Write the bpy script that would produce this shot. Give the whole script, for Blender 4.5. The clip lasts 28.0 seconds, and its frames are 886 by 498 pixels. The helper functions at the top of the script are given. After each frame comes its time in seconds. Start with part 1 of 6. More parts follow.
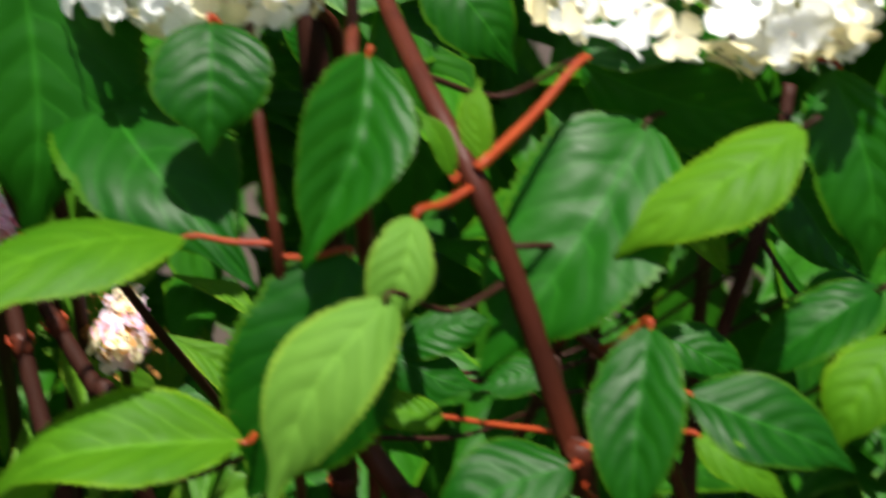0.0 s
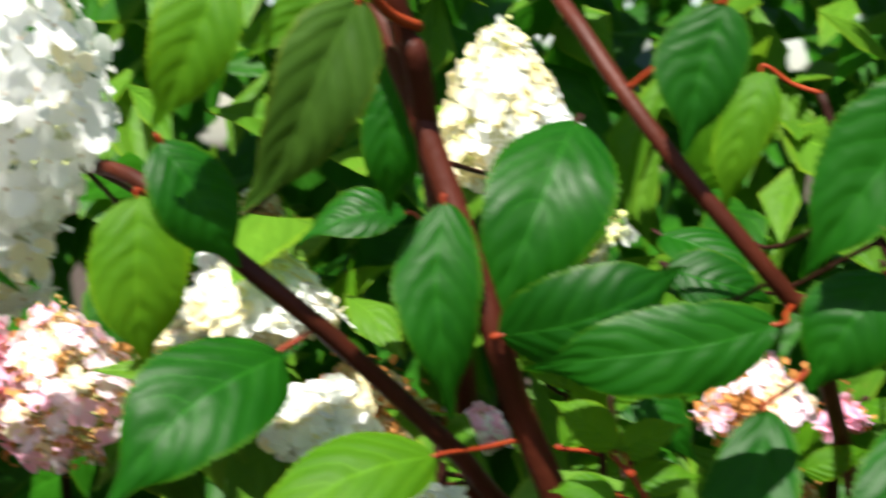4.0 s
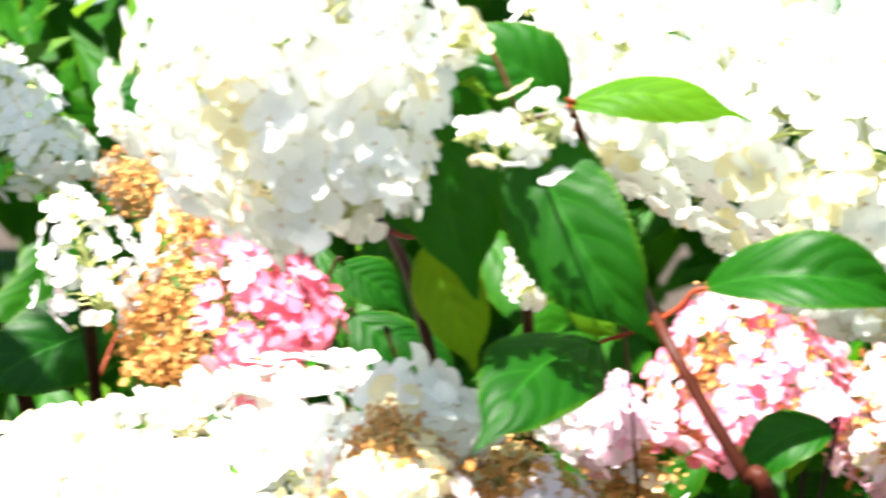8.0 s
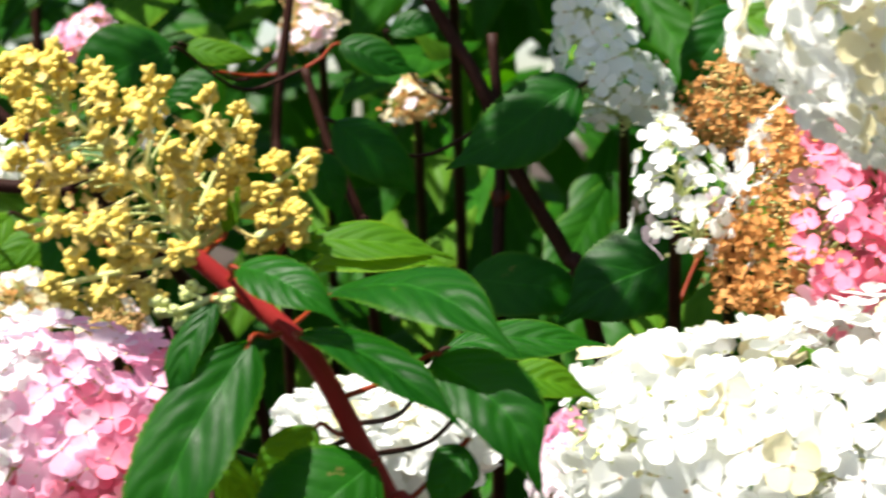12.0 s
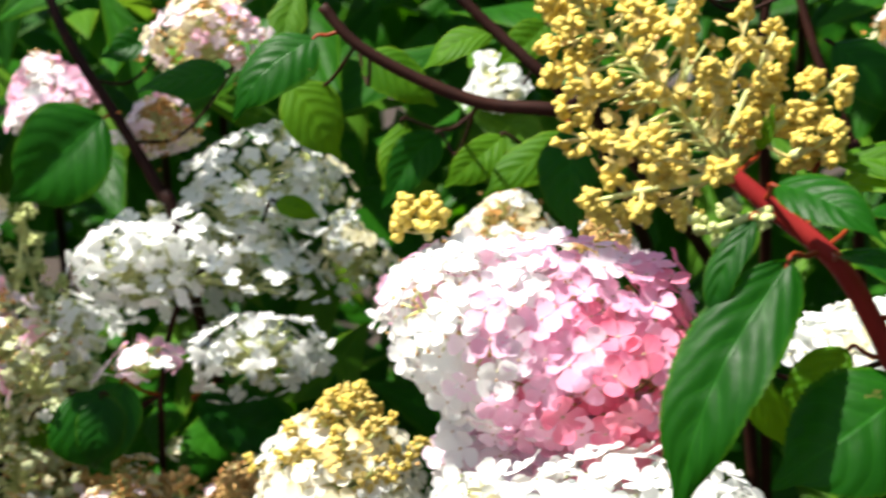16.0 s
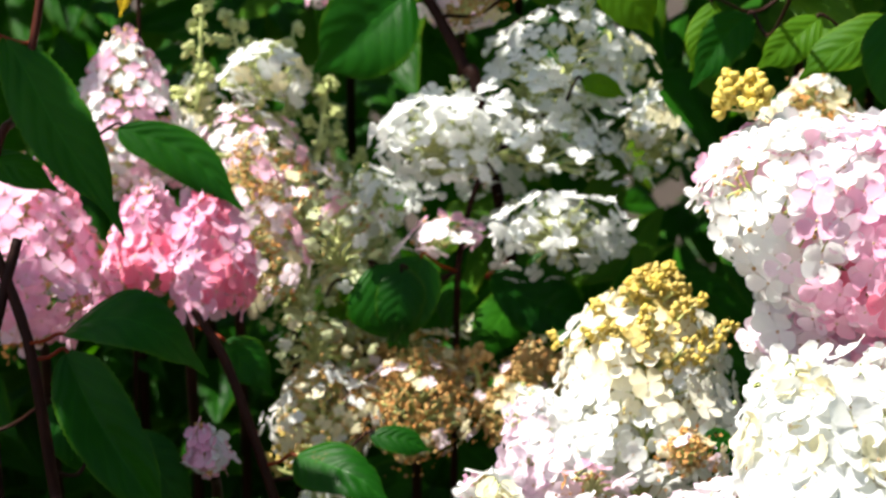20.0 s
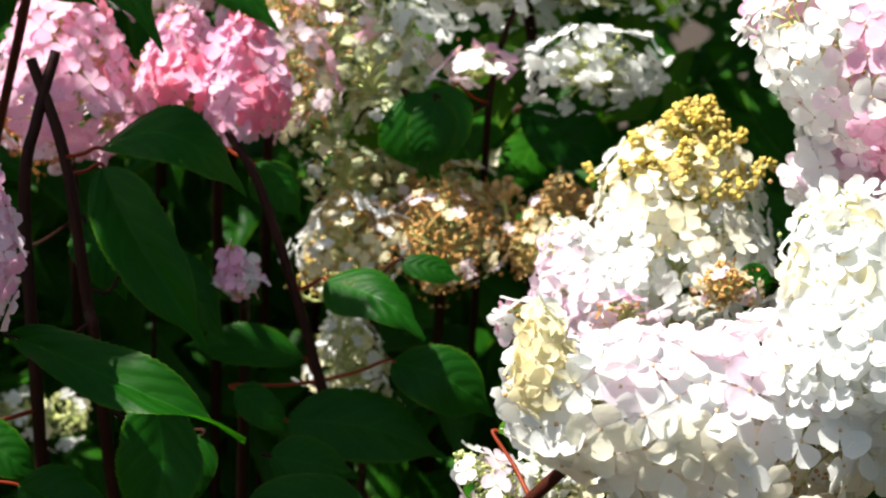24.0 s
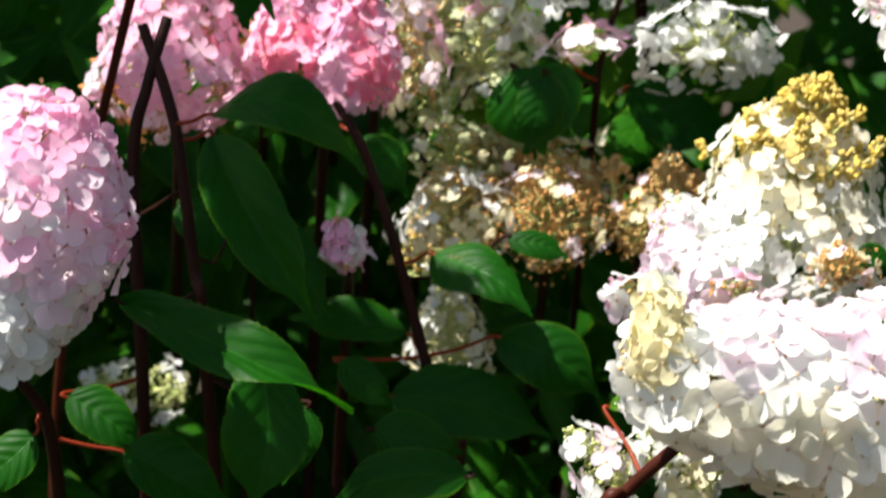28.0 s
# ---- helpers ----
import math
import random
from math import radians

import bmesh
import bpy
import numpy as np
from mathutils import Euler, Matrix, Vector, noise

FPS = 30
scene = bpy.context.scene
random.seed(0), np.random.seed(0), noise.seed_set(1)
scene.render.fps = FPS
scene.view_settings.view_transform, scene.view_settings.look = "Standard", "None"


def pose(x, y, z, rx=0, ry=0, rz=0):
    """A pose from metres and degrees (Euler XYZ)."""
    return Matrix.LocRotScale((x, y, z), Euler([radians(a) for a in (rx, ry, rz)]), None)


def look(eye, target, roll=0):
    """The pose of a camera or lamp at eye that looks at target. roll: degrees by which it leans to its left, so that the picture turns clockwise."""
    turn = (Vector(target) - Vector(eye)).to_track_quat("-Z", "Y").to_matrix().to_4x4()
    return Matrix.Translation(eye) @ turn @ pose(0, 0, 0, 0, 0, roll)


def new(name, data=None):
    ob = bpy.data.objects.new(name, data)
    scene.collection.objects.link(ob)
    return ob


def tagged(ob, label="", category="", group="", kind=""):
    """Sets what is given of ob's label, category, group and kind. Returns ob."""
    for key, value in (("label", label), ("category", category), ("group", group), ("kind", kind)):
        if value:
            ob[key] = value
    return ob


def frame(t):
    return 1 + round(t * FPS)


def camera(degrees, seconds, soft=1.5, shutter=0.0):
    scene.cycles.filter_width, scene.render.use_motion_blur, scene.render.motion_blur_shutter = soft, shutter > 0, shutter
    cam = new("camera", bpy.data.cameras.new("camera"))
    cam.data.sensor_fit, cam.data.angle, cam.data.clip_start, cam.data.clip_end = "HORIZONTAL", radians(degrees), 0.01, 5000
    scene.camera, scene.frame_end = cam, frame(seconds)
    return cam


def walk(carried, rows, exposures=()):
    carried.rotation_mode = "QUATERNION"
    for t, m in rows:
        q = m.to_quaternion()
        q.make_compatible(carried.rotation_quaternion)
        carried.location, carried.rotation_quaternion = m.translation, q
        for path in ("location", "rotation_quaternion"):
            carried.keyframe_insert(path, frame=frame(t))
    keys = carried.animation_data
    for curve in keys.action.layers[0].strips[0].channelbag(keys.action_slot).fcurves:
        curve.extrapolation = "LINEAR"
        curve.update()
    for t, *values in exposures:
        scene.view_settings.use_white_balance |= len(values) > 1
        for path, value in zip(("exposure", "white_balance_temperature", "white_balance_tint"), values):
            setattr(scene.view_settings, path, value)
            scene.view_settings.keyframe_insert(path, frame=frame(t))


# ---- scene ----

# ---- camera ----
SOFT = 2.1
EXPOSURES = [(t, stops, 6800, 10) for t, stops in ((0, 1.45), (1, 1.5), (3, 1.3), (5.5, 2.35), (8, 2.5), (10, 1.78), (12, 1.5), (17, 1.42), (20, 1.33), (28, 1.30))]
cam = camera(23.93, 28.0, soft=SOFT, shutter=0.9)
cam.data.dof.use_dof = True
cam.data.dof.focus_distance, cam.data.dof.aperture_fstop = 1.07, 12.5
PATH = [
    (0.0, (0.2518, 0.2464, 1.3602), (0.9899, 0.9011, 1.1971), 0.34),
    (0.5, (0.2463, 0.2587, 1.3609), (0.9636, 0.9419, 1.2241), -0.24),
    (1.0, (0.2380, 0.2684, 1.3710), (0.9266, 0.9816, 1.2397), -0.88),
    (1.5, (0.2273, 0.2784, 1.3761), (0.8830, 1.0228, 1.2497), -1.21),
    (2.0, (0.2182, 0.2890, 1.3788), (0.8391, 1.0640, 1.2608), -1.54),
    (2.5, (0.2064, 0.2954, 1.3824), (0.7919, 1.0990, 1.2757), -1.38),
    (3.0, (0.1979, 0.2990, 1.3873), (0.7466, 1.1297, 1.2927), -1.17),
    (3.5, (0.1850, 0.3112, 1.3874), (0.6982, 1.1663, 1.3141), -0.73),
    (5.5, (0.1294, 0.3333, 1.3844), (0.5023, 1.2609, 1.3607), -1.29),
    (6.0, (0.1170, 0.3381, 1.3871), (0.4528, 1.2797, 1.3626), -1.18),
    (6.5, (0.1129, 0.3393, 1.3871), (0.4024, 1.2962, 1.3627), -1.17),
    (7.0, (0.0984, 0.3422, 1.3862), (0.3525, 1.3091, 1.3609), -1.17),
    (7.5, (0.0837, 0.3419, 1.3862), (0.3023, 1.3174, 1.3580), -1.37),
    (8.0, (0.0727, 0.3448, 1.3863), (0.2547, 1.3276, 1.3550), -1.42),
    (8.5, (0.0587, 0.3426, 1.3844), (0.2089, 1.3307, 1.3520), -1.32),
    (9.0, (0.0490, 0.3409, 1.3842), (0.1668, 1.3333, 1.3489), -1.46),
    (9.5, (0.0403, 0.3390, 1.3846), (0.1272, 1.3345, 1.3456), -1.40),
    (10.0, (0.0329, 0.3370, 1.3840), (0.0908, 1.3345, 1.3423), -1.29),
    (10.5, (0.0249, 0.3391, 1.3851), (0.0575, 1.3375, 1.3390), -1.16),
    (11.0, (0.0190, 0.3397, 1.3857), (0.0269, 1.3384, 1.3354), -1.01),
    (11.5, (0.0123, 0.3422, 1.3829), (-0.0033, 1.3407, 1.3312), -1.03),
    (12.0, (0.0047, 0.3454, 1.3803), (-0.0340, 1.3433, 1.3268), -1.06),
    (12.5, (-0.0009, 0.3462, 1.3804), (-0.0642, 1.3425, 1.3225), -1.09),
    (14.5, (-0.0283, 0.3471, 1.3777), (-0.1887, 1.3315, 1.3057), -1.14),
    (15.0, (-0.0388, 0.3459, 1.3777), (-0.2208, 1.3263, 1.3014), -0.99),
    (15.5, (-0.0485, 0.3399, 1.3752), (-0.2518, 1.3159, 1.2970), -0.84),
    (16.0, (-0.0554, 0.3392, 1.3745), (-0.2812, 1.3099, 1.2921), -0.82),
    (16.5, (-0.0604, 0.3411, 1.3729), (-0.3085, 1.3060, 1.2868), -0.80),
    (17.0, (-0.0684, 0.3361, 1.3698), (-0.3332, 1.2963, 1.2811), -0.58),
    (17.5, (-0.0778, 0.3338, 1.3655), (-0.3564, 1.2899, 1.2744), -0.36),
    (18.0, (-0.0867, 0.3327, 1.3607), (-0.3776, 1.2849, 1.2669), -0.12),
    (18.5, (-0.0939, 0.3331, 1.3588), (-0.3962, 1.2811, 1.2589), 0.07),
    (19.0, (-0.0975, 0.3330, 1.3581), (-0.4107, 1.2766, 1.2507), 0.18),
    (19.5, (-0.1022, 0.3366, 1.3625), (-0.4253, 1.2751, 1.2414), 0.24),
    (20.0, (-0.1090, 0.3368, 1.3574), (-0.4370, 1.2727, 1.2292), 0.44),
    (20.5, (-0.1147, 0.3375, 1.3558), (-0.4460, 1.2707, 1.2168), 0.61),
    (21.0, (-0.1202, 0.3384, 1.3533), (-0.4524, 1.2698, 1.2040), 0.82),
    (21.5, (-0.1260, 0.3378, 1.3494), (-0.4564, 1.2677, 1.1882), 1.06),
    (22.0, (-0.1308, 0.3366, 1.3465), (-0.4574, 1.2657, 1.1732), 1.33),
    (22.5, (-0.1335, 0.3356, 1.3432), (-0.4569, 1.2640, 1.1602), 1.60),
    (24.5, (-0.1437, 0.3265, 1.3352), (-0.4576, 1.2557, 1.1402), 2.52),
    (25.0, (-0.1460, 0.3243, 1.3340), (-0.4616, 1.2532, 1.1405), 2.75),
    (25.5, (-0.1498, 0.3219, 1.3314), (-0.4678, 1.2506, 1.1403), 2.93),
    (26.0, (-0.1518, 0.3198, 1.3305), (-0.4753, 1.2468, 1.1404), 3.05),
    (26.5, (-0.1545, 0.3190, 1.3281), (-0.4843, 1.2441, 1.1399), 3.13),
    (27.0, (-0.1571, 0.3209, 1.3261), (-0.4944, 1.2436, 1.1393), 3.15),
    (27.5, (-0.1597, 0.3271, 1.3236), (-0.5051, 1.2470, 1.1379), 3.12),
    (28.0, (-0.1621, 0.3344, 1.3194), (-0.5115, 1.2504, 1.1219), 2.92),
]
walk(cam, [(t, look(eye, target, roll)) for t, eye, target, roll in PATH], exposures=EXPOSURES)

# ---- world, sun ----
SUN_ELEVATION, SUN_AZIMUTH = radians(60), radians(128)   # azimuth: turned left of straight ahead (+y)
to_sun = Vector((-math.sin(SUN_AZIMUTH) * math.cos(SUN_ELEVATION), math.cos(SUN_AZIMUTH) * math.cos(SUN_ELEVATION), math.sin(SUN_ELEVATION)))
world = bpy.data.worlds.new("world")
scene.world = world
world.use_nodes = True
wn = world.node_tree.nodes
sky = wn.new("ShaderNodeTexSky")
sky.sky_type, sky.sun_disc = "NISHITA", False
sky.sun_elevation, sky.sun_rotation = SUN_ELEVATION, -SUN_AZIMUTH
wn["Background"].inputs["Strength"].default_value = 0.064
world.node_tree.links.new(sky.outputs["Color"], wn["Background"].inputs["Color"])
sun_data = bpy.data.lights.new("sun", "SUN")
sun_data.energy, sun_data.angle, sun_data.color = 5.0, radians(0.6), (1.0, 0.972, 0.93)
sun = new("sun", sun_data)
sun.matrix_world = look(to_sun * 20, (0, 0, 0))


# ---- materials ----
def nodes_of(name):
    m = bpy.data.materials.new(name)
    m.use_nodes = True
    nt = m.node_tree
    nt.nodes.clear()
    return m, nt


def node(nt, kind, **inputs):
    n = nt.nodes.new("ShaderNode" + kind)
    for k, v in inputs.items():
        n.inputs[k.replace("_", " ")].default_value = v
    return n


def calc(nt, op, a, b=None):
    n = nt.nodes.new("ShaderNodeMath")
    n.operation = op
    for i, v in enumerate((a, b)):
        if v is None:
            continue
        if isinstance(v, (int, float)):
            n.inputs[i].default_value = v
        else:
            nt.links.new(v, n.inputs[i])
    return n.outputs[0]


def blend(nt, fac, a, b, mode="MIX"):
    n = nt.nodes.new("ShaderNodeMix")
    n.data_type, n.blend_type = "RGBA", mode
    for sock, v in ((n.inputs[0], fac), (n.inputs[6], a), (n.inputs[7], b)):
        if isinstance(v, (int, float)):
            sock.default_value = v
        elif isinstance(v, tuple):
            sock.default_value = (*v, 1)
        else:
            nt.links.new(v, sock)
    return n.outputs[2]


def thin_surface(nt, colour, through_colour, share, rough, normal=None, gloss=0.04, light=1.0):
    """A thin living sheet: reflects, and lets part of the light through."""
    p = node(nt, "BsdfPrincipled")
    if isinstance(rough, float):
        p.inputs["Roughness"].default_value = rough
    else:
        nt.links.new(rough, p.inputs["Roughness"])
    p.inputs["Specular IOR Level"].default_value = gloss
    tr = node(nt, "BsdfTranslucent")
    mix = node(nt, "MixShader", Fac=share)
    out = node(nt, "OutputMaterial")
    nt.links.new(colour, p.inputs["Base Color"])
    nt.links.new(through_colour, tr.inputs["Color"])
    if normal:
        nt.links.new(normal, p.inputs["Normal"])
        nt.links.new(normal, tr.inputs["Normal"])
    nt.links.new(p.outputs[0], mix.inputs[1])
    nt.links.new(tr.outputs[0], mix.inputs[2])
    nt.links.new(mix.outputs[0], out.inputs[0])


def leaf_material(name, deep, fresh, through_colour, share, rough, random_of):
    m, nt = nodes_of(name)
    uv = nt.nodes.new("ShaderNodeUVMap")
    uv.uv_map = "leaf"
    sep = node(nt, "SeparateXYZ")
    nt.links.new(uv.outputs[0], sep.inputs[0])
    along, across = sep.outputs[0], calc(nt, "ABSOLUTE", calc(nt, "MULTIPLY", calc(nt, "SUBTRACT", sep.outputs[1], 0.5), 2.0))
    arc = calc(nt, "SUBTRACT", calc(nt, "MULTIPLY", along, 6.5), calc(nt, "MULTIPLY", calc(nt, "POWER", across, 1.25), 2.1))
    drift = node(nt, "TexNoise", Scale=55.0, Detail=1.0)
    place = nt.nodes.new("ShaderNodeNewGeometry")
    nt.links.new(place.outputs["Position"], drift.inputs["Vector"])
    arc = calc(nt, "ADD", arc, calc(nt, "MULTIPLY", calc(nt, "SUBTRACT", drift.outputs[0], 0.5), 0.75))
    wave = calc(nt, "ABSOLUTE", calc(nt, "SINE", calc(nt, "MULTIPLY", arc, math.pi)))       # 0 on a side vein
    vein = calc(nt, "SUBTRACT", 1.0, calc(nt, "MINIMUM", calc(nt, "MULTIPLY", wave, 5.0), 1.0))
    rib = calc(nt, "SUBTRACT", 1.0, calc(nt, "MINIMUM", calc(nt, "MULTIPLY", across, 18.0), 1.0))
    lines = calc(nt, "MAXIMUM", calc(nt, "MULTIPLY", vein, 0.45), calc(nt, "MULTIPLY", rib, 0.6))
    geo, info = nt.nodes.new("ShaderNodeNewGeometry"), nt.nodes.new("ShaderNodeObjectInfo")
    chance = info.outputs["Random"] if random_of == "object" else geo.outputs["Random Per Island"]
    coarse = node(nt, "TexNoise", Scale=28.0, Detail=4.0)
    fine = node(nt, "TexNoise", Scale=420.0, Detail=2.0)
    nt.links.new(geo.outputs["Position"], coarse.inputs["Vector"])
    nt.links.new(geo.outputs["Position"], fine.inputs["Vector"])
    cloud = calc(nt, "ADD", calc(nt, "MULTIPLY", calc(nt, "SUBTRACT", coarse.outputs[0], 0.5), 2.4), 0.5)
    tone = calc(nt, "MINIMUM", calc(nt, "MAXIMUM", calc(nt, "ADD", calc(nt, "MULTIPLY", chance, 0.5), calc(nt, "MULTIPLY", cloud, 0.5)), 0.0), 1.0)
    base = blend(nt, tone, deep, fresh)
    base = blend(nt, calc(nt, "MULTIPLY", lines, 0.62), base, (fresh[0] * 2.2 + 0.010, fresh[1] * 2.2 + 0.022, fresh[2] * 2.2 + 0.006))
    spots = calc(nt, "GREATER_THAN", calc(nt, "ADD", coarse.outputs[0], calc(nt, "MULTIPLY", fine.outputs[0], 0.22)), 0.86)
    base = blend(nt, calc(nt, "MULTIPLY", spots, 0.5), base, (0.14, 0.09, 0.03))
    # lighter yellow-green along the leaf's margin
    pale_edge = calc(nt, "GREATER_THAN", calc(nt, "ADD", across, calc(nt, "MULTIPLY", cloud, 0.10)), 0.98)
    base = blend(nt, calc(nt, "MULTIPLY", pale_edge, 0.28), base, (fresh[0] * 2.4 + 0.05, fresh[1] * 1.7 + 0.03, fresh[2]))
    tc = blend(nt, calc(nt, "MULTIPLY", lines, 0.5), through_colour, tuple(c * 0.55 for c in through_colour))
    tc = blend(nt, calc(nt, "MULTIPLY", coarse.outputs[0], 0.5), tc, tuple(c * 0.7 for c in through_colour))
    height = calc(nt, "ADD", calc(nt, "MULTIPLY", wave, wave), calc(nt, "MULTIPLY", fine.outputs[0], 0.12))
    height = calc(nt, "SUBTRACT", height, calc(nt, "MULTIPLY", rib, 0.6))
    bump = node(nt, "Bump", Strength=0.27, Distance=0.0013)
    nt.links.new(height, bump.inputs["Height"])
    sheen = calc(nt, "ADD", rough - 0.10, calc(nt, "MULTIPLY", coarse.outputs[0], 0.28))
    thin_surface(nt, base, tc, share, sheen, bump.outputs[0], gloss=0.10)
    return m


def petal_material(name, pale, deep, through_colour, share=0.50):
    m, nt = nodes_of(name)
    uv = nt.nodes.new("ShaderNodeUVMap")
    uv.uv_map = "leaf"
    sep = node(nt, "SeparateXYZ")
    nt.links.new(uv.outputs[0], sep.inputs[0])
    geo, info = nt.nodes.new("ShaderNodeNewGeometry"), nt.nodes.new("ShaderNodeObjectInfo")
    tone = node(nt, "TexNoise", Scale=60.0, Detail=3.0)
    nt.links.new(geo.outputs["Position"], tone.inputs["Vector"])
    k = calc(nt, "ADD", calc(nt, "MULTIPLY", info.outputs["Random"], 0.45), calc(nt, "MULTIPLY", tone.outputs[0], 0.5))
    k = calc(nt, "ADD", k, calc(nt, "MULTIPLY", geo.outputs["Random Per Island"], 0.25))
    k = calc(nt, "MINIMUM", calc(nt, "MULTIPLY", k, calc(nt, "ADD", 0.45, sep.outputs[0])), 1.0)
    base = blend(nt, k, pale, deep)
    streak = node(nt, "TexNoise", Scale=500.0, Detail=1.0)
    nt.links.new(geo.outputs["Position"], streak.inputs["Vector"])
    bump = node(nt, "Bump", Strength=0.25, Distance=0.0008)
    nt.links.new(streak.outputs[0], bump.inputs["Height"])
    tc = blend(nt, 0.5, base, through_colour)
    thin_surface(nt, base, tc, share, 0.6, bump.outputs[0], gloss=0.15)
    return m


def solid_material(name, a, b, scale, rough, bump=0.3, depth=0.001, stretch=(1, 1, 1), gloss=0.3):
    m, nt = nodes_of(name)
    tc = nt.nodes.new("ShaderNodeTexCoord")
    mp = node(nt, "Mapping", Scale=stretch)
    n1, n2 = node(nt, "TexNoise", Scale=scale, Detail=5.0), node(nt, "TexNoise", Scale=scale * 9, Detail=2.0)
    nt.links.new(tc.outputs["Object"], mp.inputs[0])
    nt.links.new(mp.outputs[0], n1.inputs[0])
    nt.links.new(mp.outputs[0], n2.inputs[0])
    info, geo = nt.nodes.new("ShaderNodeObjectInfo"), nt.nodes.new("ShaderNodeNewGeometry")
    k = calc(nt, "ADD", calc(nt, "MULTIPLY", n1.outputs[0], 0.7), calc(nt, "MULTIPLY", calc(nt, "ADD", info.outputs["Random"], geo.outputs["Random Per Island"]), 0.22))
    col = blend(nt, calc(nt, "MINIMUM", calc(nt, "MAXIMUM", calc(nt, "MULTIPLY", calc(nt, "SUBTRACT", k, 0.25), 1.8), 0.0), 1.0), a, b)
    bp = node(nt, "Bump", Strength=bump, Distance=depth)
    nt.links.new(n2.outputs[0], bp.inputs["Height"])
    p = node(nt, "BsdfPrincipled", Roughness=rough)
    p.inputs["Specular IOR Level"].default_value = gloss
    nt.links.new(col, p.inputs["Base Color"])
    nt.links.new(bp.outputs[0], p.inputs["Normal"])
    out = node(nt, "OutputMaterial")
    nt.links.new(p.outputs[0], out.inputs[0])
    return m


LEAF = leaf_material("leaf_green", (0.0016, 0.030, 0.0014), (0.0062, 0.066, 0.0022), (0.040, 0.28, 0.004), 0.28, 0.40, "object")
# lime for young leaves, and for sunlight through leaves put in the colour
YOUNG_OR_LIT = leaf_material("leaf_lime", (0.022, 0.100, 0.003), (0.062, 0.165, 0.005), (0.18, 0.38, 0.006), 0.45, 0.5, "object")
HEDGE = leaf_material("leaf_of_the_mass", (0.003, 0.034, 0.002), (0.016, 0.095, 0.003), (0.075, 0.31, 0.003), 0.26, 0.42, "island")
# pale leaf undersides; also paints the sky's sheen on a glossy leaf
UNDER_OR_SHEEN = leaf_material("leaf_underside_or_sheen", (0.042, 0.125, 0.010), (0.085, 0.18, 0.024), (0.16, 0.40, 0.01), 0.30, 0.6, "object")
DULL = leaf_material("leaf_olive", (0.014, 0.045, 0.004), (0.032, 0.078, 0.007), (0.085, 0.18, 0.008), 0.30, 0.55, "object")
YELLOWED = leaf_material("leaf_yellowed", (0.55, 0.34, 0.01), (0.70, 0.50, 0.03), (0.70, 0.50, 0.02), 0.3, 0.5, "object")
# lighter lime copy of the mass leaves; sunlight is put in its colour
LIT_MASS = leaf_material("leaf_of_the_lit_mass", (0.028, 0.105, 0.006), (0.075, 0.175, 0.012), (0.18, 0.36, 0.018), 0.38, 0.45, "island")
WHITE = petal_material("petal_white", (0.86, 0.87, 0.86), (0.81, 0.83, 0.80), (0.86, 0.87, 0.84))
CREAM = petal_material("petal_cream", (0.84, 0.81, 0.62), (0.78, 0.70, 0.42), (0.85, 0.78, 0.50))
BLUSH = petal_material("petal_blush", (0.88, 0.81, 0.85), (0.87, 0.70, 0.80), (0.89, 0.75, 0.82))
PINK = petal_material("petal_pink", (0.89, 0.66, 0.79), (0.88, 0.46, 0.63), (0.94, 0.57, 0.72))
ROSE = petal_material("petal_rose", (0.88, 0.42, 0.53), (0.85, 0.22, 0.34), (0.93, 0.33, 0.42))
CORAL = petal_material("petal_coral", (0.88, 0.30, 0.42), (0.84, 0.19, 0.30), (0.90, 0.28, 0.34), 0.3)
IVORY = petal_material("petal_ivory", (0.88, 0.87, 0.78), (0.85, 0.82, 0.66), (0.89, 0.86, 0.72))
GREENISH = petal_material("petal_greenish", (0.70, 0.74, 0.52), (0.52, 0.58, 0.30), (0.66, 0.72, 0.40))
GOLD = petal_material("petal_gold", (0.70, 0.61, 0.28), (0.56, 0.42, 0.13), (0.68, 0.54, 0.20), 0.3)
TAN = petal_material("petal_faded", (0.58, 0.31, 0.11), (0.45, 0.18, 0.045), (0.60, 0.29, 0.08), 0.3)
CRIMSON = solid_material("stem_crimson", (0.15, 0.008, 0.009), (0.25, 0.020, 0.018), 60, 0.5, 0.4, 0.0006, (1, 1, 0.3), 0.10)
STEM = solid_material("stem_bark", (0.018, 0.004, 0.002), (0.062, 0.012, 0.005), 60, 0.5, 0.5, 0.0008, (1, 1, 0.3), 0.15)
RED = solid_material("stalk_red", (0.12, 0.009, 0.003), (0.21, 0.032, 0.007), 90, 0.45, 0.2, 0.0004, gloss=0.15)
BROWN = solid_material("twig_brown", (0.011, 0.0035, 0.0025), (0.030, 0.009, 0.005), 60, 0.6, 0.4, 0.0006, gloss=0.12)
OLIVE = solid_material("bud_olive_gold", (0.34, 0.23, 0.045), (0.54, 0.43, 0.12), 260, 0.6, 0.2, 0.0004)
BUD = solid_material("bud_yellow", (0.42, 0.29, 0.045), (0.63, 0.49, 0.10), 260, 0.5, 0.2, 0.0004)
SPRAY = solid_material("stalk_yellow", (0.46, 0.38, 0.12), (0.62, 0.54, 0.22), 200, 0.55, 0.2, 0.0004)
SEED = solid_material("bud_tan", (0.38, 0.20, 0.06), (0.58, 0.39, 0.15), 150, 0.6, 0.2, 0.0004)
PALEBUD = solid_material("bud_cream", (0.31, 0.38, 0.11), (0.54, 0.56, 0.24), 150, 0.6, 0.2, 0.0004)
EYE = solid_material("floret_eye", (0.42, 0.25, 0.15), (0.58, 0.42, 0.24), 200, 0.6, 0.1, 0.0003)
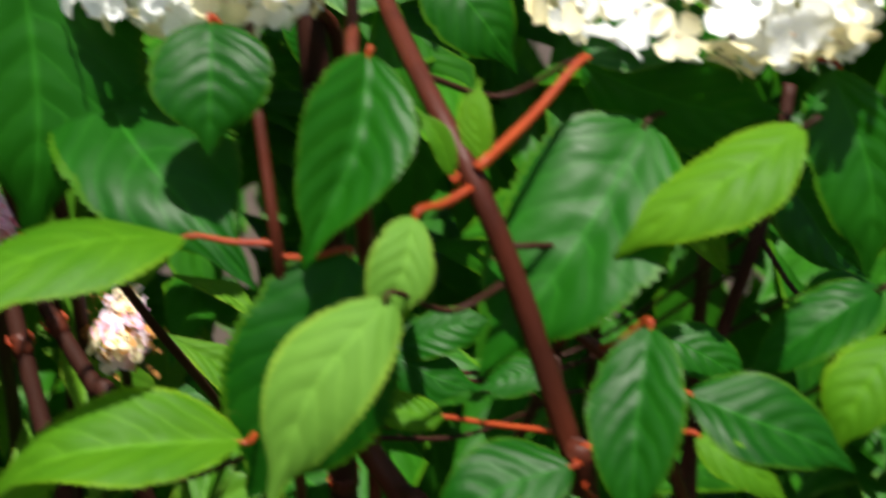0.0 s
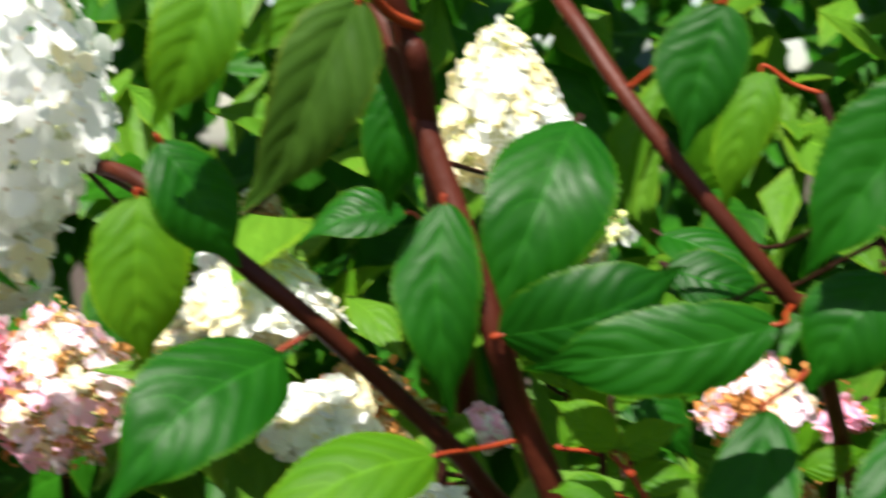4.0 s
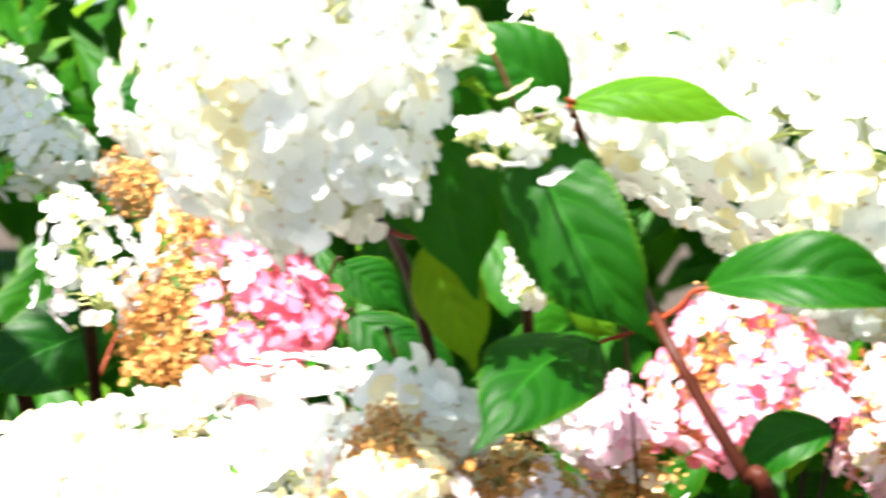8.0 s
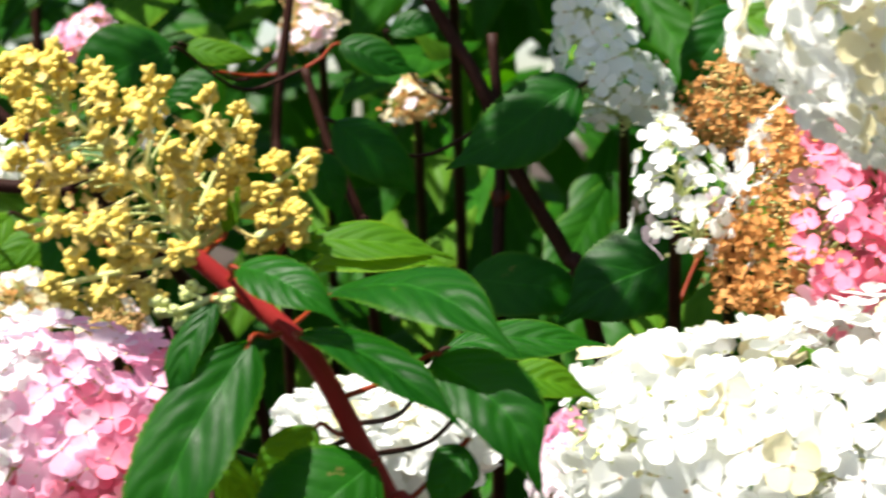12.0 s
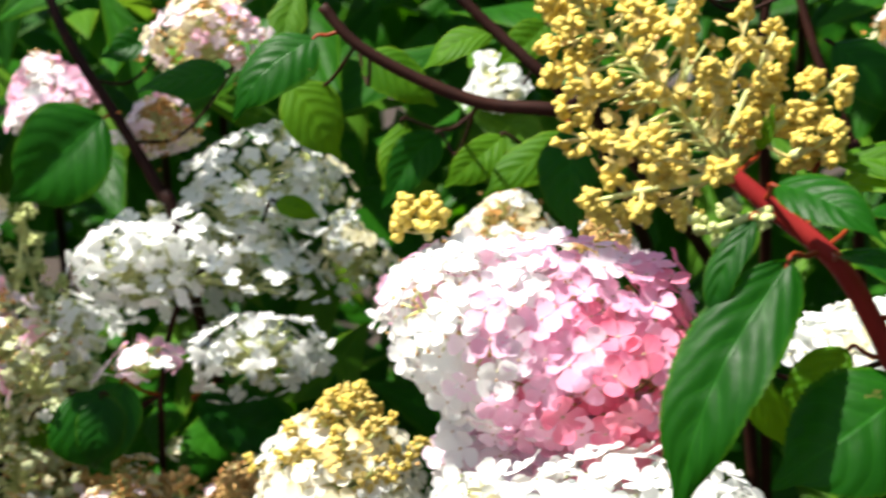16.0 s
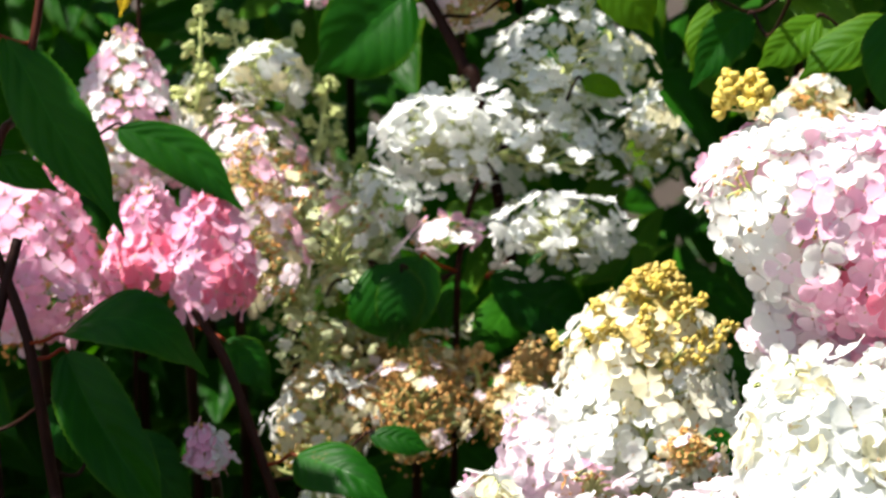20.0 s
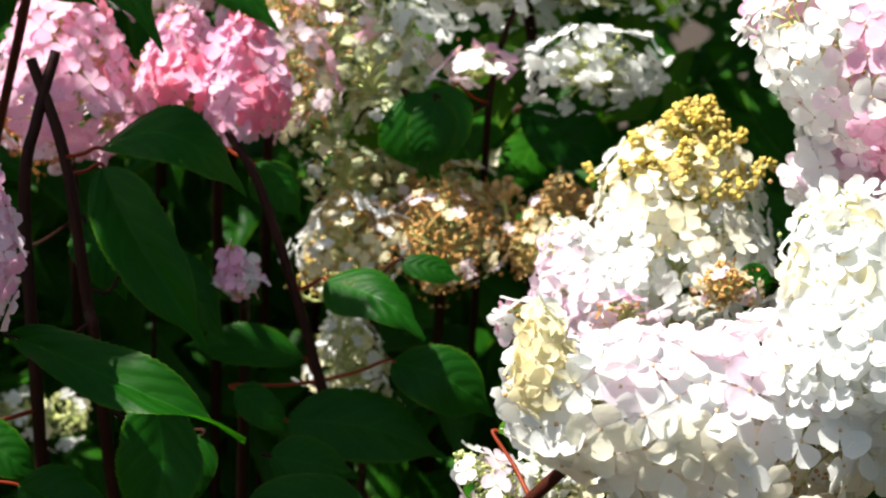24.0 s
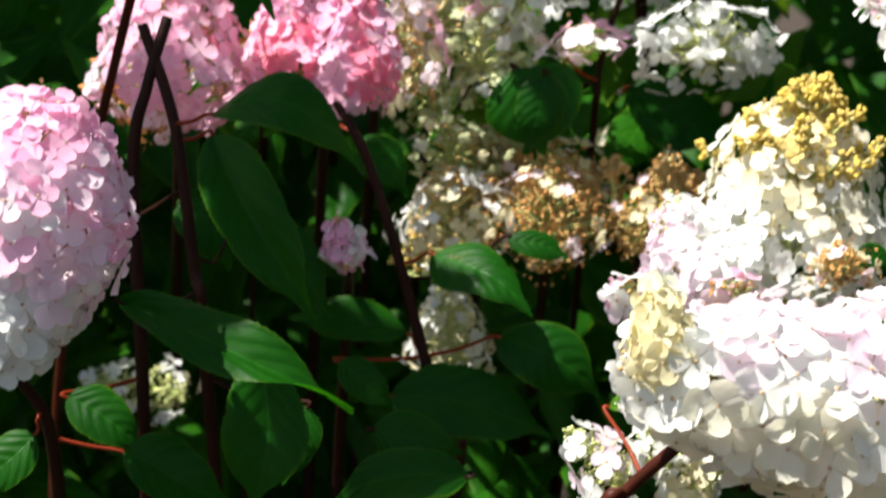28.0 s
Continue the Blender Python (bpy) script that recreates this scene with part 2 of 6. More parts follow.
SOIL = solid_material("soil", (0.014, 0.010, 0.007), (0.045, 0.030, 0.018), 5, 0.95, 0.8, 0.02)


# ---- builders ----
def part(name, mesh_or_bm, material, parent, label=""):
    if isinstance(mesh_or_bm, bmesh.types.BMesh):
        me = bpy.data.meshes.new(name)
        mesh_or_bm.to_mesh(me)
        mesh_or_bm.free()
    else:
        me = mesh_or_bm
    if material and not me.materials:
        me.materials.append(material)
    ob = new(name, me)
    ob.parent = parent
    if label:
        ob["label"] = label
    return ob


def mesh_from(verts, faces, uvs=None, smooth=True):
    me = bpy.data.meshes.new("mesh")
    me.from_pydata(verts, [], faces)
    if uvs is not None:
        layer = me.uv_layers.new(name="leaf")
        idx = np.zeros(len(me.loops), dtype=np.int32)
        me.loops.foreach_get("vertex_index", idx)
        layer.data.foreach_set("uv", np.asarray(uvs, dtype=np.float32)[idx].ravel())
    if smooth:
        me.polygons.foreach_set("use_smooth", [True] * len(me.polygons))
    return me


def spline(points, per=8):
    """A smooth line through the points."""
    p = [Vector(q) for q in points]
    p = [p[0] * 2 - p[1]] + p + [p[-1] * 2 - p[-2]]
    out = []
    for i in range(1, len(p) - 2):
        for k in range(per):
            t = k / per
            a, b, c, d = p[i - 1], p[i], p[i + 1], p[i + 2]
            out.append(0.5 * (2 * b + (c - a) * t + (2 * a - 5 * b + 4 * c - d) * t * t + (3 * b - a - 3 * c + d) * t ** 3))
    out.append(p[-2])
    return out


def tube(line, r0, r1, sides=8, knots=(), wobble=0.05):
    """Verts and faces of a tapered tube; knots: shares of its length where it swells."""
    verts, faces = [], []
    n = len(line)
    side = None
    for i, c in enumerate(line):
        d = (line[min(i + 1, n - 1)] - line[max(i - 1, 0)]).normalized()
        if side is None:
            side = d.orthogonal().normalized()
        side = (side - d * side.dot(d)).normalized()
        other = d.cross(side)
        s = i / (n - 1)
        r = r0 + (r1 - r0) * s
        r *= 1 + sum(0.45 * math.exp(-((s - k) * n / 0.9) ** 2) for k in knots)
        r *= 1 + wobble * noise.noise(c * 40)
        for j in range(sides):
            a = 2 * math.pi * j / sides
            verts.append(c + (side * math.cos(a) + other * math.sin(a)) * r)
    for i in range(n - 1):
        for j in range(sides):
            k = (j + 1) % sides
            faces.append((i * sides + j, i * sides + k, (i + 1) * sides + k, (i + 1) * sides + j))
    faces.append(tuple(range(sides))[::-1])
    faces.append(tuple((n - 1) * sides + j for j in range(sides)))
    return verts, faces


def leaf_sheet(length, width, bow, fold, curl, wave, seed, heart=False, steps=54, cross=5):
    """An ovate leaf with a drawn-out tip and a toothed edge along +x; it faces +z, its two halves fold up along the midrib."""
    rnd = random.Random(seed)
    verts, faces, uvs = [], [], []
    phase, lean, twist = rnd.uniform(0, 6.28), rnd.uniform(-0.07, 0.07), rnd.uniform(-0.55, 0.55)
    hook, uneven = rnd.uniform(0.0, 0.10), rnd.uniform(0.90, 1.10)
    wide_at, skew = 0.26 if heart else rnd.uniform(0.34, 0.46), rnd.uniform(-0.35, 0.35)
    fold_left, fold_right = fold * rnd.uniform(0.7, 1.9), fold * rnd.uniform(0.7, 1.9)
    sway, notch = rnd.uniform(0.0, 0.022), rnd.uniform(0.10, 0.62)
    for i in range(steps + 1):
        s = i / steps
        if s < wide_at:
            shape = math.sin(0.5 * math.pi * (s / wide_at) ** 0.62)
        else:
            u = (s - wide_at) / (1 - wide_at)
            shape = (1 - u ** 1.75) * (1 - 0.42 * math.exp(-((u - 0.80) / 0.15) ** 2))
        w = max(0.0008, width * 0.5 * shape)
        tooth = (0.026 if i % 2 else -0.016) * min(1.0, 3.0 * (1 - s)) if 0.06 < s < 0.985 else 0.0
        w *= 1 + 0.04 * math.sin(s * 8 + phase * 2) + rnd.uniform(-0.012, 0.012) - 0.05 * math.exp(-((s - notch) / 0.03) ** 2)
        turn = twist * (s - 0.4)
        drop = hook * length * max(0.0, s - 0.6) ** 2 * 6
        arch = bow * 4 * s * (1 - s) * (1 + skew * (2 * s - 1)) * length * 1.35
        for j in range(-cross, cross + 1):
            v = j / cross
            edge = 1 + tooth if abs(j) == cross else 1.0
            half = w * (uneven if v > 0 else 2 - uneven) * edge
            ripple = wave * length * math.sin(s * 9 + phase + (2 if v > 0 else 0)) * v * v
            pucker = 0.0075 * length * abs(math.sin(math.pi * (s * 6.5 - 2.1 * abs(v) ** 1.25))) * (1 - abs(v)) ** 0.6 * min(1, shape)
            f = fold_left if v > 0 else fold_right
            z = (f * abs(v) - curl * 1.25 * v * v) * half + ripple + pucker
            y = v * half * (1 - 0.12 * min(1.0, abs(f)))
            y, z = y * math.cos(turn) - z * math.sin(turn), y * math.sin(turn) + z * math.cos(turn)
            lobe = 0.11 * length * abs(v) * max(0.0, 1 - s / 0.25) if heart else 0.0
            verts.append((s * length - lobe, y + lean * length * math.sin(s * 3.1) + sway * length * math.sin(s * 6.28 + phase), z + arch - drop))
            uvs.append((s, v * 0.5 + 0.5))
    row = 2 * cross + 1
    for i in range(steps):
        for j in range(row - 1):
            a = i * row + j
            faces.append((a, a + row, a + row + 1, a + 1))
    return verts, faces, uvs


def basis(base, tip, normal):
    x = (Vector(tip) - Vector(base)).normalized()
    n = Vector(normal)
    n = n - x * n.dot(x)
    if n.length < 1e-4:
        n = x.orthogonal()
    n.normalize()
    m = Matrix((x, n.cross(x), n)).transposed().to_4x4()
    m.translation = base
    return m


class Shoot:
    """One shoot of the shrub, from the ground to its head or tip."""

    def __init__(self, label, line, r0=0.0065, r1=0.0035, name="hydrangea_shoot", knots=(), material=None, group="hydrangea shoots"):
        root = Vector(line[0])
        self.ob = tagged(new(name), label, "shrub", group)
        self.ob.location = root
        self.line = [q - root for q in spline(line)]
        self.root = root
        self.radii = r0, r1
        v, f = tube(self.line, r0, r1, 8, knots)
        part("stem", mesh_from(v, f), material or STEM, self.ob)

    def near(self, p):
        q = Vector(p) - self.root
        return min(self.line, key=lambda c: (c - q).length + max(0, c.z - q.z) * 0.6)

    def nodes(self, heights):
        """Swollen rings with two dormant buds, where leaves have dropped off."""
        for h in heights:
            i = min(range(1, len(self.line) - 1), key=lambda k: abs(self.line[k].z - h))
            c, d = self.line[i], (self.line[i + 1] - self.line[i - 1]).normalized()
            r = self.radii[0] + (self.radii[1] - self.radii[0]) * i / len(self.line)
            v, f = tube([c - d * 0.005, c - d * 0.0015, c + d * 0.0015, c + d * 0.005], r * 1.16, r * 1.08, 8)
            ring = part("node", mesh_from(v, f), STEM, self.ob)
            out = d.cross(Vector((0.3, 1, 0))).normalized()
            for side in (-1, 1):
                foot = c + out * side * r
                v, f = tube([foot, foot + out * side * 0.0018 + d * 0.002, foot + out * side * 0.0012 + d * 0.0055], 0.0016, 0.0004, 6)
                part("dormant_bud", mesh_from(v, f), RED, ring)


leaf_count = 0


def leaf(shoot, base, tip, normal, width=0.52, bow=0.06, fold=0.25, curl=0.25, leaf_tint=False, wave=0.018, stalk=True, label="", stout=0.0014, node_at=None, heart=False):
    """A leaf from base to tip (world) on a shoot, with its red stalk."""
    global leaf_count
    leaf_count += 1
    length = (Vector(tip) - Vector(base)).length
    v, f, uv = leaf_sheet(length, length * width, bow, fold, curl, wave, leaf_count, heart)
    m = basis(Vector(base) - shoot.root, Vector(tip) - shoot.root, normal)
    # True: lime, young or painted sunlit; 2: pale underside or sheen; 3: yellowed; 4: olive
    ob = part("leaf", mesh_from(v, f, uv), DULL if leaf_tint == 4 else YELLOWED if leaf_tint == 3 else UNDER_OR_SHEEN if leaf_tint == 2 else YOUNG_OR_LIT if leaf_tint else LEAF, shoot.ob, label)
    ob.matrix_basis = m
    if stalk:
        inv = m.inverted()
        foot = Vector(node_at) - shoot.root if node_at else shoot.near(base)
        reach = (foot - ob.matrix_basis.translation).length
        start = inv @ foot
        back = inv.to_3x3() @ (Vector((base[0], base[1], 0)).normalized() * 0.35 * reach - Vector((0, 0, 0.2 * reach)))
        mid = start * 0.5 + back * (1.0 if reach > 0.06 and not node_at else 0.10)
        line = spline([start, mid, Vector((-0.003, 0, -0.0005)), Vector((length * 0.06, 0, bow * 0.22 * length - 0.0018))], 5)
        sv, sf = tube(line, stout, stout * 0.7, 6)
        part("leaf_stalk", mesh_from(sv, sf), RED if reach < 0.06 or node_at else BROWN, ob, "thin red leaf stalk" if reach < 0.06 or node_at else "thin dark twig")
    return ob


def petal(verts, faces, uvs, a, size, cup, rnd, width=1.0):
    """One rounded petal that starts at the middle and points along angle a."""
    n0 = len(verts)
    ca, sa = math.cos(a), math.sin(a)
    lift, roll, tip_up = rnd.uniform(0.04, 0.16), rnd.uniform(-0.10, 0.10), rnd.uniform(-0.10, 0.16)
    rows = ((0.05, 0.05), (0.30, 0.26), (0.60, 0.45), (0.86, 0.40), (1.0, 0.15))
    for u, hw in rows:
        for v in (-1, 0, 1):
            x, y = u * size * (1 if v == 0 else 0.97), v * hw * size * width
            z = cup * size * u * u + tip_up * size * u + lift * size * (v * v * u - 0.4 * (1 - u) * u) + roll * v * size * u + rnd.uniform(-0.014, 0.014) * size
            verts.append((x * ca - y * sa, x * sa + y * ca, z))
            uvs.append((u, v * 0.5 + 0.5))
    for i in range(4):
        for j in range(2):
            b = n0 + i * 3 + j
            faces.append((b, b + 3, b + 4, b + 1))


def floret_mesh(seed, size=0.0125, cup=0.12):
    """Four petals round a small bud; faces +z."""
    rnd = random.Random(seed)
    verts, faces, uvs = [], [], []
    for k in range(4):
        petal(verts, faces, uvs, k * math.pi / 2 + rnd.uniform(-0.15, 0.15), size * rnd.uniform(0.86, 1.08), cup * rnd.uniform(0.2, 1.5), rnd, rnd.uniform(0.95, 1.12))
    n0, r = len(verts), size * 0.085
    for p in ((1, 0, 0), (0, 1, 0), (-1, 0, 0), (0, -1, 0), (0, 0, 1)):
        verts.append((p[0] * r, p[1] * r, size * 0.05 + p[2] * r))
        uvs.append((0.0, 0.5))
    faces.extend((n0 + k, n0 + (k + 1) % 4, n0 + 4) for k in range(4))
    return mesh_from(verts, faces, uvs)


FLORETS = [floret_mesh(s, cup=c) for s, c in ((1, 0.06), (2, 0.14), (3, -0.10), (4, 0.02), (5, 0.24), (6, 0.10))]
for me in FLORETS:
    me.materials.append(WHITE)
    me.materials.append(EYE)
    for k in range(1, 5):
        me.polygons[-k].material_index = 1

bm = bmesh.new()
bmesh.ops.create_icosphere(bm, subdivisions=1, radius=1)
ICO_V = [v.co.copy() for v in bm.verts]
ICO_F = [tuple(v.index for v in f.verts) for f in bm.faces]
bm.free()


def add_ball(verts, faces, c, r, axis=None, long=1.0):
    n0 = len(verts)
    for v in ICO_V:
        q = v * r
        if axis is not None:
            q = q + axis * (v.dot(axis) * r * (long - 1))
        verts.append(c + q)
    faces.extend(tuple(n0 + i for i in f) for f in ICO_F)


def add_tube(verts, faces, line, r0, r1, sides=5):
    n0 = len(verts)
    v, f = tube(line, r0, r1, sides)
    verts.extend(v)
    faces.extend(tuple(n0 + i for i in g) for g in f)


def mats_of(palette):
    return {m.name for _, m in palette}


def head(shoot, base, tip, radius, palette, count=200, size=1.0, seed=1, blush=None, tipbuds=0.0, core=None, blunt=0.55, sparse=0.0, joined=False, label="", squash=1.0, belly=0.22, lo=0.35, buds=True, mix=0.23):
    """A flower head from base to tip: florets in rings round its axis, with stalks and small buds inside.
    palette: (share limit, material) pairs along a tone that grows towards the direction blush; tipbuds: share of the tip left as buds."""
    rnd = random.Random(seed)
    b, t = Vector(base) - shoot.root, Vector(tip) - shoot.root
    ax = t - b
    length = ax.length
    ax.normalize()
    m = basis(b, t, Vector((0, 0, 1)))
    side, up = m.col[1].to_3d(), m.col[2].to_3d()
    bl = Vector(blush).normalized() if blush else None

    def rad(s):
        return radius * max(0.10, min(1, s / belly * (1 - lo) + lo) * ((1 - s) ** blunt) * (1.12 if belly < 0.4 else 1.5))

    lump = rnd.uniform(0, 50)

    def swell(s, a):
        """Uneven clusters: the outline bulges and dents round the axis and along it."""
        return 1 + 0.24 * noise.noise(Vector((math.cos(a) * 1.7 + lump, math.sin(a) * 1.7, s * length / radius * 1.3))) * min(1.0, 6 * (1 - s))

    # stalks and buds inside
    verts, faces = [], []
    add_tube(verts, faces, spline([b, (b + t) / 2, b + ax * length * 0.95], 4), 0.0022, 0.0010)
    bv, bf = [], []
    twigs = int(30 + count * (0.6 if any(m is TAN for _, m in palette) else 0.35))
    core = core or (PALEBUD if mats_of(palette) <= {"petal_white", "petal_cream", "petal_blush"} else SEED)
    for i in range(twigs):
        s = (i + 0.5) / twigs
        a = i * 2.399963
        out = (side * math.cos(a) * squash + up * math.sin(a))
        r = rad(s) * rnd.uniform(0.45, 0.74) if s < 1 - tipbuds else rad(s) * rnd.uniform(0.55, 1.0)
        root_p = b + ax * max(0.0, s * length - r * 0.5)
        end = b + ax * s * length + out * r
        add_tube(verts, faces, [root_p, (root_p + end) / 2 + ax * 0.003, end], 0.0010, 0.0006, 4)
        for k in range((5 + int(14 * sparse) if s < 1 - tipbuds else 24) if buds else 1):
            q = end + Vector((rnd.gauss(0, 1), rnd.gauss(0, 1), rnd.gauss(0, 1))) * min(0.004, radius * 0.09)
            add_ball(bv, bf, q, rnd.uniform(0.0008, 0.0016))
    holder = part("flower_head", mesh_from(verts, faces), PALEBUD, shoot.ob, label)
    tagged(part("buds", mesh_from(bv, bf), core or SEED, holder), kind="stuff")
    made = 0
    jv, jf, ju, jm = [], [], [], []
    fv, ff, fu = [], [], []
    mats = [p[1] for p in palette]
    cover = np.cumsum([rad(k / 60) + 0.25 * radius for k in range(61)])
    cover = cover / cover[-1]
    for i in range(count):
        s = float(np.interp((i + 0.5) / count, cover, np.linspace(0, 1, 61)))
        if s > 1 - tipbuds and rnd.random() < 0.85:
            continue
        if rnd.random() < sparse:
            continue
        s = min(0.995, max(0.0, s + rnd.uniform(-0.012, 0.012)))
        a = i * 2.399963 + rnd.uniform(-0.15, 0.15)
        out = (side * math.cos(a) * squash + up * math.sin(a))
        slope = (rad(min(1, s + 0.02)) - rad(max(0, s - 0.02))) / (0.04 * length)
        nrm = (out - ax * slope * 0.8).normalized()
        p = b + ax * s * length + out * rad(s) * rnd.uniform(0.96, 1.04) * swell(s, a)
        nrm = (nrm + Vector((rnd.gauss(0, 1), rnd.gauss(0, 1), rnd.gauss(0, 1))) * 0.17 + Vector((0, 0, 0.10))).normalized()
        tone = rnd.uniform(-mix, mix) + (0.5 + 0.5 * (out + ax * (2 * s - 1)).dot(bl) / 1.3 if bl else rnd.random())
        mat = mats[-1]
        for lim, cand in palette:
            if tone < lim:
                mat = cand
                break
        me = FLORETS[rnd.randrange(len(FLORETS))]
        q = nrm.to_track_quat("Z", "Y").to_matrix().to_4x4()
        k = size * rnd.uniform(0.82, 1.15)
        mm = Matrix.Translation(p) @ q @ Matrix.Rotation(rnd.uniform(0, 6.28), 4, "Z") @ Matrix.Scale(k, 4)
        if mat is TAN:
            for extra in range(5 if joined else 18):
                spot = p + Vector((rnd.gauss(0, 1), rnd.gauss(0, 1), rnd.gauss(0, 1))) * 0.0062 - nrm * rnd.uniform(0, 0.007)
                small = Matrix.Translation(spot) @ q @ Matrix.Rotation(rnd.uniform(0, 6.28), 4, "Z") @ Matrix.Rotation(rnd.uniform(-1.3, 1.3), 4, "X") @ Matrix.Scale(k * rnd.uniform(0.16, 0.32), 4)
                n0 = len(fv)
                fv.extend(small @ v.co for v in me.vertices)
                ff.extend(tuple(n0 + x for x in pl.vertices) for pl in me.polygons)
                fu.extend(FLORET_UV[me.name])
            continue
        if joined:
            n0 = len(jv)
            jv.extend(mm @ v.co for v in me.vertices)
            jf.extend(tuple(n0 + x for x in pl.vertices) for pl in me.polygons)
            uvd = FLORET_UV[me.name]
            ju.extend(uvd)
            jm.extend([mats.index(mat)] * len(me.polygons))
        else:
            ob = new("floret", me)
            ob.parent = holder
            ob.matrix_basis = mm
            if mat is not WHITE:
                ob.material_slots[0].link = "OBJECT"
                ob.material_slots[0].material = mat
    iv, inf, iu, im = [], [], [], []
    for i in range(0 if sparse > 0.3 or joined or count < 60 else int(count * 0.45)):
        s, a = rnd.uniform(0.02, 0.94) ** 1.1, rnd.uniform(0, 6.283)
        if s > 1 - tipbuds:
            continue
        out = side * math.cos(a) * squash + up * math.sin(a)
        p = b + ax * s * length + out * rad(s) * rnd.uniform(0.55, 0.82) * swell(s, a)
        tone = rnd.uniform(-0.12, 0.12) + (0.5 + 0.5 * (out + ax * (2 * s - 1)).dot(bl) / 1.3 if bl else rnd.random())
        mat = next((cand for lim, cand in palette if tone < lim), mats[-1])
        if mat is TAN:
            continue
        nrm = (out + Vector((rnd.gauss(0, 1), rnd.gauss(0, 1), rnd.gauss(0, 1))) * 0.35).normalized()
        me = FLORETS[rnd.randrange(len(FLORETS))]
        mm = Matrix.Translation(p) @ nrm.to_track_quat("Z", "Y").to_matrix().to_4x4() @ Matrix.Rotation(rnd.uniform(0, 6.28), 4, "Z") @ Matrix.Scale(size * rnd.uniform(0.8, 1.1), 4)
        n0 = len(iv)
        iv.extend(mm @ v.co for v in me.vertices)
        inf.extend(tuple(n0 + x for x in pl.vertices) for pl in me.polygons)
        iu.extend(FLORET_UV[me.name])
        im.extend([mats.index(mat)] * len(me.polygons))
    if iv:
        me = mesh_from(iv, inf, iu)
        for x in mats:
            me.materials.append(x)
        me.polygons.foreach_set("material_index", im)
        tagged(part("inner_florets", me, None, holder), kind="stuff")
    if fv:
        tagged(part("faded_florets", mesh_from(fv, ff, fu), TAN, holder), kind="stuff")
    if joined:
        me = mesh_from(jv, jf, ju)
        for x in mats:
            me.materials.append(x)
        me.polygons.foreach_set("material_index", jm)
        tagged(part("florets", me, None, holder), kind="stuff")
    return holder


FLORET_UV = {}
for me in FLORETS:
    table = [None] * len(me.vertices)
    for lp, d in zip(me.loops, me.uv_layers["leaf"].data):
        table[lp.vertex_index] = tuple(d.uv)
    FLORET_UV[me.name] = table


def add_bud(verts, faces, c, r, axis, long=1.0):
    """A small four-lobed bud, narrow at its foot, along axis."""
    m = axis.to_track_quat("Z", "Y").to_matrix()
    n0, sides = len(verts), 8
    rings = ((-1.05, 0.30), (-0.62, 0.80), (0.05, 1.0), (0.62, 0.78), (0.98, 0.28))
    for z, w in rings:
        for k in range(sides):
            a = k * 2 * math.pi / sides
            q = w * (1 + (0.16 if k % 2 else -0.12) * min(1, w))
            verts.append(c + m @ Vector((q * math.cos(a), q * math.sin(a), z * long)) * r)
    for i in range(len(rings) - 1):
        for k in range(sides):
            b = n0 + i * sides
            faces.append((b + k, b + (k + 1) % sides, b + sides + (k + 1) % sides, b + sides + k))
    faces.append(tuple(n0 + (len(rings) - 1) * sides + k for k in range(sides)))


BUD_FORMS = []
for grow in (1.1, 1.4, 1.7):
    bv, bf = [], []
    add_bud(bv, bf, Vector((0, 0, 0)), 1.0, Vector((0, 0, 1)), grow)
    BUD_FORMS.append(mesh_from(bv, bf))
    BUD_FORMS[-1].materials.append(BUD)


def bud_head(shoot, base, tip, radius, seed=1, sprays=42, label="", material=None, ball=0.0028, each=8, more=14, taper=0.75):
    """A head still in bud: branching sprays that end in clusters of small round buds."""
    rnd = random.Random(seed)
    b, t = Vector(base) - shoot.root, Vector(tip) - shoot.root
    ax = t - b
    length = ax.length
    ax.normalize()
    m = basis(b, t, Vector((0, 0, 1)))
    side, up = m.col[1].to_3d(), m.col[2].to_3d()
    verts, faces = [], []
    add_tube(verts, faces, spline([b, (b + t) / 2, t], 5), 0.0026, 0.0009, 7)
    holder = part("bud_head", mesh_from(verts, faces), PALEBUD, shoot.ob, label)
    rest_v, rest_f, ped_v, ped_f = [], [], [], []

    def shake():
        return Vector((rnd.gauss(0, 1), rnd.gauss(0, 1), rnd.gauss(0, 1)))

    for i in range(sprays):
        s = 0.03 + 0.97 * ((i + 0.5) / sprays) ** 0.9
        a = i * 2.399963 + rnd.uniform(-0.35, 0.35)
        out = side * math.cos(a) + up * math.sin(a)
        r = radius * max(0.12, (1 - s) ** taper) * rnd.uniform(0.72, 1.15)
        q0 = b + ax * max(0, s * length - r * 0.25)
        q1 = b + ax * (s * length + r * 0.22) + out * r
        verts, faces = [], []
        line = spline([q0, (q0 + q1) / 2 - ax * 0.08 * r, q1], 4)
        add_tube(verts, faces, line, 0.0012, 0.0007, 5)
        part("spray_stalk", mesh_from(verts, faces), PALEBUD if material else SPRAY, holder)
        d = (q1 - q0).normalized()
        total = each + more
        tufts = max(2, round(total / 5))
        made = 0
        for k in range(tufts):
            f = 1.0 if k == 0 else 0.50 + 0.48 * ((k * 0.618) % 1)
            foot = line[min(len(line) - 1, int(f * (len(line) - 1)))]
            grow = (d * 0.9 + shake() * 0.5 + ax * 0.25).normalized()
            tuft = foot + grow * (0.09 * r + ball * 1.8) * (0.5 if k == 0 else 1.0)
            add_tube(ped_v, ped_f, [foot, tuft], 0.0007, 0.0006, 4)
            for j in range(min(5, total - made)):
                w = (grow * 1.0 + shake() * 0.6).normalized()
                c = tuft + w * ball * rnd.uniform(1.0, 2.1)
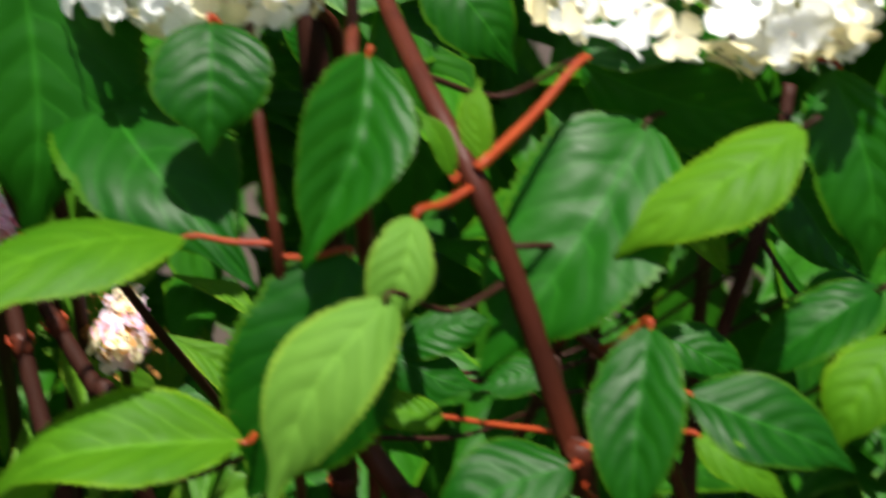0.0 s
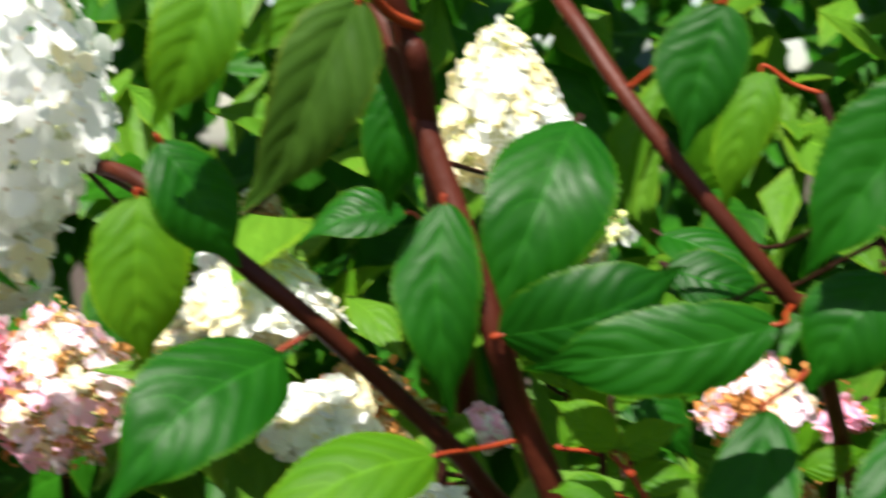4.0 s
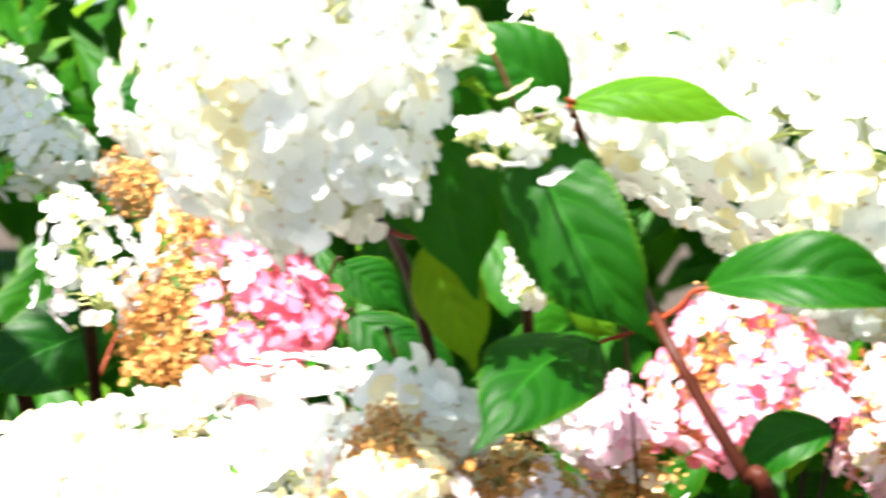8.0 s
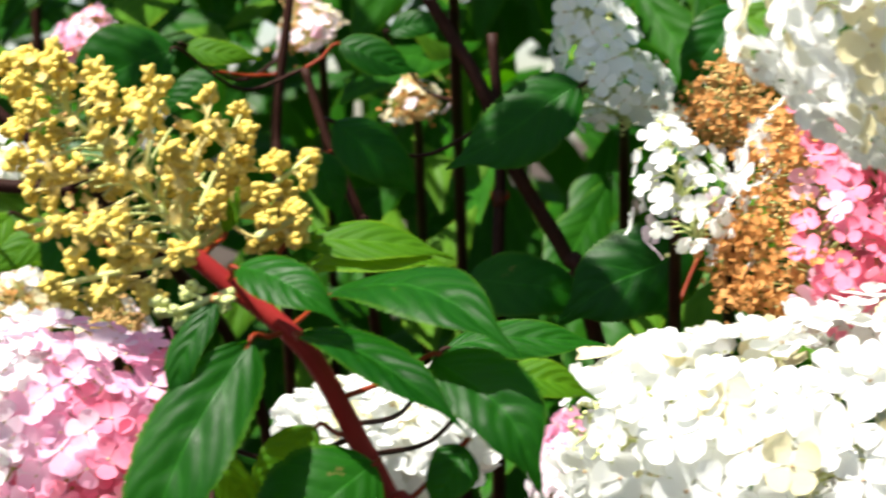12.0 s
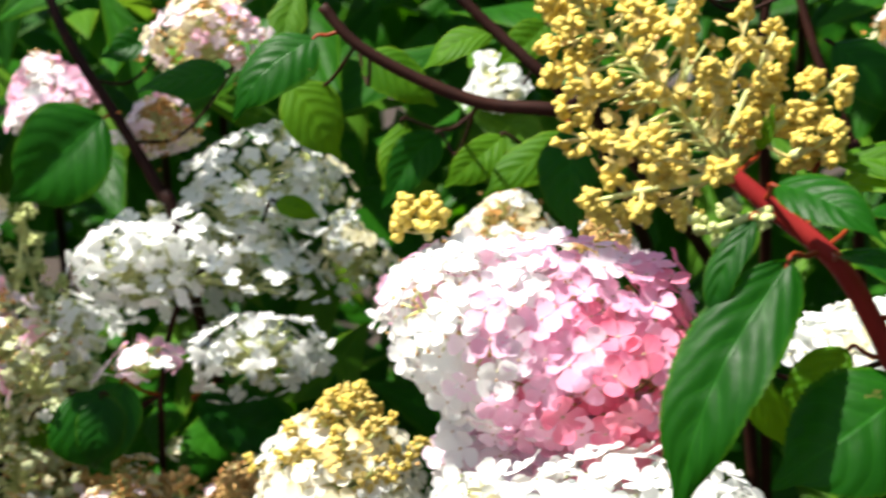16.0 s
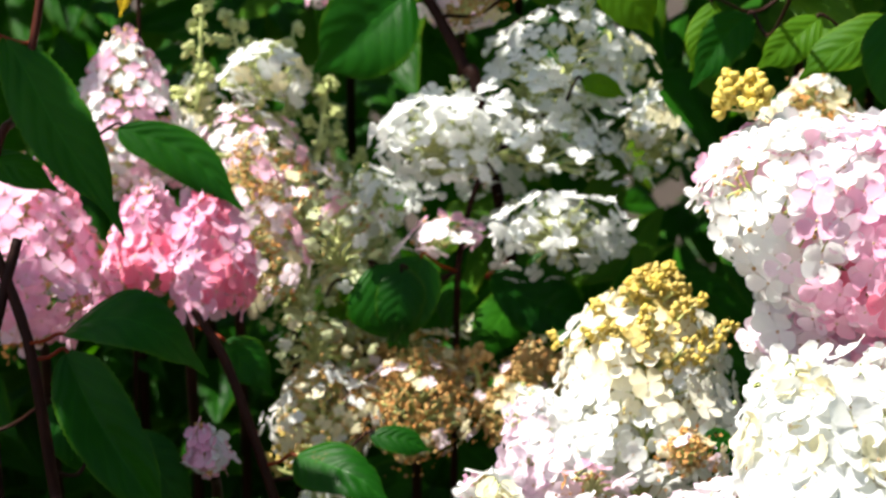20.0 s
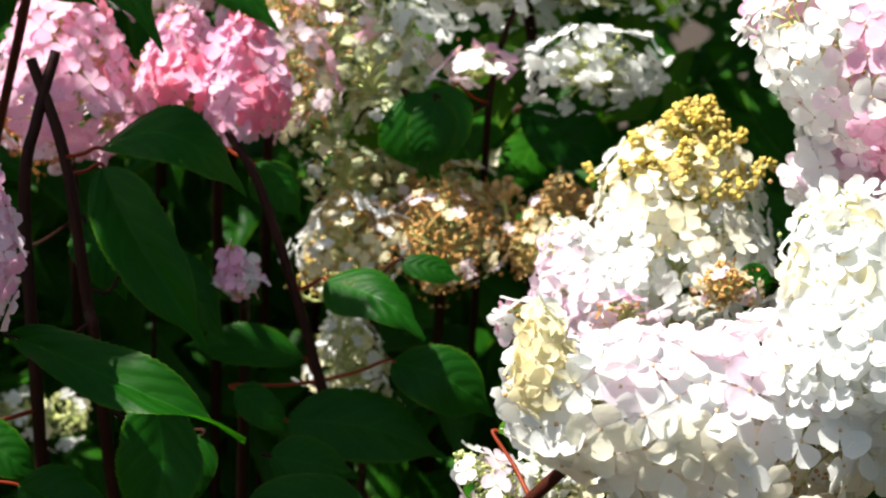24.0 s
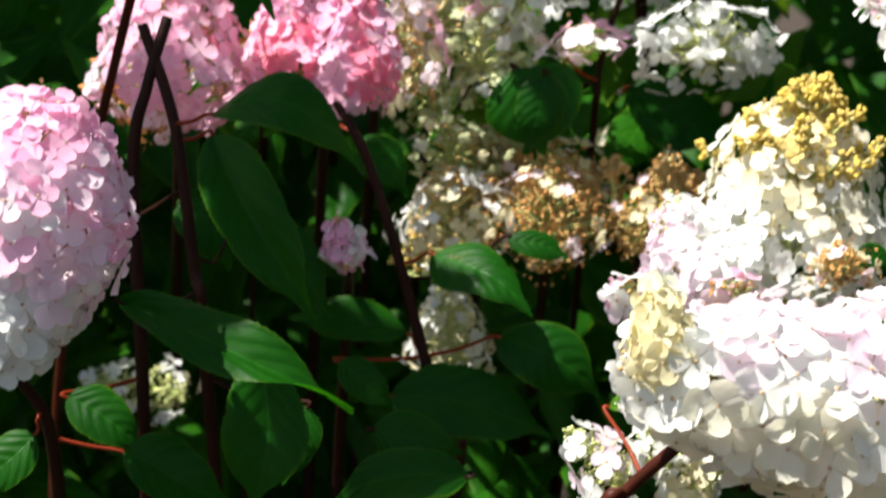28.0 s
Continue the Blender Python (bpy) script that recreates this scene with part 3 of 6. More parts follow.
                size = ball * rnd.uniform(0.72, 1.15)
                add_tube(ped_v, ped_f, [tuft, c], 0.0006, 0.0005, 3)
                if made >= each:
                    add_bud(rest_v, rest_f, c, size, w, rnd.uniform(1.1, 1.7))
                else:
                    ob = new("bud", BUD_FORMS[rnd.randrange(3)])
                    ob.parent = holder
                    ob.matrix_basis = Matrix.Translation(c) @ w.to_track_quat("Z", "Y").to_matrix().to_4x4() @ Matrix.Scale(size, 4)
                    if material:
                        ob.material_slots[0].link = "OBJECT"
                        ob.material_slots[0].material = material
                made += 1
    tagged(part("bud_stalks", mesh_from(ped_v, ped_f), PALEBUD if material else SPRAY, holder), kind="stuff")
    if rest_v:
        tagged(part("buds", mesh_from(rest_v, rest_f), material or BUD, holder), kind="stuff")
    return holder


def polar(azimuth, r, z):
    """A place by its angle left of straight ahead, its distance from the path's middle and its height."""
    a = radians(azimuth)
    return Vector((-math.sin(a) * r, math.cos(a) * r, z))


# ---- the ground ----
def ground():
    n, verts, faces = 40, [], []
    rings = [0.0, 0.4, 0.8, 1.2, 1.6, 2.0, 2.5, 3.2, 4.5, 8, 20, 60, 200, 600]
    for i, r in enumerate(rings):
        for j in range(n):
            a = 2 * math.pi * j / n
            z = 0.03 * noise.noise(Vector((r * math.cos(a) * 3, r * math.sin(a) * 3, 0))) if 0 < r < 10 else 0
            verts.append((r * math.cos(a), r * math.sin(a), z - 0.02))
    for i in range(len(rings) - 1):
        for j in range(n):
            k = (j + 1) % n
            faces.append((i * n + j, (i + 1) * n + j, (i + 1) * n + k, i * n + k))
    g = part("ground", mesh_from(verts, faces), SOIL, None)
    tagged(g, "dark brown bare soil under the shrubs", "ground", kind="structure")


ground()


def unseen_shade_shoot(azimuth, r, height, lean, seed, count=60, wide=0.10, deep=0.035, low=-0.26, high=0.10):
    """An unseen leafy shoot, added above the others to shade what lies below."""
    rnd = random.Random(seed)
    top = polar(azimuth, r - lean, height)
    line = [polar(azimuth, r + 0.62, 0), polar(azimuth, r + 0.64, height * 0.5), polar(azimuth, r + 0.55, height * 0.9), polar(azimuth, r, height * 1.03), top]
    sh = Shoot("unseen leafy shoot added to shade the leaves below", line, 0.006, 0.003, material=BROWN)
    for i in range(count):
        c = top + Vector((rnd.gauss(0, wide), rnd.gauss(0, deep), rnd.uniform(low, high)))
        d = Vector((rnd.gauss(0, 1), rnd.gauss(0, 1), rnd.uniform(-0.7, 0.1))).normalized() * rnd.uniform(0.09, 0.13)
        leaf(sh, c, c + d, (rnd.gauss(0, 0.3), rnd.gauss(0, 0.3), 1), rnd.uniform(0.48, 0.62))


# ---- the mass of foliage behind ----
def foliage_mass(name, label, seed, count, r_range, z_range, az_range, size, material, lean=0.5):
    rnd = random.Random(seed)
    forms = [leaf_sheet(1.0, rnd.uniform(0.42, 0.6), rnd.uniform(-0.02, 0.14), rnd.uniform(0.1, 0.5), 0.3, 0.015, s, 8, 2) for s in range(6)]
    verts, faces, uvs = [], [], []
    for i in range(count):
        az, z = rnd.uniform(*az_range), rnd.uniform(*z_range)
        r = rnd.uniform(*r_range) + 0.12 * math.sin(az * 0.31) + 0.25 * max(0, z - 1.75) * rnd.random()
        c = polar(az, r, z)
        inward = -c.normalized()
        inward.z = 0
        x = (Vector((rnd.gauss(0, 0.6), rnd.gauss(0, 0.6), rnd.gauss(-0.55, 0.45))) + inward * rnd.uniform(0.2, 0.9)).normalized()
        n = Vector((rnd.gauss(0, 0.35), rnd.gauss(0, 0.35), 1)) + inward * lean
        k = size * rnd.uniform(0.6, 1.2)
        m = basis(c, c + x, n) @ Matrix.Scale(k, 4)
        v, f, u = forms[i % 6]
        n0 = len(verts)
        verts.extend(m @ Vector(q) for q in v)
        faces.extend(tuple(n0 + a for a in g) for g in f)
        uvs.extend(u)
    ob = part(name, mesh_from(verts, faces, uvs), material, None)
    return tagged(ob, label, "foliage", kind="stuff")


# ---- the shrubs ----
PURE = [(0.88, WHITE), (1.1, CREAM)]
CREAMY = [(0.55, WHITE), (1.1, CREAM)]
SOFTPINK = [(0.45, WHITE), (0.78, BLUSH), (1.1, PINK)]
SIDEPINK = [(0.36, WHITE), (0.48, BLUSH), (0.72, PINK), (1.3, ROSE)]
TINGED2 = [(0.5, WHITE), (1.3, BLUSH)]
TOPPINK = [(0.38, WHITE), (0.64, BLUSH), (1.2, PINK)]
LACY = [(1.1, WHITE)]
FADED = [(0.30, TAN), (0.72, CREAM), (0.80, BLUSH), (1.1, WHITE)]
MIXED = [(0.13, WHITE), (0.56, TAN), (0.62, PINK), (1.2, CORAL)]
DUSTY = [(0.42, BLUSH), (0.66, TAN), (0.86, CREAM), (1.1, PINK)]

ROSY = [(0.08, TAN), (0.24, BLUSH), (0.84, PINK), (1.3, ROSE)]
TINGED = [(0.78, WHITE), (1.3, BLUSH)]

PINKTAN = [(0.24, TAN), (0.36, BLUSH), (0.72, PINK), (1.3, ROSE)]


GILT = [(1.1, GOLD)]
GONE = [(0.92, TAN), (1.1, CREAM)]
PALEPINK = [(0.35, WHITE), (0.75, BLUSH), (1.1, PINK)]
GOLDTOP = [(0.58, WHITE), (0.80, IVORY), (1.3, CREAM)]
IVORYBLUSH = [(0.32, IVORY), (0.72, WHITE), (1.3, BLUSH)]
SPRING = [(0.70, GREENISH), (0.88, CREAM), (1.1, WHITE)]
BROWNED = [(0.55, TAN), (0.85, CREAM), (1.1, BLUSH)]
# stems
s1 = Shoot("thick reddish-brown stem forking below a pair of new leaf buds", [(1.152, 0.906, 0.000), (1.110, 0.871, 0.374), (1.060, 0.829, 0.832), (0.890, 0.735, 1.124), (0.881, 0.737, 1.150), (0.860, 0.746, 1.213), (0.846, 0.758, 1.257), (0.853, 0.787, 1.287), (0.891, 0.844, 1.316), (0.938, 0.905, 1.347)], 0.0060, 0.0037)
s2 = Shoot("short reddish-brown branch crossing behind a thicker stem", [(1.254, 0.910, 0.000), (1.212, 0.877, 0.401), (1.160, 0.836, 0.890), (0.938, 0.732, 1.140), (0.894, 0.728, 1.183), (0.879, 0.740, 1.201), (0.874, 0.754, 1.219)], 0.0036, 0.0024)
s3 = Shoot("upright reddish-brown shoot with opposite green ovate leaves", [(1.096, 1.098, 0.000), (1.058, 1.060, 0.407), (1.012, 1.013, 0.904), (0.839, 0.849, 1.160), (0.800, 0.816, 1.221), (0.794, 0.817, 1.261), (0.802, 0.833, 1.300), (0.853, 0.890, 1.329), (0.897, 0.941, 1.367)], 0.0031, 0.0018)
s4 = Shoot("dark brown woody stem among leaves", [(1.178, 1.151, 0.000), (1.140, 1.113, 0.428), (1.093, 1.066, 0.950), (0.943, 0.934, 1.237), (0.931, 0.927, 1.278), (0.926, 0.927, 1.317), (0.936, 0.940, 1.355)], 0.0090, 0.0064, material=BROWN)
s5 = Shoot("upright reddish-brown shoot with opposite green ovate leaves", [(1.117, 1.065, 0.000), (1.078, 1.028, 0.437), (1.030, 0.982, 0.971), (0.867, 0.837, 1.245), (0.848, 0.824, 1.289), (0.881, 0.856, 1.320), (0.928, 0.904, 1.355)], 0.0039, 0.0027)
s6 = Shoot("dark brown woody stem among leaves", [(1.063, 1.194, 0.000), (1.028, 1.153, 0.341), (0.986, 1.102, 0.759), (0.856, 1.021, 1.074), (0.854, 1.028, 1.092), (0.850, 1.049, 1.159), (0.847, 1.065, 1.212)], 0.0064, 0.0041, material=BROWN)
s7 = Shoot("dark brown woody stem among leaves", [(1.139, 1.197, 0.000), (1.103, 1.156, 0.353), (1.060, 1.106, 0.784), (0.909, 1.043, 1.093), (0.903, 1.056, 1.118), (0.892, 1.077, 1.155), (0.883, 1.097, 1.194)], 0.0067, 0.0040, material=BROWN)
s8 = Shoot("dark brown woody stem among leaves", [(1.270, 1.002, 0.000), (1.227, 0.969, 0.362), (1.174, 0.930, 0.803), (1.079, 0.812, 1.119), (1.089, 0.809, 1.150), (1.088, 0.791, 1.196), (1.099, 0.786, 1.230), (1.110, 0.786, 1.276)], 0.0051, 0.0032, material=BROWN)
s9 = Shoot("dark brown woody stem among leaves", [(1.287, 1.153, 0.000), (1.245, 1.118, 0.393), (1.195, 1.075, 0.874), (1.057, 0.886, 1.134), (1.053, 0.866, 1.157), (1.069, 0.840, 1.189), (1.091, 0.821, 1.214), (1.118, 0.812, 1.237)], 0.0038, 0.0022, material=BROWN)
s10 = Shoot("upright reddish-brown woody stem", [(1.140, 0.982, 0.000), (1.100, 0.945, 0.363), (1.052, 0.900, 0.806), (0.875, 0.806, 1.093), (0.864, 0.809, 1.117), (0.855, 0.826, 1.144), (0.880, 0.863, 1.163)], 0.0076, 0.0046)
s11 = Shoot("white flower head over dark green leaves", [(1.246, 1.181, 0.000), (1.207, 1.144, 0.462), (1.160, 1.097, 1.026), (0.963, 0.940, 1.269), (0.921, 0.916, 1.313), (0.849, 0.886, 1.330)], 0.0046, 0.0029)
s12 = Shoot("white flower head over dark green leaves", [(1.345, 1.005, 0.000), (1.281, 0.957, 0.968), (1.057, 0.790, 1.248), (0.977, 0.730, 1.308)], 0.0055, 0.0030, material=BROWN)
s13 = Shoot("upright reddish-brown shoot with opposite green ovate leaves", [(1.206, 1.231, 0.000), (1.170, 1.191, 0.417), (1.127, 1.141, 0.927), (0.902, 1.025, 1.169), (0.842, 1.029, 1.210), (0.805, 1.003, 1.274), (0.790, 0.960, 1.334), (0.822, 0.963, 1.356)], 0.0030, 0.0019, material=BROWN)
s14 = Shoot("thick red-brown stem with opposite leaf stalks", [(0.879, 1.384, 0.000), (0.851, 1.338, 0.409), (0.752, 1.165, 0.960), (0.694, 1.127, 1.130), (0.667, 1.117, 1.208), (0.641, 1.114, 1.265), (0.623, 1.105, 1.302), (0.612, 1.129, 1.368), (0.599, 1.154, 1.431), (0.595, 1.171, 1.464), (0.592, 1.180, 1.540)], 0.0081, 0.0055)
s15 = Shoot("red-brown stem leaning among leaves", [(1.024, 1.342, 0.000), (0.992, 1.298, 0.473), (0.954, 1.244, 1.050), (0.769, 1.063, 1.286), (0.732, 1.041, 1.317), (0.686, 1.062, 1.378), (0.669, 1.100, 1.429), (0.670, 1.138, 1.467), (0.672, 1.150, 1.540)], 0.0052, 0.0034)
s16 = Shoot("dark brown woody stem among leaves", [(1.115, 1.344, 0.000), (1.082, 1.302, 0.466), (1.041, 1.250, 1.036), (0.858, 1.092, 1.289), (0.836, 1.083, 1.312), (0.818, 1.099, 1.361), (0.806, 1.109, 1.405)], 0.0034, 0.0022, material=BROWN)
s17 = Shoot("dark brown woody stem among leaves", [(1.116, 1.320, 0.000), (1.082, 1.278, 0.457), (1.040, 1.227, 1.015), (0.881, 1.078, 1.288), (0.862, 1.069, 1.325), (0.850, 1.083, 1.401), (0.845, 1.089, 1.442)], 0.0051, 0.0032, material=BROWN)
s18 = Shoot("faded tan flower head among leaves", [(0.937, 1.573, 0.000), (0.909, 1.527, 0.442), (0.875, 1.471, 0.983), (0.778, 1.290, 1.266), (0.772, 1.274, 1.311), (0.754, 1.250, 1.325)], 0.0030, 0.0019)
s19 = Shoot("faded pinkish flower head among leaves", [(1.030, 1.466, 0.000), (0.999, 1.422, 0.404), (0.962, 1.368, 0.897), (0.831, 1.191, 1.169), (0.808, 1.164, 1.235)], 0.0029, 0.0018)
s20 = Shoot("small white flower head among leaves", [(0.786, 1.737, 0.000), (0.753, 1.664, 0.942), (0.638, 1.409, 1.222), (0.597, 1.318, 1.282)], 0.0055, 0.0030, material=BROWN)
s21 = Shoot("small white flower head among leaves", [(0.827, 1.710, 0.000), (0.792, 1.638, 0.889), (0.637, 1.309, 1.184), (0.597, 1.225, 1.240)], 0.0055, 0.0030, material=BROWN)
s22 = Shoot("small white flower head among leaves", [(0.894, 1.666, 0.000), (0.857, 1.596, 0.838), (0.687, 1.276, 1.137), (0.643, 1.194, 1.193)], 0.0055, 0.0030, material=BROWN)
s23 = Shoot("faded tan flower head among leaves", [(0.871, 1.731, 0.000), (0.835, 1.659, 0.892), (0.709, 1.409, 1.172), (0.664, 1.320, 1.232)], 0.0055, 0.0030, material=BROWN)
s24 = Shoot("faded tan flower head among leaves", [(0.837, 1.827, 0.000), (0.804, 1.755, 0.983), (0.687, 1.500, 1.263), (0.646, 1.409, 1.323)], 0.0055, 0.0030, material=BROWN)
s25 = Shoot("cream flower head behind red stems", [(0.933, 1.633, 0.000), (0.893, 1.564, 1.027), (0.754, 1.320, 1.307), (0.704, 1.234, 1.367)], 0.0055, 0.0030, material=BROWN)
s26 = Shoot("large white flower head on a bent red-brown stem", [(0.876, 1.417, 0.000), (0.850, 1.369, 0.435), (0.790, 1.250, 0.967), (0.712, 1.172, 1.148), (0.644, 1.157, 1.228), (0.625, 1.155, 1.248), (0.574, 1.155, 1.294), (0.531, 1.162, 1.331), (0.500, 1.208, 1.368), (0.492, 1.266, 1.376)], 0.0057, 0.0038)
s27 = Shoot("upright reddish-brown shoot with opposite green ovate leaves", [(0.794, 1.424, 0.000), (0.768, 1.376, 0.501), (0.737, 1.318, 1.114), (0.611, 1.142, 1.389), (0.593, 1.129, 1.431), (0.581, 1.124, 1.468), (0.579, 1.126, 1.497), (0.580, 1.130, 1.550)], 0.0073, 0.0049)
s28 = Shoot("small white flower head among leaves", [(0.789, 1.703, 0.000), (0.756, 1.631, 0.946), (0.638, 1.377, 1.226), (0.596, 1.286, 1.286)], 0.0055, 0.0030, material=BROWN)
s29 = Shoot("red-brown stem with a fork of broad leaves at its tip", [(0.520, 1.466, 0.000), (0.504, 1.415, 0.427), (0.484, 1.352, 0.949), (0.369, 1.182, 1.233), (0.353, 1.178, 1.262), (0.337, 1.185, 1.292), (0.326, 1.202, 1.321), (0.329, 1.277, 1.358), (0.304, 1.266, 1.418)], 0.0050, 0.0021)
s30 = Shoot("pink flower head with tan buds", [(0.610, 1.946, 0.000), (0.586, 1.869, 0.880), (0.502, 1.602, 1.160), (0.472, 1.507, 1.220)], 0.0055, 0.0030, material=BROWN)
s31 = Shoot("faded flower head mixed pink, white and tan", [(0.705, 1.898, 0.000), (0.677, 1.823, 0.873), (0.580, 1.560, 1.153), (0.545, 1.466, 1.213)], 0.0055, 0.0030, material=BROWN)
s32 = Shoot("faded flower head mixed pink, white and tan", [(0.787, 1.875, 0.000), (0.756, 1.801, 0.863), (0.648, 1.543, 1.143), (0.609, 1.451, 1.203)], 0.0055, 0.0030, material=BROWN)
s33 = Shoot("faded flower head mixed pink, white and tan", [(0.923, 1.797, 0.000), (0.887, 1.726, 0.877), (0.759, 1.477, 1.157), (0.713, 1.388, 1.217)], 0.0055, 0.0030, material=BROWN)
s34 = Shoot("small white flower head among leaves", [(0.832, 1.706, 0.000), (0.796, 1.634, 0.882), (0.641, 1.306, 1.178), (0.600, 1.222, 1.234)], 0.0055, 0.0030, material=BROWN)
s35 = Shoot("small white flower head among leaves", [(0.473, 1.913, 0.000), (0.454, 1.836, 0.899), (0.386, 1.564, 1.179), (0.362, 1.467, 1.239)], 0.0055, 0.0030, material=BROWN)
s36 = Shoot("golden-tan flower head gone over", [(0.405, 1.936, 0.000), (0.389, 1.857, 0.864), (0.332, 1.583, 1.144), (0.311, 1.485, 1.204)], 0.0055, 0.0030, material=BROWN)
s37 = Shoot("golden-tan flower head gone over", [(0.505, 1.926, 0.000), (0.485, 1.849, 0.860), (0.414, 1.578, 1.140), (0.388, 1.481, 1.200)], 0.0055, 0.0030, material=BROWN)
s38 = Shoot("white flower head hanging forward over pink blooms", [(0.352, 1.760, 0.000), (0.342, 1.707, 0.440), (0.330, 1.642, 0.979), (0.271, 1.423, 1.245), (0.252, 1.378, 1.320), (0.232, 1.332, 1.359), (0.206, 1.256, 1.379)], 0.0040, 0.0024, material=BROWN)
s39 = Shoot("small spray of white florets before dark leaves", [(0.438, 1.649, 0.000), (0.424, 1.596, 0.482), (0.408, 1.532, 1.070), (0.338, 1.320, 1.340), (0.302, 1.306, 1.405), (0.264, 1.262, 1.450), (0.256, 1.190, 1.432), (0.258, 1.168, 1.410)], 0.0010, 0.0007)
s40 = Shoot("flower head fading from white through tan to rose pink", [(0.227, 1.939, 0.000), (0.218, 1.860, 0.937), (0.185, 1.582, 1.217), (0.174, 1.483, 1.277)], 0.0055, 0.0030, material=BROWN)
s41 = Shoot("small white flower head among leaves", [(0.114, 1.939, 0.000), (0.110, 1.859, 0.992), (0.093, 1.580, 1.272), (0.087, 1.480, 1.332)], 0.0055, 0.0030, material=BROWN)
s42 = Shoot("white flower head in the shade of leaves", [(0.089, 2.142, 0.000), (0.086, 2.062, 1.049), (0.074, 1.783, 1.329), (0.070, 1.683, 1.389)], 0.0055, 0.0030, material=BROWN)
s43 = Shoot("brown flower head gone over", [(0.166, 2.045, 0.000), (0.159, 1.965, 1.037), (0.137, 1.686, 1.317), (0.128, 1.587, 1.377)], 0.0055, 0.0030, material=BROWN)
s44 = Shoot("low broad white flower head", [(0.383, 1.866, 0.000), (0.367, 1.787, 0.861), (0.311, 1.513, 1.141), (0.291, 1.415, 1.201)], 0.0055, 0.0030, material=BROWN)
s45 = Shoot("golden-tan flower head gone over", [(0.314, 1.794, 0.000), (0.273, 1.577, 0.939), (0.230, 1.329, 1.191), (0.214, 1.241, 1.245)], 0.0055, 0.0030, material=BROWN)
s46 = Shoot("golden-tan flower head gone over", [(0.398, 1.814, 0.000), (0.346, 1.596, 0.920), (0.292, 1.349, 1.173), (0.272, 1.261, 1.227)], 0.0055, 0.0030, material=BROWN)
s47 = Shoot("small pink flower head low among leaves", [(0.045, 1.948, 0.000), (0.043, 1.868, 0.841), (0.037, 1.588, 1.121), (0.034, 1.488, 1.181)], 0.0055, 0.0030, material=BROWN)
s48 = Shoot("white flower head in the shade of leaves", [(-0.047, 2.115, 0.000), (-0.045, 2.035, 1.143), (-0.039, 1.755, 1.423), (-0.037, 1.656, 1.483)], 0.0055, 0.0030, material=BROWN)
s49 = Shoot("white flower head in the shade of leaves", [(0.428, 1.916, 0.000), (0.410, 1.838, 0.983), (0.349, 1.564, 1.263), (0.327, 1.467, 1.323)], 0.0055, 0.0030, material=BROWN)
s50 = Shoot("golden flower head in bud on a thick red stem", [(0.015, 1.583, 0.000), (0.017, 1.529, 0.408), (0.019, 1.463, 0.908), (-0.040, 1.266, 1.190), (-0.056, 1.257, 1.221), (-0.068, 1.257, 1.245), (-0.091, 1.249, 1.289), (-0.125, 1.249, 1.319), (-0.143, 1.249, 1.334)], 0.0068, 0.0042, material=CRIMSON)
s51 = Shoot("white flower head behind the golden bud head", [(-0.047, 1.917, 0.000), (-0.045, 1.837, 0.875), (-0.038, 1.557, 1.155), (-0.035, 1.457, 1.215)], 0.0055, 0.0030, material=BROWN)
s52 = Shoot("flower head turning from white to pink", [(-0.314, 1.972, 0.000), (-0.302, 1.893, 0.812), (-0.258, 1.617, 1.092), (-0.242, 1.518, 1.152)], 0.0055, 0.0030, material=BROWN)
s53 = Shoot("white and blush flower head", [(-0.371, 1.954, 0.000), (-0.356, 1.876, 0.774), (-0.304, 1.601, 1.054), (-0.285, 1.502, 1.114)], 0.0055, 0.0030, material=BROWN)
s54 = Shoot("white flower head in full sun before a pink one", [(-0.264, 1.903, 0.000), (-0.253, 1.824, 0.747), (-0.215, 1.546, 1.027), (-0.201, 1.447, 1.087)], 0.0055, 0.0030, material=BROWN)
s55 = Shoot("flower head with yellow buds at its tip", [(-0.530, 2.023, 0.000), (-0.510, 1.946, 0.695), (-0.439, 1.675, 0.975), (-0.414, 1.578, 1.035)], 0.0055, 0.0030, material=BROWN)
s56 = Shoot("white flower head tinged with lilac", [(-0.581, 1.986, 0.000), (-0.559, 1.909, 0.702), (-0.480, 1.640, 0.982), (-0.452, 1.545, 1.042)], 0.0055, 0.0030, material=BROWN)
s57 = Shoot("dense white flower head in full sun", [(-0.347, 1.801, 0.000), (-0.332, 1.722, 0.726), (-0.279, 1.447, 1.006), (-0.260, 1.349, 1.066)], 0.0055, 0.0030, material=BROWN)
s58 = Shoot("white and pink flower head", [(-0.345, 1.989, 0.000), (-0.331, 1.910, 0.804), (-0.283, 1.634, 1.084), (-0.266, 1.536, 1.144)], 0.0055, 0.0030, material=BROWN)
s59 = Shoot("white flower head with a cream tip", [(-0.418, 1.820, 0.000), (-0.400, 1.742, 0.692), (-0.337, 1.469, 0.972), (-0.315, 1.371, 1.032)], 0.0055, 0.0030, material=BROWN)
s60 = Shoot("spray of small white florets on a red stem", [(-0.626, 1.636, 0.000), (-0.609, 1.584, 0.308), (-0.587, 1.522, 0.685), (-0.458, 1.345, 0.958), (-0.436, 1.338, 0.989), (-0.404, 1.336, 1.025)], 0.0051, 0.0033)
s61 = Shoot("lacy white flower head on thin branching stalks", [(-0.690, 2.027, 0.000), (-0.673, 1.975, 0.368), (-0.651, 1.913, 0.817), (-0.587, 1.731, 1.109), (-0.580, 1.718, 1.168), (-0.563, 1.706, 1.218), (-0.544, 1.725, 1.249), (-0.528, 1.730, 1.264)], 0.0035, 0.0016, material=BROWN)
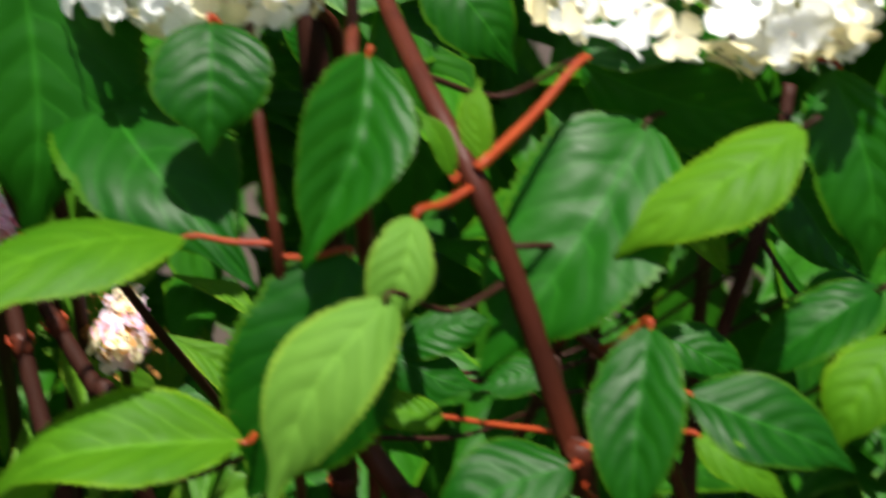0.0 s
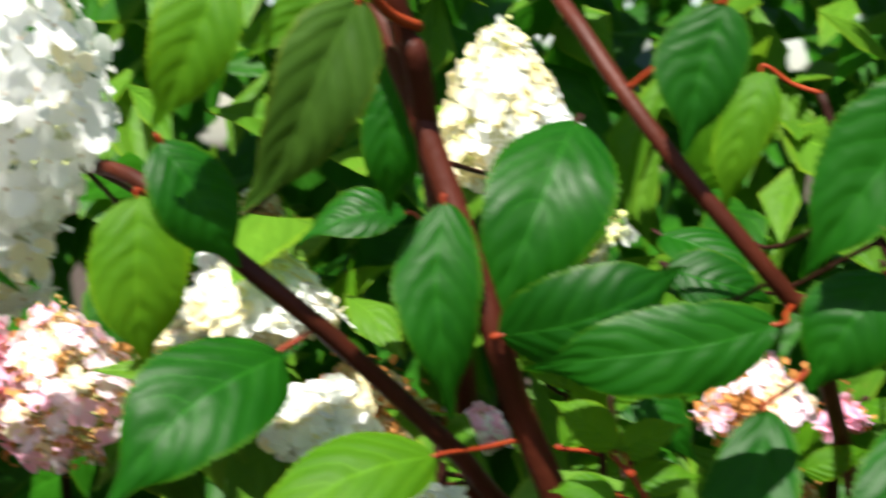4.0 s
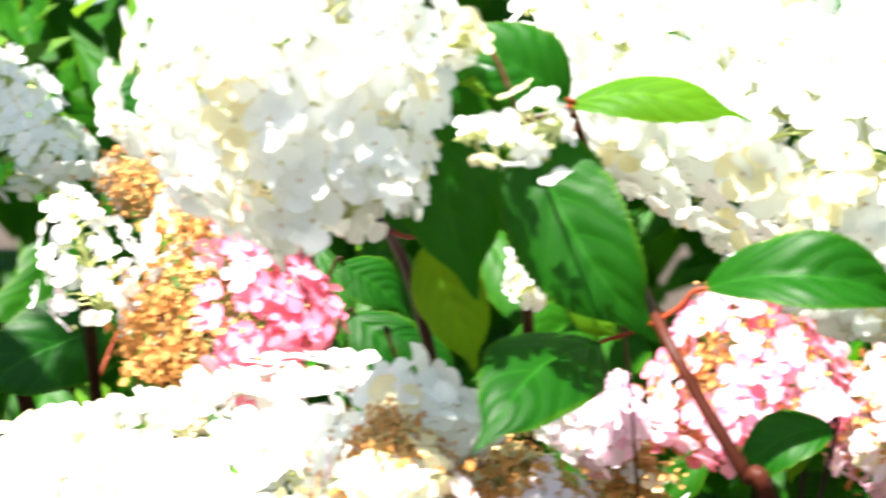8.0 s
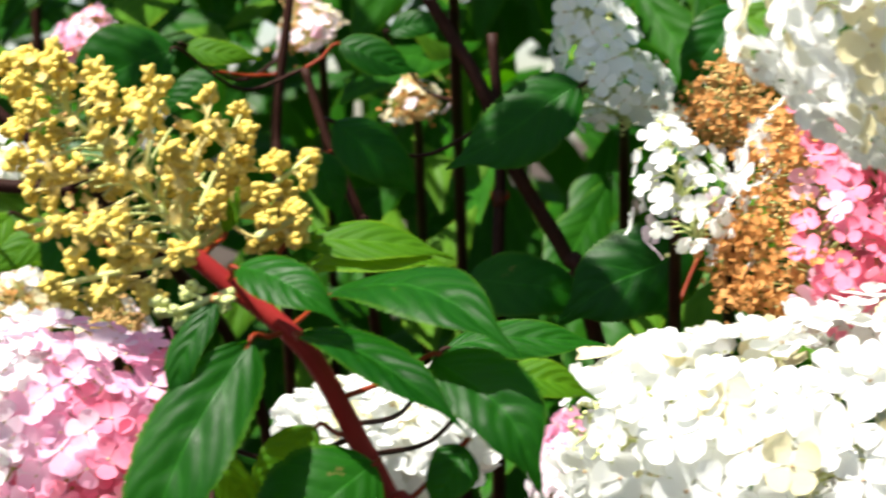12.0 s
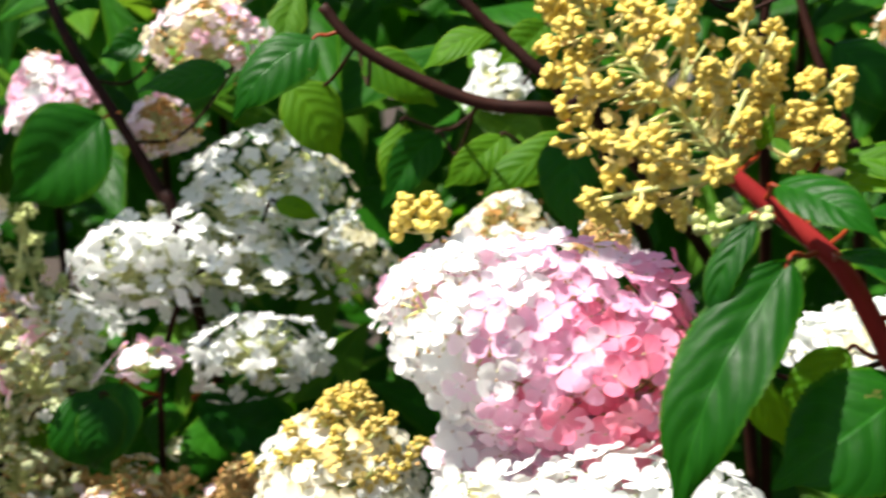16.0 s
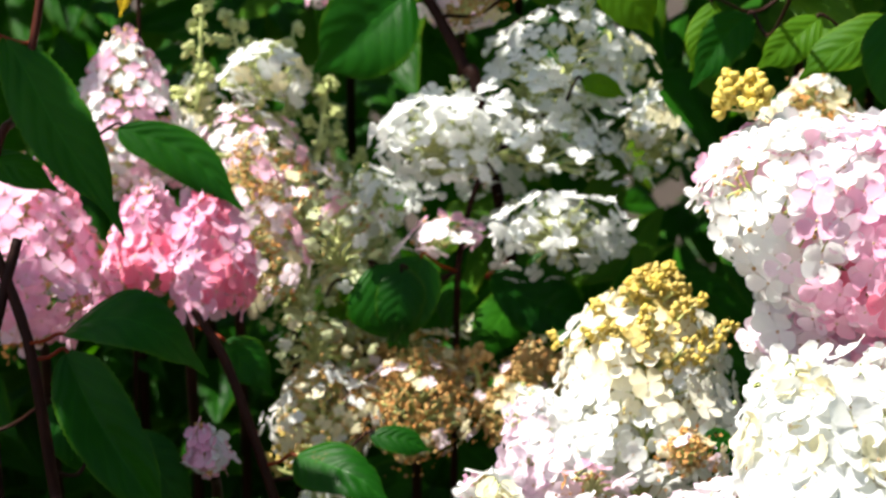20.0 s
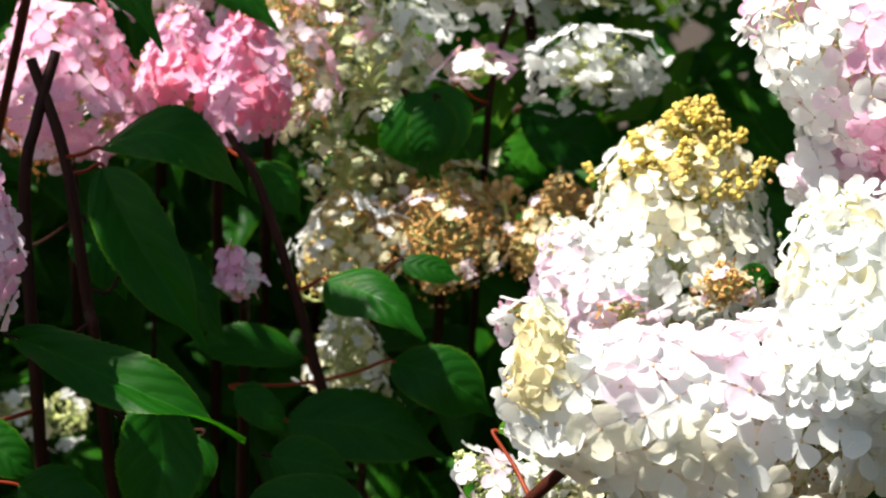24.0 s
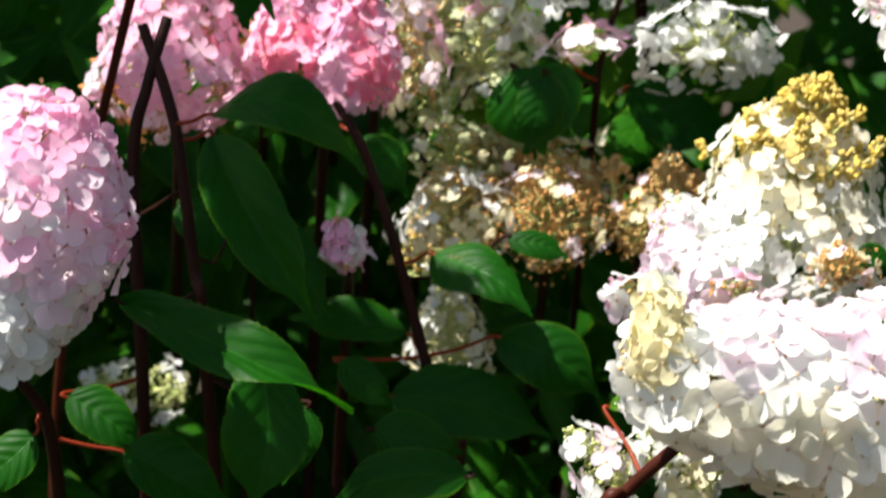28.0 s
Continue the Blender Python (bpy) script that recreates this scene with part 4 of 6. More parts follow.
s62 = Shoot("pale pink flower head half hidden by leaves", [(-0.875, 2.253, 0.000), (-0.846, 2.179, 1.015), (-0.744, 1.918, 1.295), (-0.708, 1.825, 1.355)], 0.0055, 0.0030, material=BROWN)
s63 = Shoot("faded pinkish flower head among leaves", [(-0.728, 2.320, 0.000), (-0.704, 2.244, 1.053), (-0.620, 1.977, 1.333), (-0.590, 1.882, 1.393)], 0.0055, 0.0030, material=BROWN)
s64 = Shoot("faded pinkish flower head among leaves", [(-0.772, 2.281, 0.000), (-0.746, 2.206, 0.993), (-0.656, 1.940, 1.273), (-0.624, 1.846, 1.333)], 0.0055, 0.0030, material=BROWN)
s65 = Shoot("white flower head in the shade of leaves", [(-0.449, 2.269, 0.000), (-0.433, 2.190, 1.025), (-0.379, 1.916, 1.305), (-0.359, 1.818, 1.365)], 0.0055, 0.0030, material=BROWN)
s66 = Shoot("greyish flower head in the shade of leaves", [(-0.437, 2.261, 0.000), (-0.422, 2.183, 0.912), (-0.369, 1.908, 1.192), (-0.350, 1.810, 1.252)], 0.0055, 0.0030, material=BROWN)
s67 = Shoot("tan flower head gone over", [(-0.340, 2.182, 0.000), (-0.328, 2.103, 0.908), (-0.285, 1.826, 1.188), (-0.269, 1.727, 1.248)], 0.0055, 0.0030, material=BROWN)
s68 = Shoot("dark brown woody stem among leaves", [(-0.618, 2.018, 0.000), (-0.601, 1.966, 0.438), (-0.580, 1.904, 0.974), (-0.563, 1.710, 1.265), (-0.572, 1.701, 1.297), (-0.599, 1.698, 1.345), (-0.634, 1.693, 1.403), (-0.653, 1.702, 1.439)], 0.0054, 0.0035, material=BROWN)
s69 = Shoot("reddish branch crossing above the blooms", [(-0.206, 2.043, 0.000), (-0.198, 1.990, 0.507), (-0.188, 1.925, 1.126), (-0.255, 1.656, 1.340), (-0.280, 1.630, 1.352), (-0.324, 1.618, 1.357), (-0.365, 1.609, 1.373), (-0.402, 1.600, 1.395), (-0.423, 1.597, 1.419)], 0.0053, 0.0035, material=BROWN)
s70 = Shoot("dark brown woody stem among leaves", [(-0.260, 2.057, 0.000), (-0.252, 2.004, 0.498), (-0.242, 1.939, 1.107), (-0.262, 1.675, 1.336), (-0.280, 1.631, 1.365), (-0.325, 1.623, 1.408), (-0.349, 1.618, 1.433)], 0.0057, 0.0035, material=BROWN)
s71 = Shoot("rose pink flower head far back", [(-0.390, 2.343, 0.000), (-0.376, 2.265, 1.101), (-0.331, 1.988, 1.381), (-0.314, 1.890, 1.441)], 0.0055, 0.0030, material=BROWN)
s72 = Shoot("pale pink flower head far back", [(-0.182, 2.406, 0.000), (-0.176, 2.326, 1.112), (-0.155, 2.047, 1.392), (-0.147, 1.947, 1.452)], 0.0055, 0.0030, material=BROWN)
s73 = Shoot("tan flower head gone over", [(-0.089, 2.357, 0.000), (-0.086, 2.277, 1.059), (-0.076, 1.997, 1.339), (-0.072, 1.897, 1.399)], 0.0055, 0.0030, material=BROWN)
s74 = Shoot("dark brown woody stem among leaves", [(0.106, 2.037, 0.000), (0.105, 1.983, 0.442), (0.103, 1.917, 0.982), (0.046, 1.724, 1.268), (0.032, 1.715, 1.302), (-0.004, 1.707, 1.366), (-0.022, 1.699, 1.414), (-0.054, 1.701, 1.469), (-0.068, 1.702, 1.498)], 0.0069, 0.0040, material=BROWN)
s75 = Shoot("dark brown woody stem among leaves", [(-0.019, 2.065, 0.000), (-0.019, 2.011, 0.432), (-0.018, 1.945, 0.961), (-0.014, 1.741, 1.245), (-0.013, 1.723, 1.291), (-0.010, 1.727, 1.370), (-0.014, 1.731, 1.448)], 0.0061, 0.0037, material=BROWN)
s76 = Shoot("dark brown woody stem among leaves", [(-0.193, 2.144, 0.000), (-0.188, 2.090, 0.457), (-0.182, 2.025, 1.015), (-0.168, 1.838, 1.311), (-0.169, 1.823, 1.392), (-0.157, 1.818, 1.479), (-0.154, 1.819, 1.510)], 0.0050, 0.0032, material=BROWN)
s77 = Shoot("dark brown woody stem among leaves", [(-0.109, 2.116, 0.000), (-0.106, 2.062, 0.470), (-0.102, 1.996, 1.044), (-0.102, 1.760, 1.302), (-0.104, 1.741, 1.326), (-0.125, 1.743, 1.379), (-0.140, 1.745, 1.428)], 0.0047, 0.0030, material=BROWN)
s78 = Shoot("pale pink flower head with open sprays", [(-1.002, 2.058, 0.000), (-0.967, 1.986, 0.871), (-0.845, 1.735, 1.151), (-0.801, 1.645, 1.211)], 0.0055, 0.0030, material=BROWN)
s79 = Shoot("greenish cream flower head with bud spires", [(-0.875, 2.125, 0.000), (-0.844, 2.051, 0.776), (-0.738, 1.792, 1.056), (-0.700, 1.699, 1.116)], 0.0055, 0.0030, material=BROWN)
s80 = Shoot("pale flower head in shade", [(-0.889, 2.037, 0.000), (-0.857, 1.964, 0.804), (-0.745, 1.708, 1.084), (-0.705, 1.616, 1.144)], 0.0055, 0.0030, material=BROWN)
s81 = Shoot("pink flower head with tan buds", [(-1.017, 1.929, 0.000), (-0.980, 1.859, 0.784), (-0.849, 1.611, 1.064), (-0.803, 1.523, 1.124)], 0.0055, 0.0030, material=BROWN)
s82 = Shoot("rose pink flower head with tan buds", [(-0.906, 1.976, 0.000), (-0.873, 1.903, 0.804), (-0.756, 1.648, 1.084), (-0.714, 1.557, 1.144)], 0.0055, 0.0030, material=BROWN)
s83 = Shoot("pair of cut dark red stems crossing", [(-0.824, 1.660, 0.000), (-0.799, 1.612, 0.322), (-0.769, 1.554, 0.715), (-0.712, 1.392, 1.020), (-0.717, 1.388, 1.061), (-0.733, 1.389, 1.145), (-0.757, 1.392, 1.200)], 0.0045, 0.0032, material=BROWN)
s84 = Shoot("cut dark red stem crossing another", [(-0.884, 1.659, 0.000), (-0.858, 1.611, 0.297), (-0.827, 1.553, 0.660), (-0.753, 1.397, 0.965), (-0.757, 1.385, 1.117), (-0.750, 1.387, 1.166), (-0.744, 1.398, 1.205)], 0.0049, 0.0032, material=BROWN)
s85 = Shoot("thin dark red stem with opposite leaves", [(-0.685, 1.818, 0.000), (-0.665, 1.768, 0.283), (-0.641, 1.707, 0.629), (-0.610, 1.532, 0.930), (-0.618, 1.526, 0.968), (-0.640, 1.522, 1.041), (-0.667, 1.517, 1.116), (-0.689, 1.516, 1.149)], 0.0049, 0.0028, material=BROWN)
s86 = Shoot("pink flower head shading to white below", [(-0.939, 1.617, 0.000), (-0.899, 1.548, 0.682), (-0.758, 1.306, 0.962), (-0.732, 1.219, 1.040)], 0.0055, 0.0030, material=BROWN)
s87 = Shoot("faded flower head of cream and tan buds", [(-0.800, 2.073, 0.000), (-0.771, 1.998, 0.697), (-0.670, 1.737, 0.977), (-0.634, 1.644, 1.037)], 0.0055, 0.0030, material=BROWN)
s88 = Shoot("faded flower head of cream and tan buds", [(-0.746, 2.094, 0.000), (-0.719, 2.019, 0.699), (-0.625, 1.755, 0.979), (-0.592, 1.661, 1.039)], 0.0055, 0.0030, material=BROWN)
s89 = Shoot("tan flower head gone over", [(-0.673, 2.121, 0.000), (-0.649, 2.045, 0.698), (-0.564, 1.778, 0.978), (-0.534, 1.682, 1.038)], 0.0055, 0.0030, material=BROWN)
s90 = Shoot("small pink flower head half open", [(-0.856, 1.923, 0.000), (-0.823, 1.850, 0.710), (-0.709, 1.594, 0.990), (-0.669, 1.502, 1.050)], 0.0055, 0.0030, material=BROWN)
s91 = Shoot("pale greenish flower head deep in the shade", [(-0.840, 2.125, 0.000), (-0.810, 2.051, 0.604), (-0.707, 1.790, 0.884), (-0.671, 1.697, 0.944)], 0.0055, 0.0030, material=BROWN)
s92 = Shoot("white flower head deep in the shade", [(-0.727, 2.255, 0.000), (-0.703, 2.179, 0.758), (-0.617, 1.912, 1.038), (-0.586, 1.817, 1.098)], 0.0055, 0.0030, material=BROWN)
s93 = Shoot("white flower head deep in the shade", [(-0.832, 2.162, 0.000), (-0.804, 2.088, 0.764), (-0.703, 1.826, 1.044), (-0.667, 1.733, 1.104)], 0.0055, 0.0030, material=BROWN)
s94 = Shoot("small white flowers near the ground", [(-1.119, 2.059, 0.000), (-1.081, 1.989, 0.560), (-0.947, 1.743, 0.840), (-0.899, 1.655, 0.900)], 0.0055, 0.0030, material=BROWN)
s95 = Shoot("upright reddish-brown shoot with opposite green ovate leaves", [(-0.961, 1.651, 0.000), (-0.935, 1.604, 0.414), (-0.904, 1.546, 0.921), (-0.782, 1.429, 1.228), (-0.769, 1.441, 1.275), (-0.761, 1.450, 1.323), (-0.757, 1.458, 1.370)], 0.0038, 0.0025)
s96 = Shoot("small pink flower head half open", [(1.140, 1.432, 0.000), (1.091, 1.370, 0.861), (0.916, 1.151, 1.141), (0.854, 1.072, 1.201)], 0.0055, 0.0030, material=BROWN)
s97 = Shoot("small pink flower head half open", [(1.106, 1.497, 0.000), (1.058, 1.433, 0.902), (0.892, 1.208, 1.182), (0.833, 1.127, 1.242)], 0.0055, 0.0030, material=BROWN)
s98 = Shoot("small white and tan flower head", [(1.113, 1.544, 0.000), (1.066, 1.479, 0.818), (0.902, 1.252, 1.098), (0.844, 1.170, 1.158)], 0.0055, 0.0030, material=BROWN)
s99 = Shoot("small pale pink flower head", [(0.923, 1.653, 0.000), (0.884, 1.583, 0.895), (0.747, 1.339, 1.175), (0.698, 1.251, 1.235)], 0.0055, 0.0030, material=BROWN)
s100 = Shoot("small pink and white flower head low among leaves", [(1.029, 1.581, 0.000), (0.985, 1.514, 0.788), (0.833, 1.280, 1.068), (0.778, 1.196, 1.128)], 0.0055, 0.0030, material=BROWN)
s101 = Shoot("faded pinkish flower head among leaves", [(1.310, 1.509, 0.000), (1.257, 1.448, 0.760), (1.074, 1.237, 1.040), (1.008, 1.162, 1.100)], 0.0055, 0.0030, material=BROWN)
s102 = Shoot("pale flower head half hidden by leaves", [(1.513, 1.221, 0.000), (1.450, 1.171, 0.809), (1.232, 0.995, 1.089), (1.155, 0.932, 1.149)], 0.0055, 0.0030, material=BROWN)
s103 = Shoot("short leafy shoot with yellow-green leaves", [(0.934, 1.522, 0.000), (0.906, 1.476, 0.389), (0.871, 1.420, 0.864), (0.755, 1.226, 1.131), (0.738, 1.195, 1.186), (0.729, 1.183, 1.234), (0.738, 1.192, 1.267)], 0.0028, 0.0017)
s104 = Shoot("pale greenish flower head deep in the shrub", [(-0.824, 2.162, 0.000), (-0.796, 2.087, 0.757), (-0.696, 1.825, 1.037), (-0.660, 1.732, 1.097)], 0.0055, 0.0030, material=BROWN)
s105 = Shoot("pale greenish flower head deep in the shrub", [(-0.955, 2.108, 0.000), (-0.922, 2.035, 0.868), (-0.807, 1.780, 1.148), (-0.765, 1.689, 1.208)], 0.0055, 0.0030, material=BROWN)
s106 = Shoot("cream flower head low in the shade", [(-0.852, 2.122, 0.000), (-0.822, 2.048, 0.696), (-0.718, 1.788, 0.976), (-0.680, 1.695, 1.036)], 0.0055, 0.0030, material=BROWN)
s107 = Shoot("pale greenish flower head deep in the shade", [(-0.797, 2.047, 0.000), (-0.768, 1.973, 0.572), (-0.666, 1.712, 0.852), (-0.630, 1.618, 0.912)], 0.0055, 0.0030, material=BROWN)
s108 = Shoot("leafy shoot with a broad pale leaf", [(0.902, 1.416, 0.000), (0.873, 1.371, 0.370), (0.838, 1.315, 0.823), (0.689, 1.079, 1.137), (0.682, 1.068, 1.186), (0.673, 1.059, 1.228)], 0.0027, 0.0016)
s109 = Shoot("thin stem with one yellowed leaf", [(-0.953, 1.948, 0.000), (-0.930, 1.899, 0.420), (-0.901, 1.840, 0.934), (-0.812, 1.674, 1.229), (-0.802, 1.663, 1.299), (-0.796, 1.650, 1.362)], 0.0025, 0.0012, material=BROWN)
s110 = Shoot("thin dark stem crossing below a red one", [(0.785, 1.368, 0.000), (0.725, 1.298, 0.700), (0.665, 1.228, 1.152), (0.662, 1.225, 1.213), (0.661, 1.229, 1.247)], 0.0040, 0.0028, material=BROWN)
for bare in (s4, s6, s7, s9, s10, s17, s75, s110):
    bare.nodes((1.04, 1.15, 1.25, 1.34))

# the leafy corner where the walk begins
leaf(s12, (0.927, 0.736, 1.275), (0.856, 0.764, 1.180), (-0.68, -0.54, 0.49), 0.64, 0.06, 0.32)
leaf(s1, (0.940, 0.672, 1.277), (0.885, 0.721, 1.227), (-0.57, -0.39, 0.72), 0.42, 0.08, 0.15, leaf_tint=True)
leaf(s1, (0.917, 0.764, 1.297), (1.004, 0.720, 1.271), (-0.80, -0.56, -0.21), 0.46, 0.10, 0.30)
leaf(s1, (0.840, 0.764, 1.259), (0.834, 0.777, 1.284), (-0.66, -0.59, 0.46), 0.35, 0.08, 0.33, leaf_tint=True)
leaf(s1, (0.848, 0.757, 1.264), (0.852, 0.761, 1.295), (-0.68, -0.58, 0.45), 0.45, 0.02, 0.23, leaf_tint=True)
leaf(s1, (0.815, 0.759, 1.246), (0.799, 0.766, 1.204), (-0.71, -0.66, 0.27), 0.55, 0.10, 0.27, leaf_tint=2, stout=0.0017, node_at=(0.841, 0.755, 1.255))
leaf(s1, (0.791, 0.750, 1.220), (0.752, 0.775, 1.146), (-0.62, -0.62, 0.48), 0.44, 0.09, 0.15, leaf_tint=2, label="pale green leaf seen from below")
leaf(s1, (0.864, 0.789, 1.157), (0.840, 0.817, 1.162), (-0.53, -0.49, 0.69), 0.50, 0.06, 0.18, leaf_tint=True)
leaf(s1, (0.865, 0.724, 1.148), (0.823, 0.765, 1.119), (-0.56, -0.47, 0.68), 0.60, 0.06, 0.25)
leaf(s1, (0.957, 0.807, 1.160), (0.933, 0.831, 1.149), (-0.56, -0.46, 0.69), 0.55, 0.02, 0.17)
leaf(s1, (0.898, 0.694, 1.175), (0.938, 0.642, 1.147), (-0.64, -0.40, 0.66), 0.55, 0.04, 0.33)
leaf(s1, (0.890, 0.684, 1.162), (0.911, 0.654, 1.134), (-0.69, -0.45, 0.57), 0.35, 0.08, 0.16, leaf_tint=True)
leaf(s1, (0.942, 0.867, 1.333), (0.962, 0.833, 1.287), (-0.69, -0.59, 0.41), 0.65, 0.08, 0.15)
leaf(s1, (0.869, 0.716, 1.132), (0.833, 0.751, 1.108), (-0.63, -0.51, 0.59), 0.50, 0.07, 0.15)
leaf(s12, (1.059, 0.758, 1.242), (1.081, 0.721, 1.194), (-0.83, -0.50, 0.24), 0.62, 0.02, 0.32)
leaf(s2, (0.883, 0.702, 1.203), (0.852, 0.688, 1.128), (-0.80, -0.58, 0.15), 0.46, 0.04, 0.50)
leaf(s2, (0.973, 0.763, 1.178), (0.997, 0.730, 1.154), (-0.70, -0.48, 0.53), 0.55, 0.04, 0.35)
leaf(s3, (0.792, 0.845, 1.315), (0.780, 0.834, 1.266), (-0.64, -0.60, 0.47), 0.98, 0.08, 0.3)
leaf(s3, (0.818, 0.797, 1.227), (0.788, 0.822, 1.131), (-0.66, -0.68, 0.32), 0.68, 0.04, 0.20)
leaf(s3, (0.783, 0.819, 1.157), (0.713, 0.893, 1.135), (-0.40, -0.50, 0.77), 0.46, 0.12, 0.34, leaf_tint=True)
leaf(s3, (0.747, 0.885, 1.138), (0.716, 0.917, 1.125), (-0.49, -0.66, 0.57), 0.40, 0.06, 0.28, leaf_tint=True)
leaf(s3, (0.771, 0.836, 1.235), (0.670, 0.884, 1.193), (-0.21, -0.26, 0.94), 0.42, 0.10, 0.10, leaf_tint=True, label="yellow-green leaf lit through by the sun")
leaf(s5, (0.825, 0.793, 1.304), (0.792, 0.795, 1.225), (-0.66, -0.64, 0.39), 0.54, 0.05, 0.95)
leaf(s12, (0.994, 0.692, 1.295), (0.994, 0.671, 1.210), (-0.66, -0.39, 0.64), 0.52, 0.04, 0.34)
leaf(s8, (1.004, 0.673, 1.205), (0.960, 0.714, 1.168), (-0.63, -0.38, 0.68), 0.50, 0.08, 0.34)
leaf(s2, (0.982, 0.649, 1.191), (0.958, 0.664, 1.145), (-0.63, -0.36, 0.69), 0.60, 0.09, 0.19, leaf_tint=True)
leaf(s5, (0.955, 0.899, 1.154), (0.988, 0.865, 1.169), (-0.64, -0.56, 0.52), 0.50, 0.05, 0.16)
leaf(s5, (0.945, 0.912, 1.159), (0.981, 0.866, 1.135), (-0.66, -0.59, 0.47), 0.50, 0.03, 0.13)
head(s11, (0.840, 0.891, 1.317), (0.812, 0.880, 1.434), 0.058, PURE, 190, 1.00, 308, belly=0.16, lo=0.5, label="broad white flower head seen from below")
head(s12, (0.993, 0.741, 1.306), (0.966, 0.730, 1.443), 0.074, CREAMY, 182, 1.10, 837, belly=0.14, lo=0.5, label="broad cream-white flower head seen from below")
leaf(s1, (0.903, 0.750, 1.300), (0.976, 0.732, 1.313), (-0.52, -0.46, 0.72), 0.45, 0.08, 0.3, stout=0.0021, node_at=(0.843, 0.754, 1.262))

leaf(s5, (1.096, 0.809, 1.184), (1.063, 0.823, 1.214), (-0.43, -0.52, 0.74), 0.6, 0.07, 0.25, leaf_tint=True)
leaf(s5, (1.106, 0.803, 1.206), (1.077, 0.810, 1.227), (-0.43, -0.52, 0.74), 0.55, 0.07, 0.25, leaf_tint=True)
leaf(s5, (1.119, 0.781, 1.173), (1.127, 0.743, 1.183), (-0.43, -0.52, 0.74), 0.6, 0.07, 0.25)
leaf(s5, (1.032, 0.866, 1.124), (1.001, 0.876, 1.150), (-0.43, -0.52, 0.74), 0.5, 0.07, 0.25)
leaf(s5, (0.974, 0.970, 1.281), (0.949, 0.975, 1.309), (-0.43, -0.52, 0.74), 0.6, 0.07, 0.25)
leaf(s5, (0.985, 0.928, 1.161), (0.985, 0.905, 1.189), (-0.43, -0.52, 0.74), 0.5, 0.07, 0.25, leaf_tint=True)

# leaves and stems after the corner
leaf(s13, (0.774, 0.940, 1.334), (0.772, 0.939, 1.219), (-0.54, -0.63, -0.57), 0.76, 0.03, 0.22, heart=True, label="large heart-shaped dark green leaf with sunken veins")
leaf(s13, (0.812, 0.940, 1.289), (0.794, 0.826, 1.220), (-0.59, -0.69, 0.42), 0.55, 0.06, 0.28)
leaf(s13, (0.865, 1.006, 1.268), (0.900, 0.968, 1.210), (-0.65, -0.68, 0.33), 0.50, 0.07, 0.20)
leaf(s13, (0.787, 0.952, 1.355), (0.813, 0.935, 1.377), (-0.63, -0.71, 0.30), 0.60, 0.04, 0.31, leaf_tint=True)
leaf(s14, (0.682, 1.130, 1.393), (0.621, 1.117, 1.303), (-0.67, -0.73, 0.15), 0.55, 0.1, 0.2)
leaf(s14, (0.607, 1.120, 1.358), (0.600, 1.104, 1.266), (-0.45, -0.85, 0.27), 0.42, 0.06, 0.19)
leaf(s14, (0.620, 1.095, 1.301), (0.689, 1.056, 1.330), (-0.52, -0.85, -0.02), 0.54, 0.12, 0.20)
leaf(s15, (0.710, 1.018, 1.307), (0.618, 1.072, 1.289), (-0.54, -0.83, 0.10), 0.38, 0.06, 0.25)
leaf(s14, (0.599, 1.115, 1.248), (0.502, 1.135, 1.209), (-0.28, -0.62, 0.74), 0.42, 0.08, 0.28, leaf_tint=True)
leaf(s15, (0.697, 1.038, 1.441), (0.679, 1.043, 1.378), (-0.53, -0.77, 0.35), 0.62, 0.02, 0.34)
leaf(s13, (0.777, 0.987, 1.409), (0.720, 1.014, 1.326), (-0.63, -0.77, -0.08), 0.50, 0.02, 0.29)
leaf(s15, (0.763, 1.011, 1.325), (0.731, 1.026, 1.276), (-0.60, -0.75, 0.28), 0.75, 0.09, 0.12)
leaf(s15, (0.723, 1.117, 1.326), (0.764, 1.092, 1.309), (-0.52, -0.74, 0.43), 0.60, 0.08, 0.20)
leaf(s16, (0.783, 1.124, 1.416), (0.764, 1.130, 1.348), (-0.54, -0.75, 0.38), 0.40, 0.07, 0.12, leaf_tint=True)
leaf(s16, (0.823, 1.096, 1.369), (0.856, 1.073, 1.327), (-0.49, -0.58, 0.64), 0.60, 0.02, 0.16)
leaf(s15, (0.734, 1.059, 1.264), (0.700, 1.030, 1.156), (-0.68, -0.70, 0.22), 0.4, 0.06, 0.28)
leaf(s14, (0.594, 1.135, 1.195), (0.513, 1.156, 1.219), (-0.38, -0.70, 0.61), 0.42, 0.08, 0.28, leaf_tint=True)
leaf(s13, (0.759, 0.987, 1.267), (0.728, 0.979, 1.178), (-0.81, -0.54, 0.23), 0.56, 0.08, 0.3)
leaf(s103, (0.750, 1.189, 1.262), (0.777, 1.170, 1.224), (-0.42, -0.64, 0.65), 0.55, 0.10, 0.20)
leaf(s103, (0.719, 1.205, 1.232), (0.751, 1.188, 1.254), (-0.42, -0.68, 0.60), 0.60, 0.05, 0.24, leaf_tint=True)
leaf(s103, (0.720, 1.202, 1.206), (0.748, 1.187, 1.221), (-0.42, -0.67, 0.61), 0.60, 0.08, 0.14, leaf_tint=True)
leaf(s103, (0.748, 1.186, 1.207), (0.778, 1.168, 1.214), (-0.40, -0.59, 0.70), 0.50, 0.08, 0.30, leaf_tint=True)
leaf(s15, (0.802, 1.119, 1.224), (0.831, 1.103, 1.234), (-0.54, -0.68, 0.49), 0.50, 0.09, 0.13, leaf_tint=True)
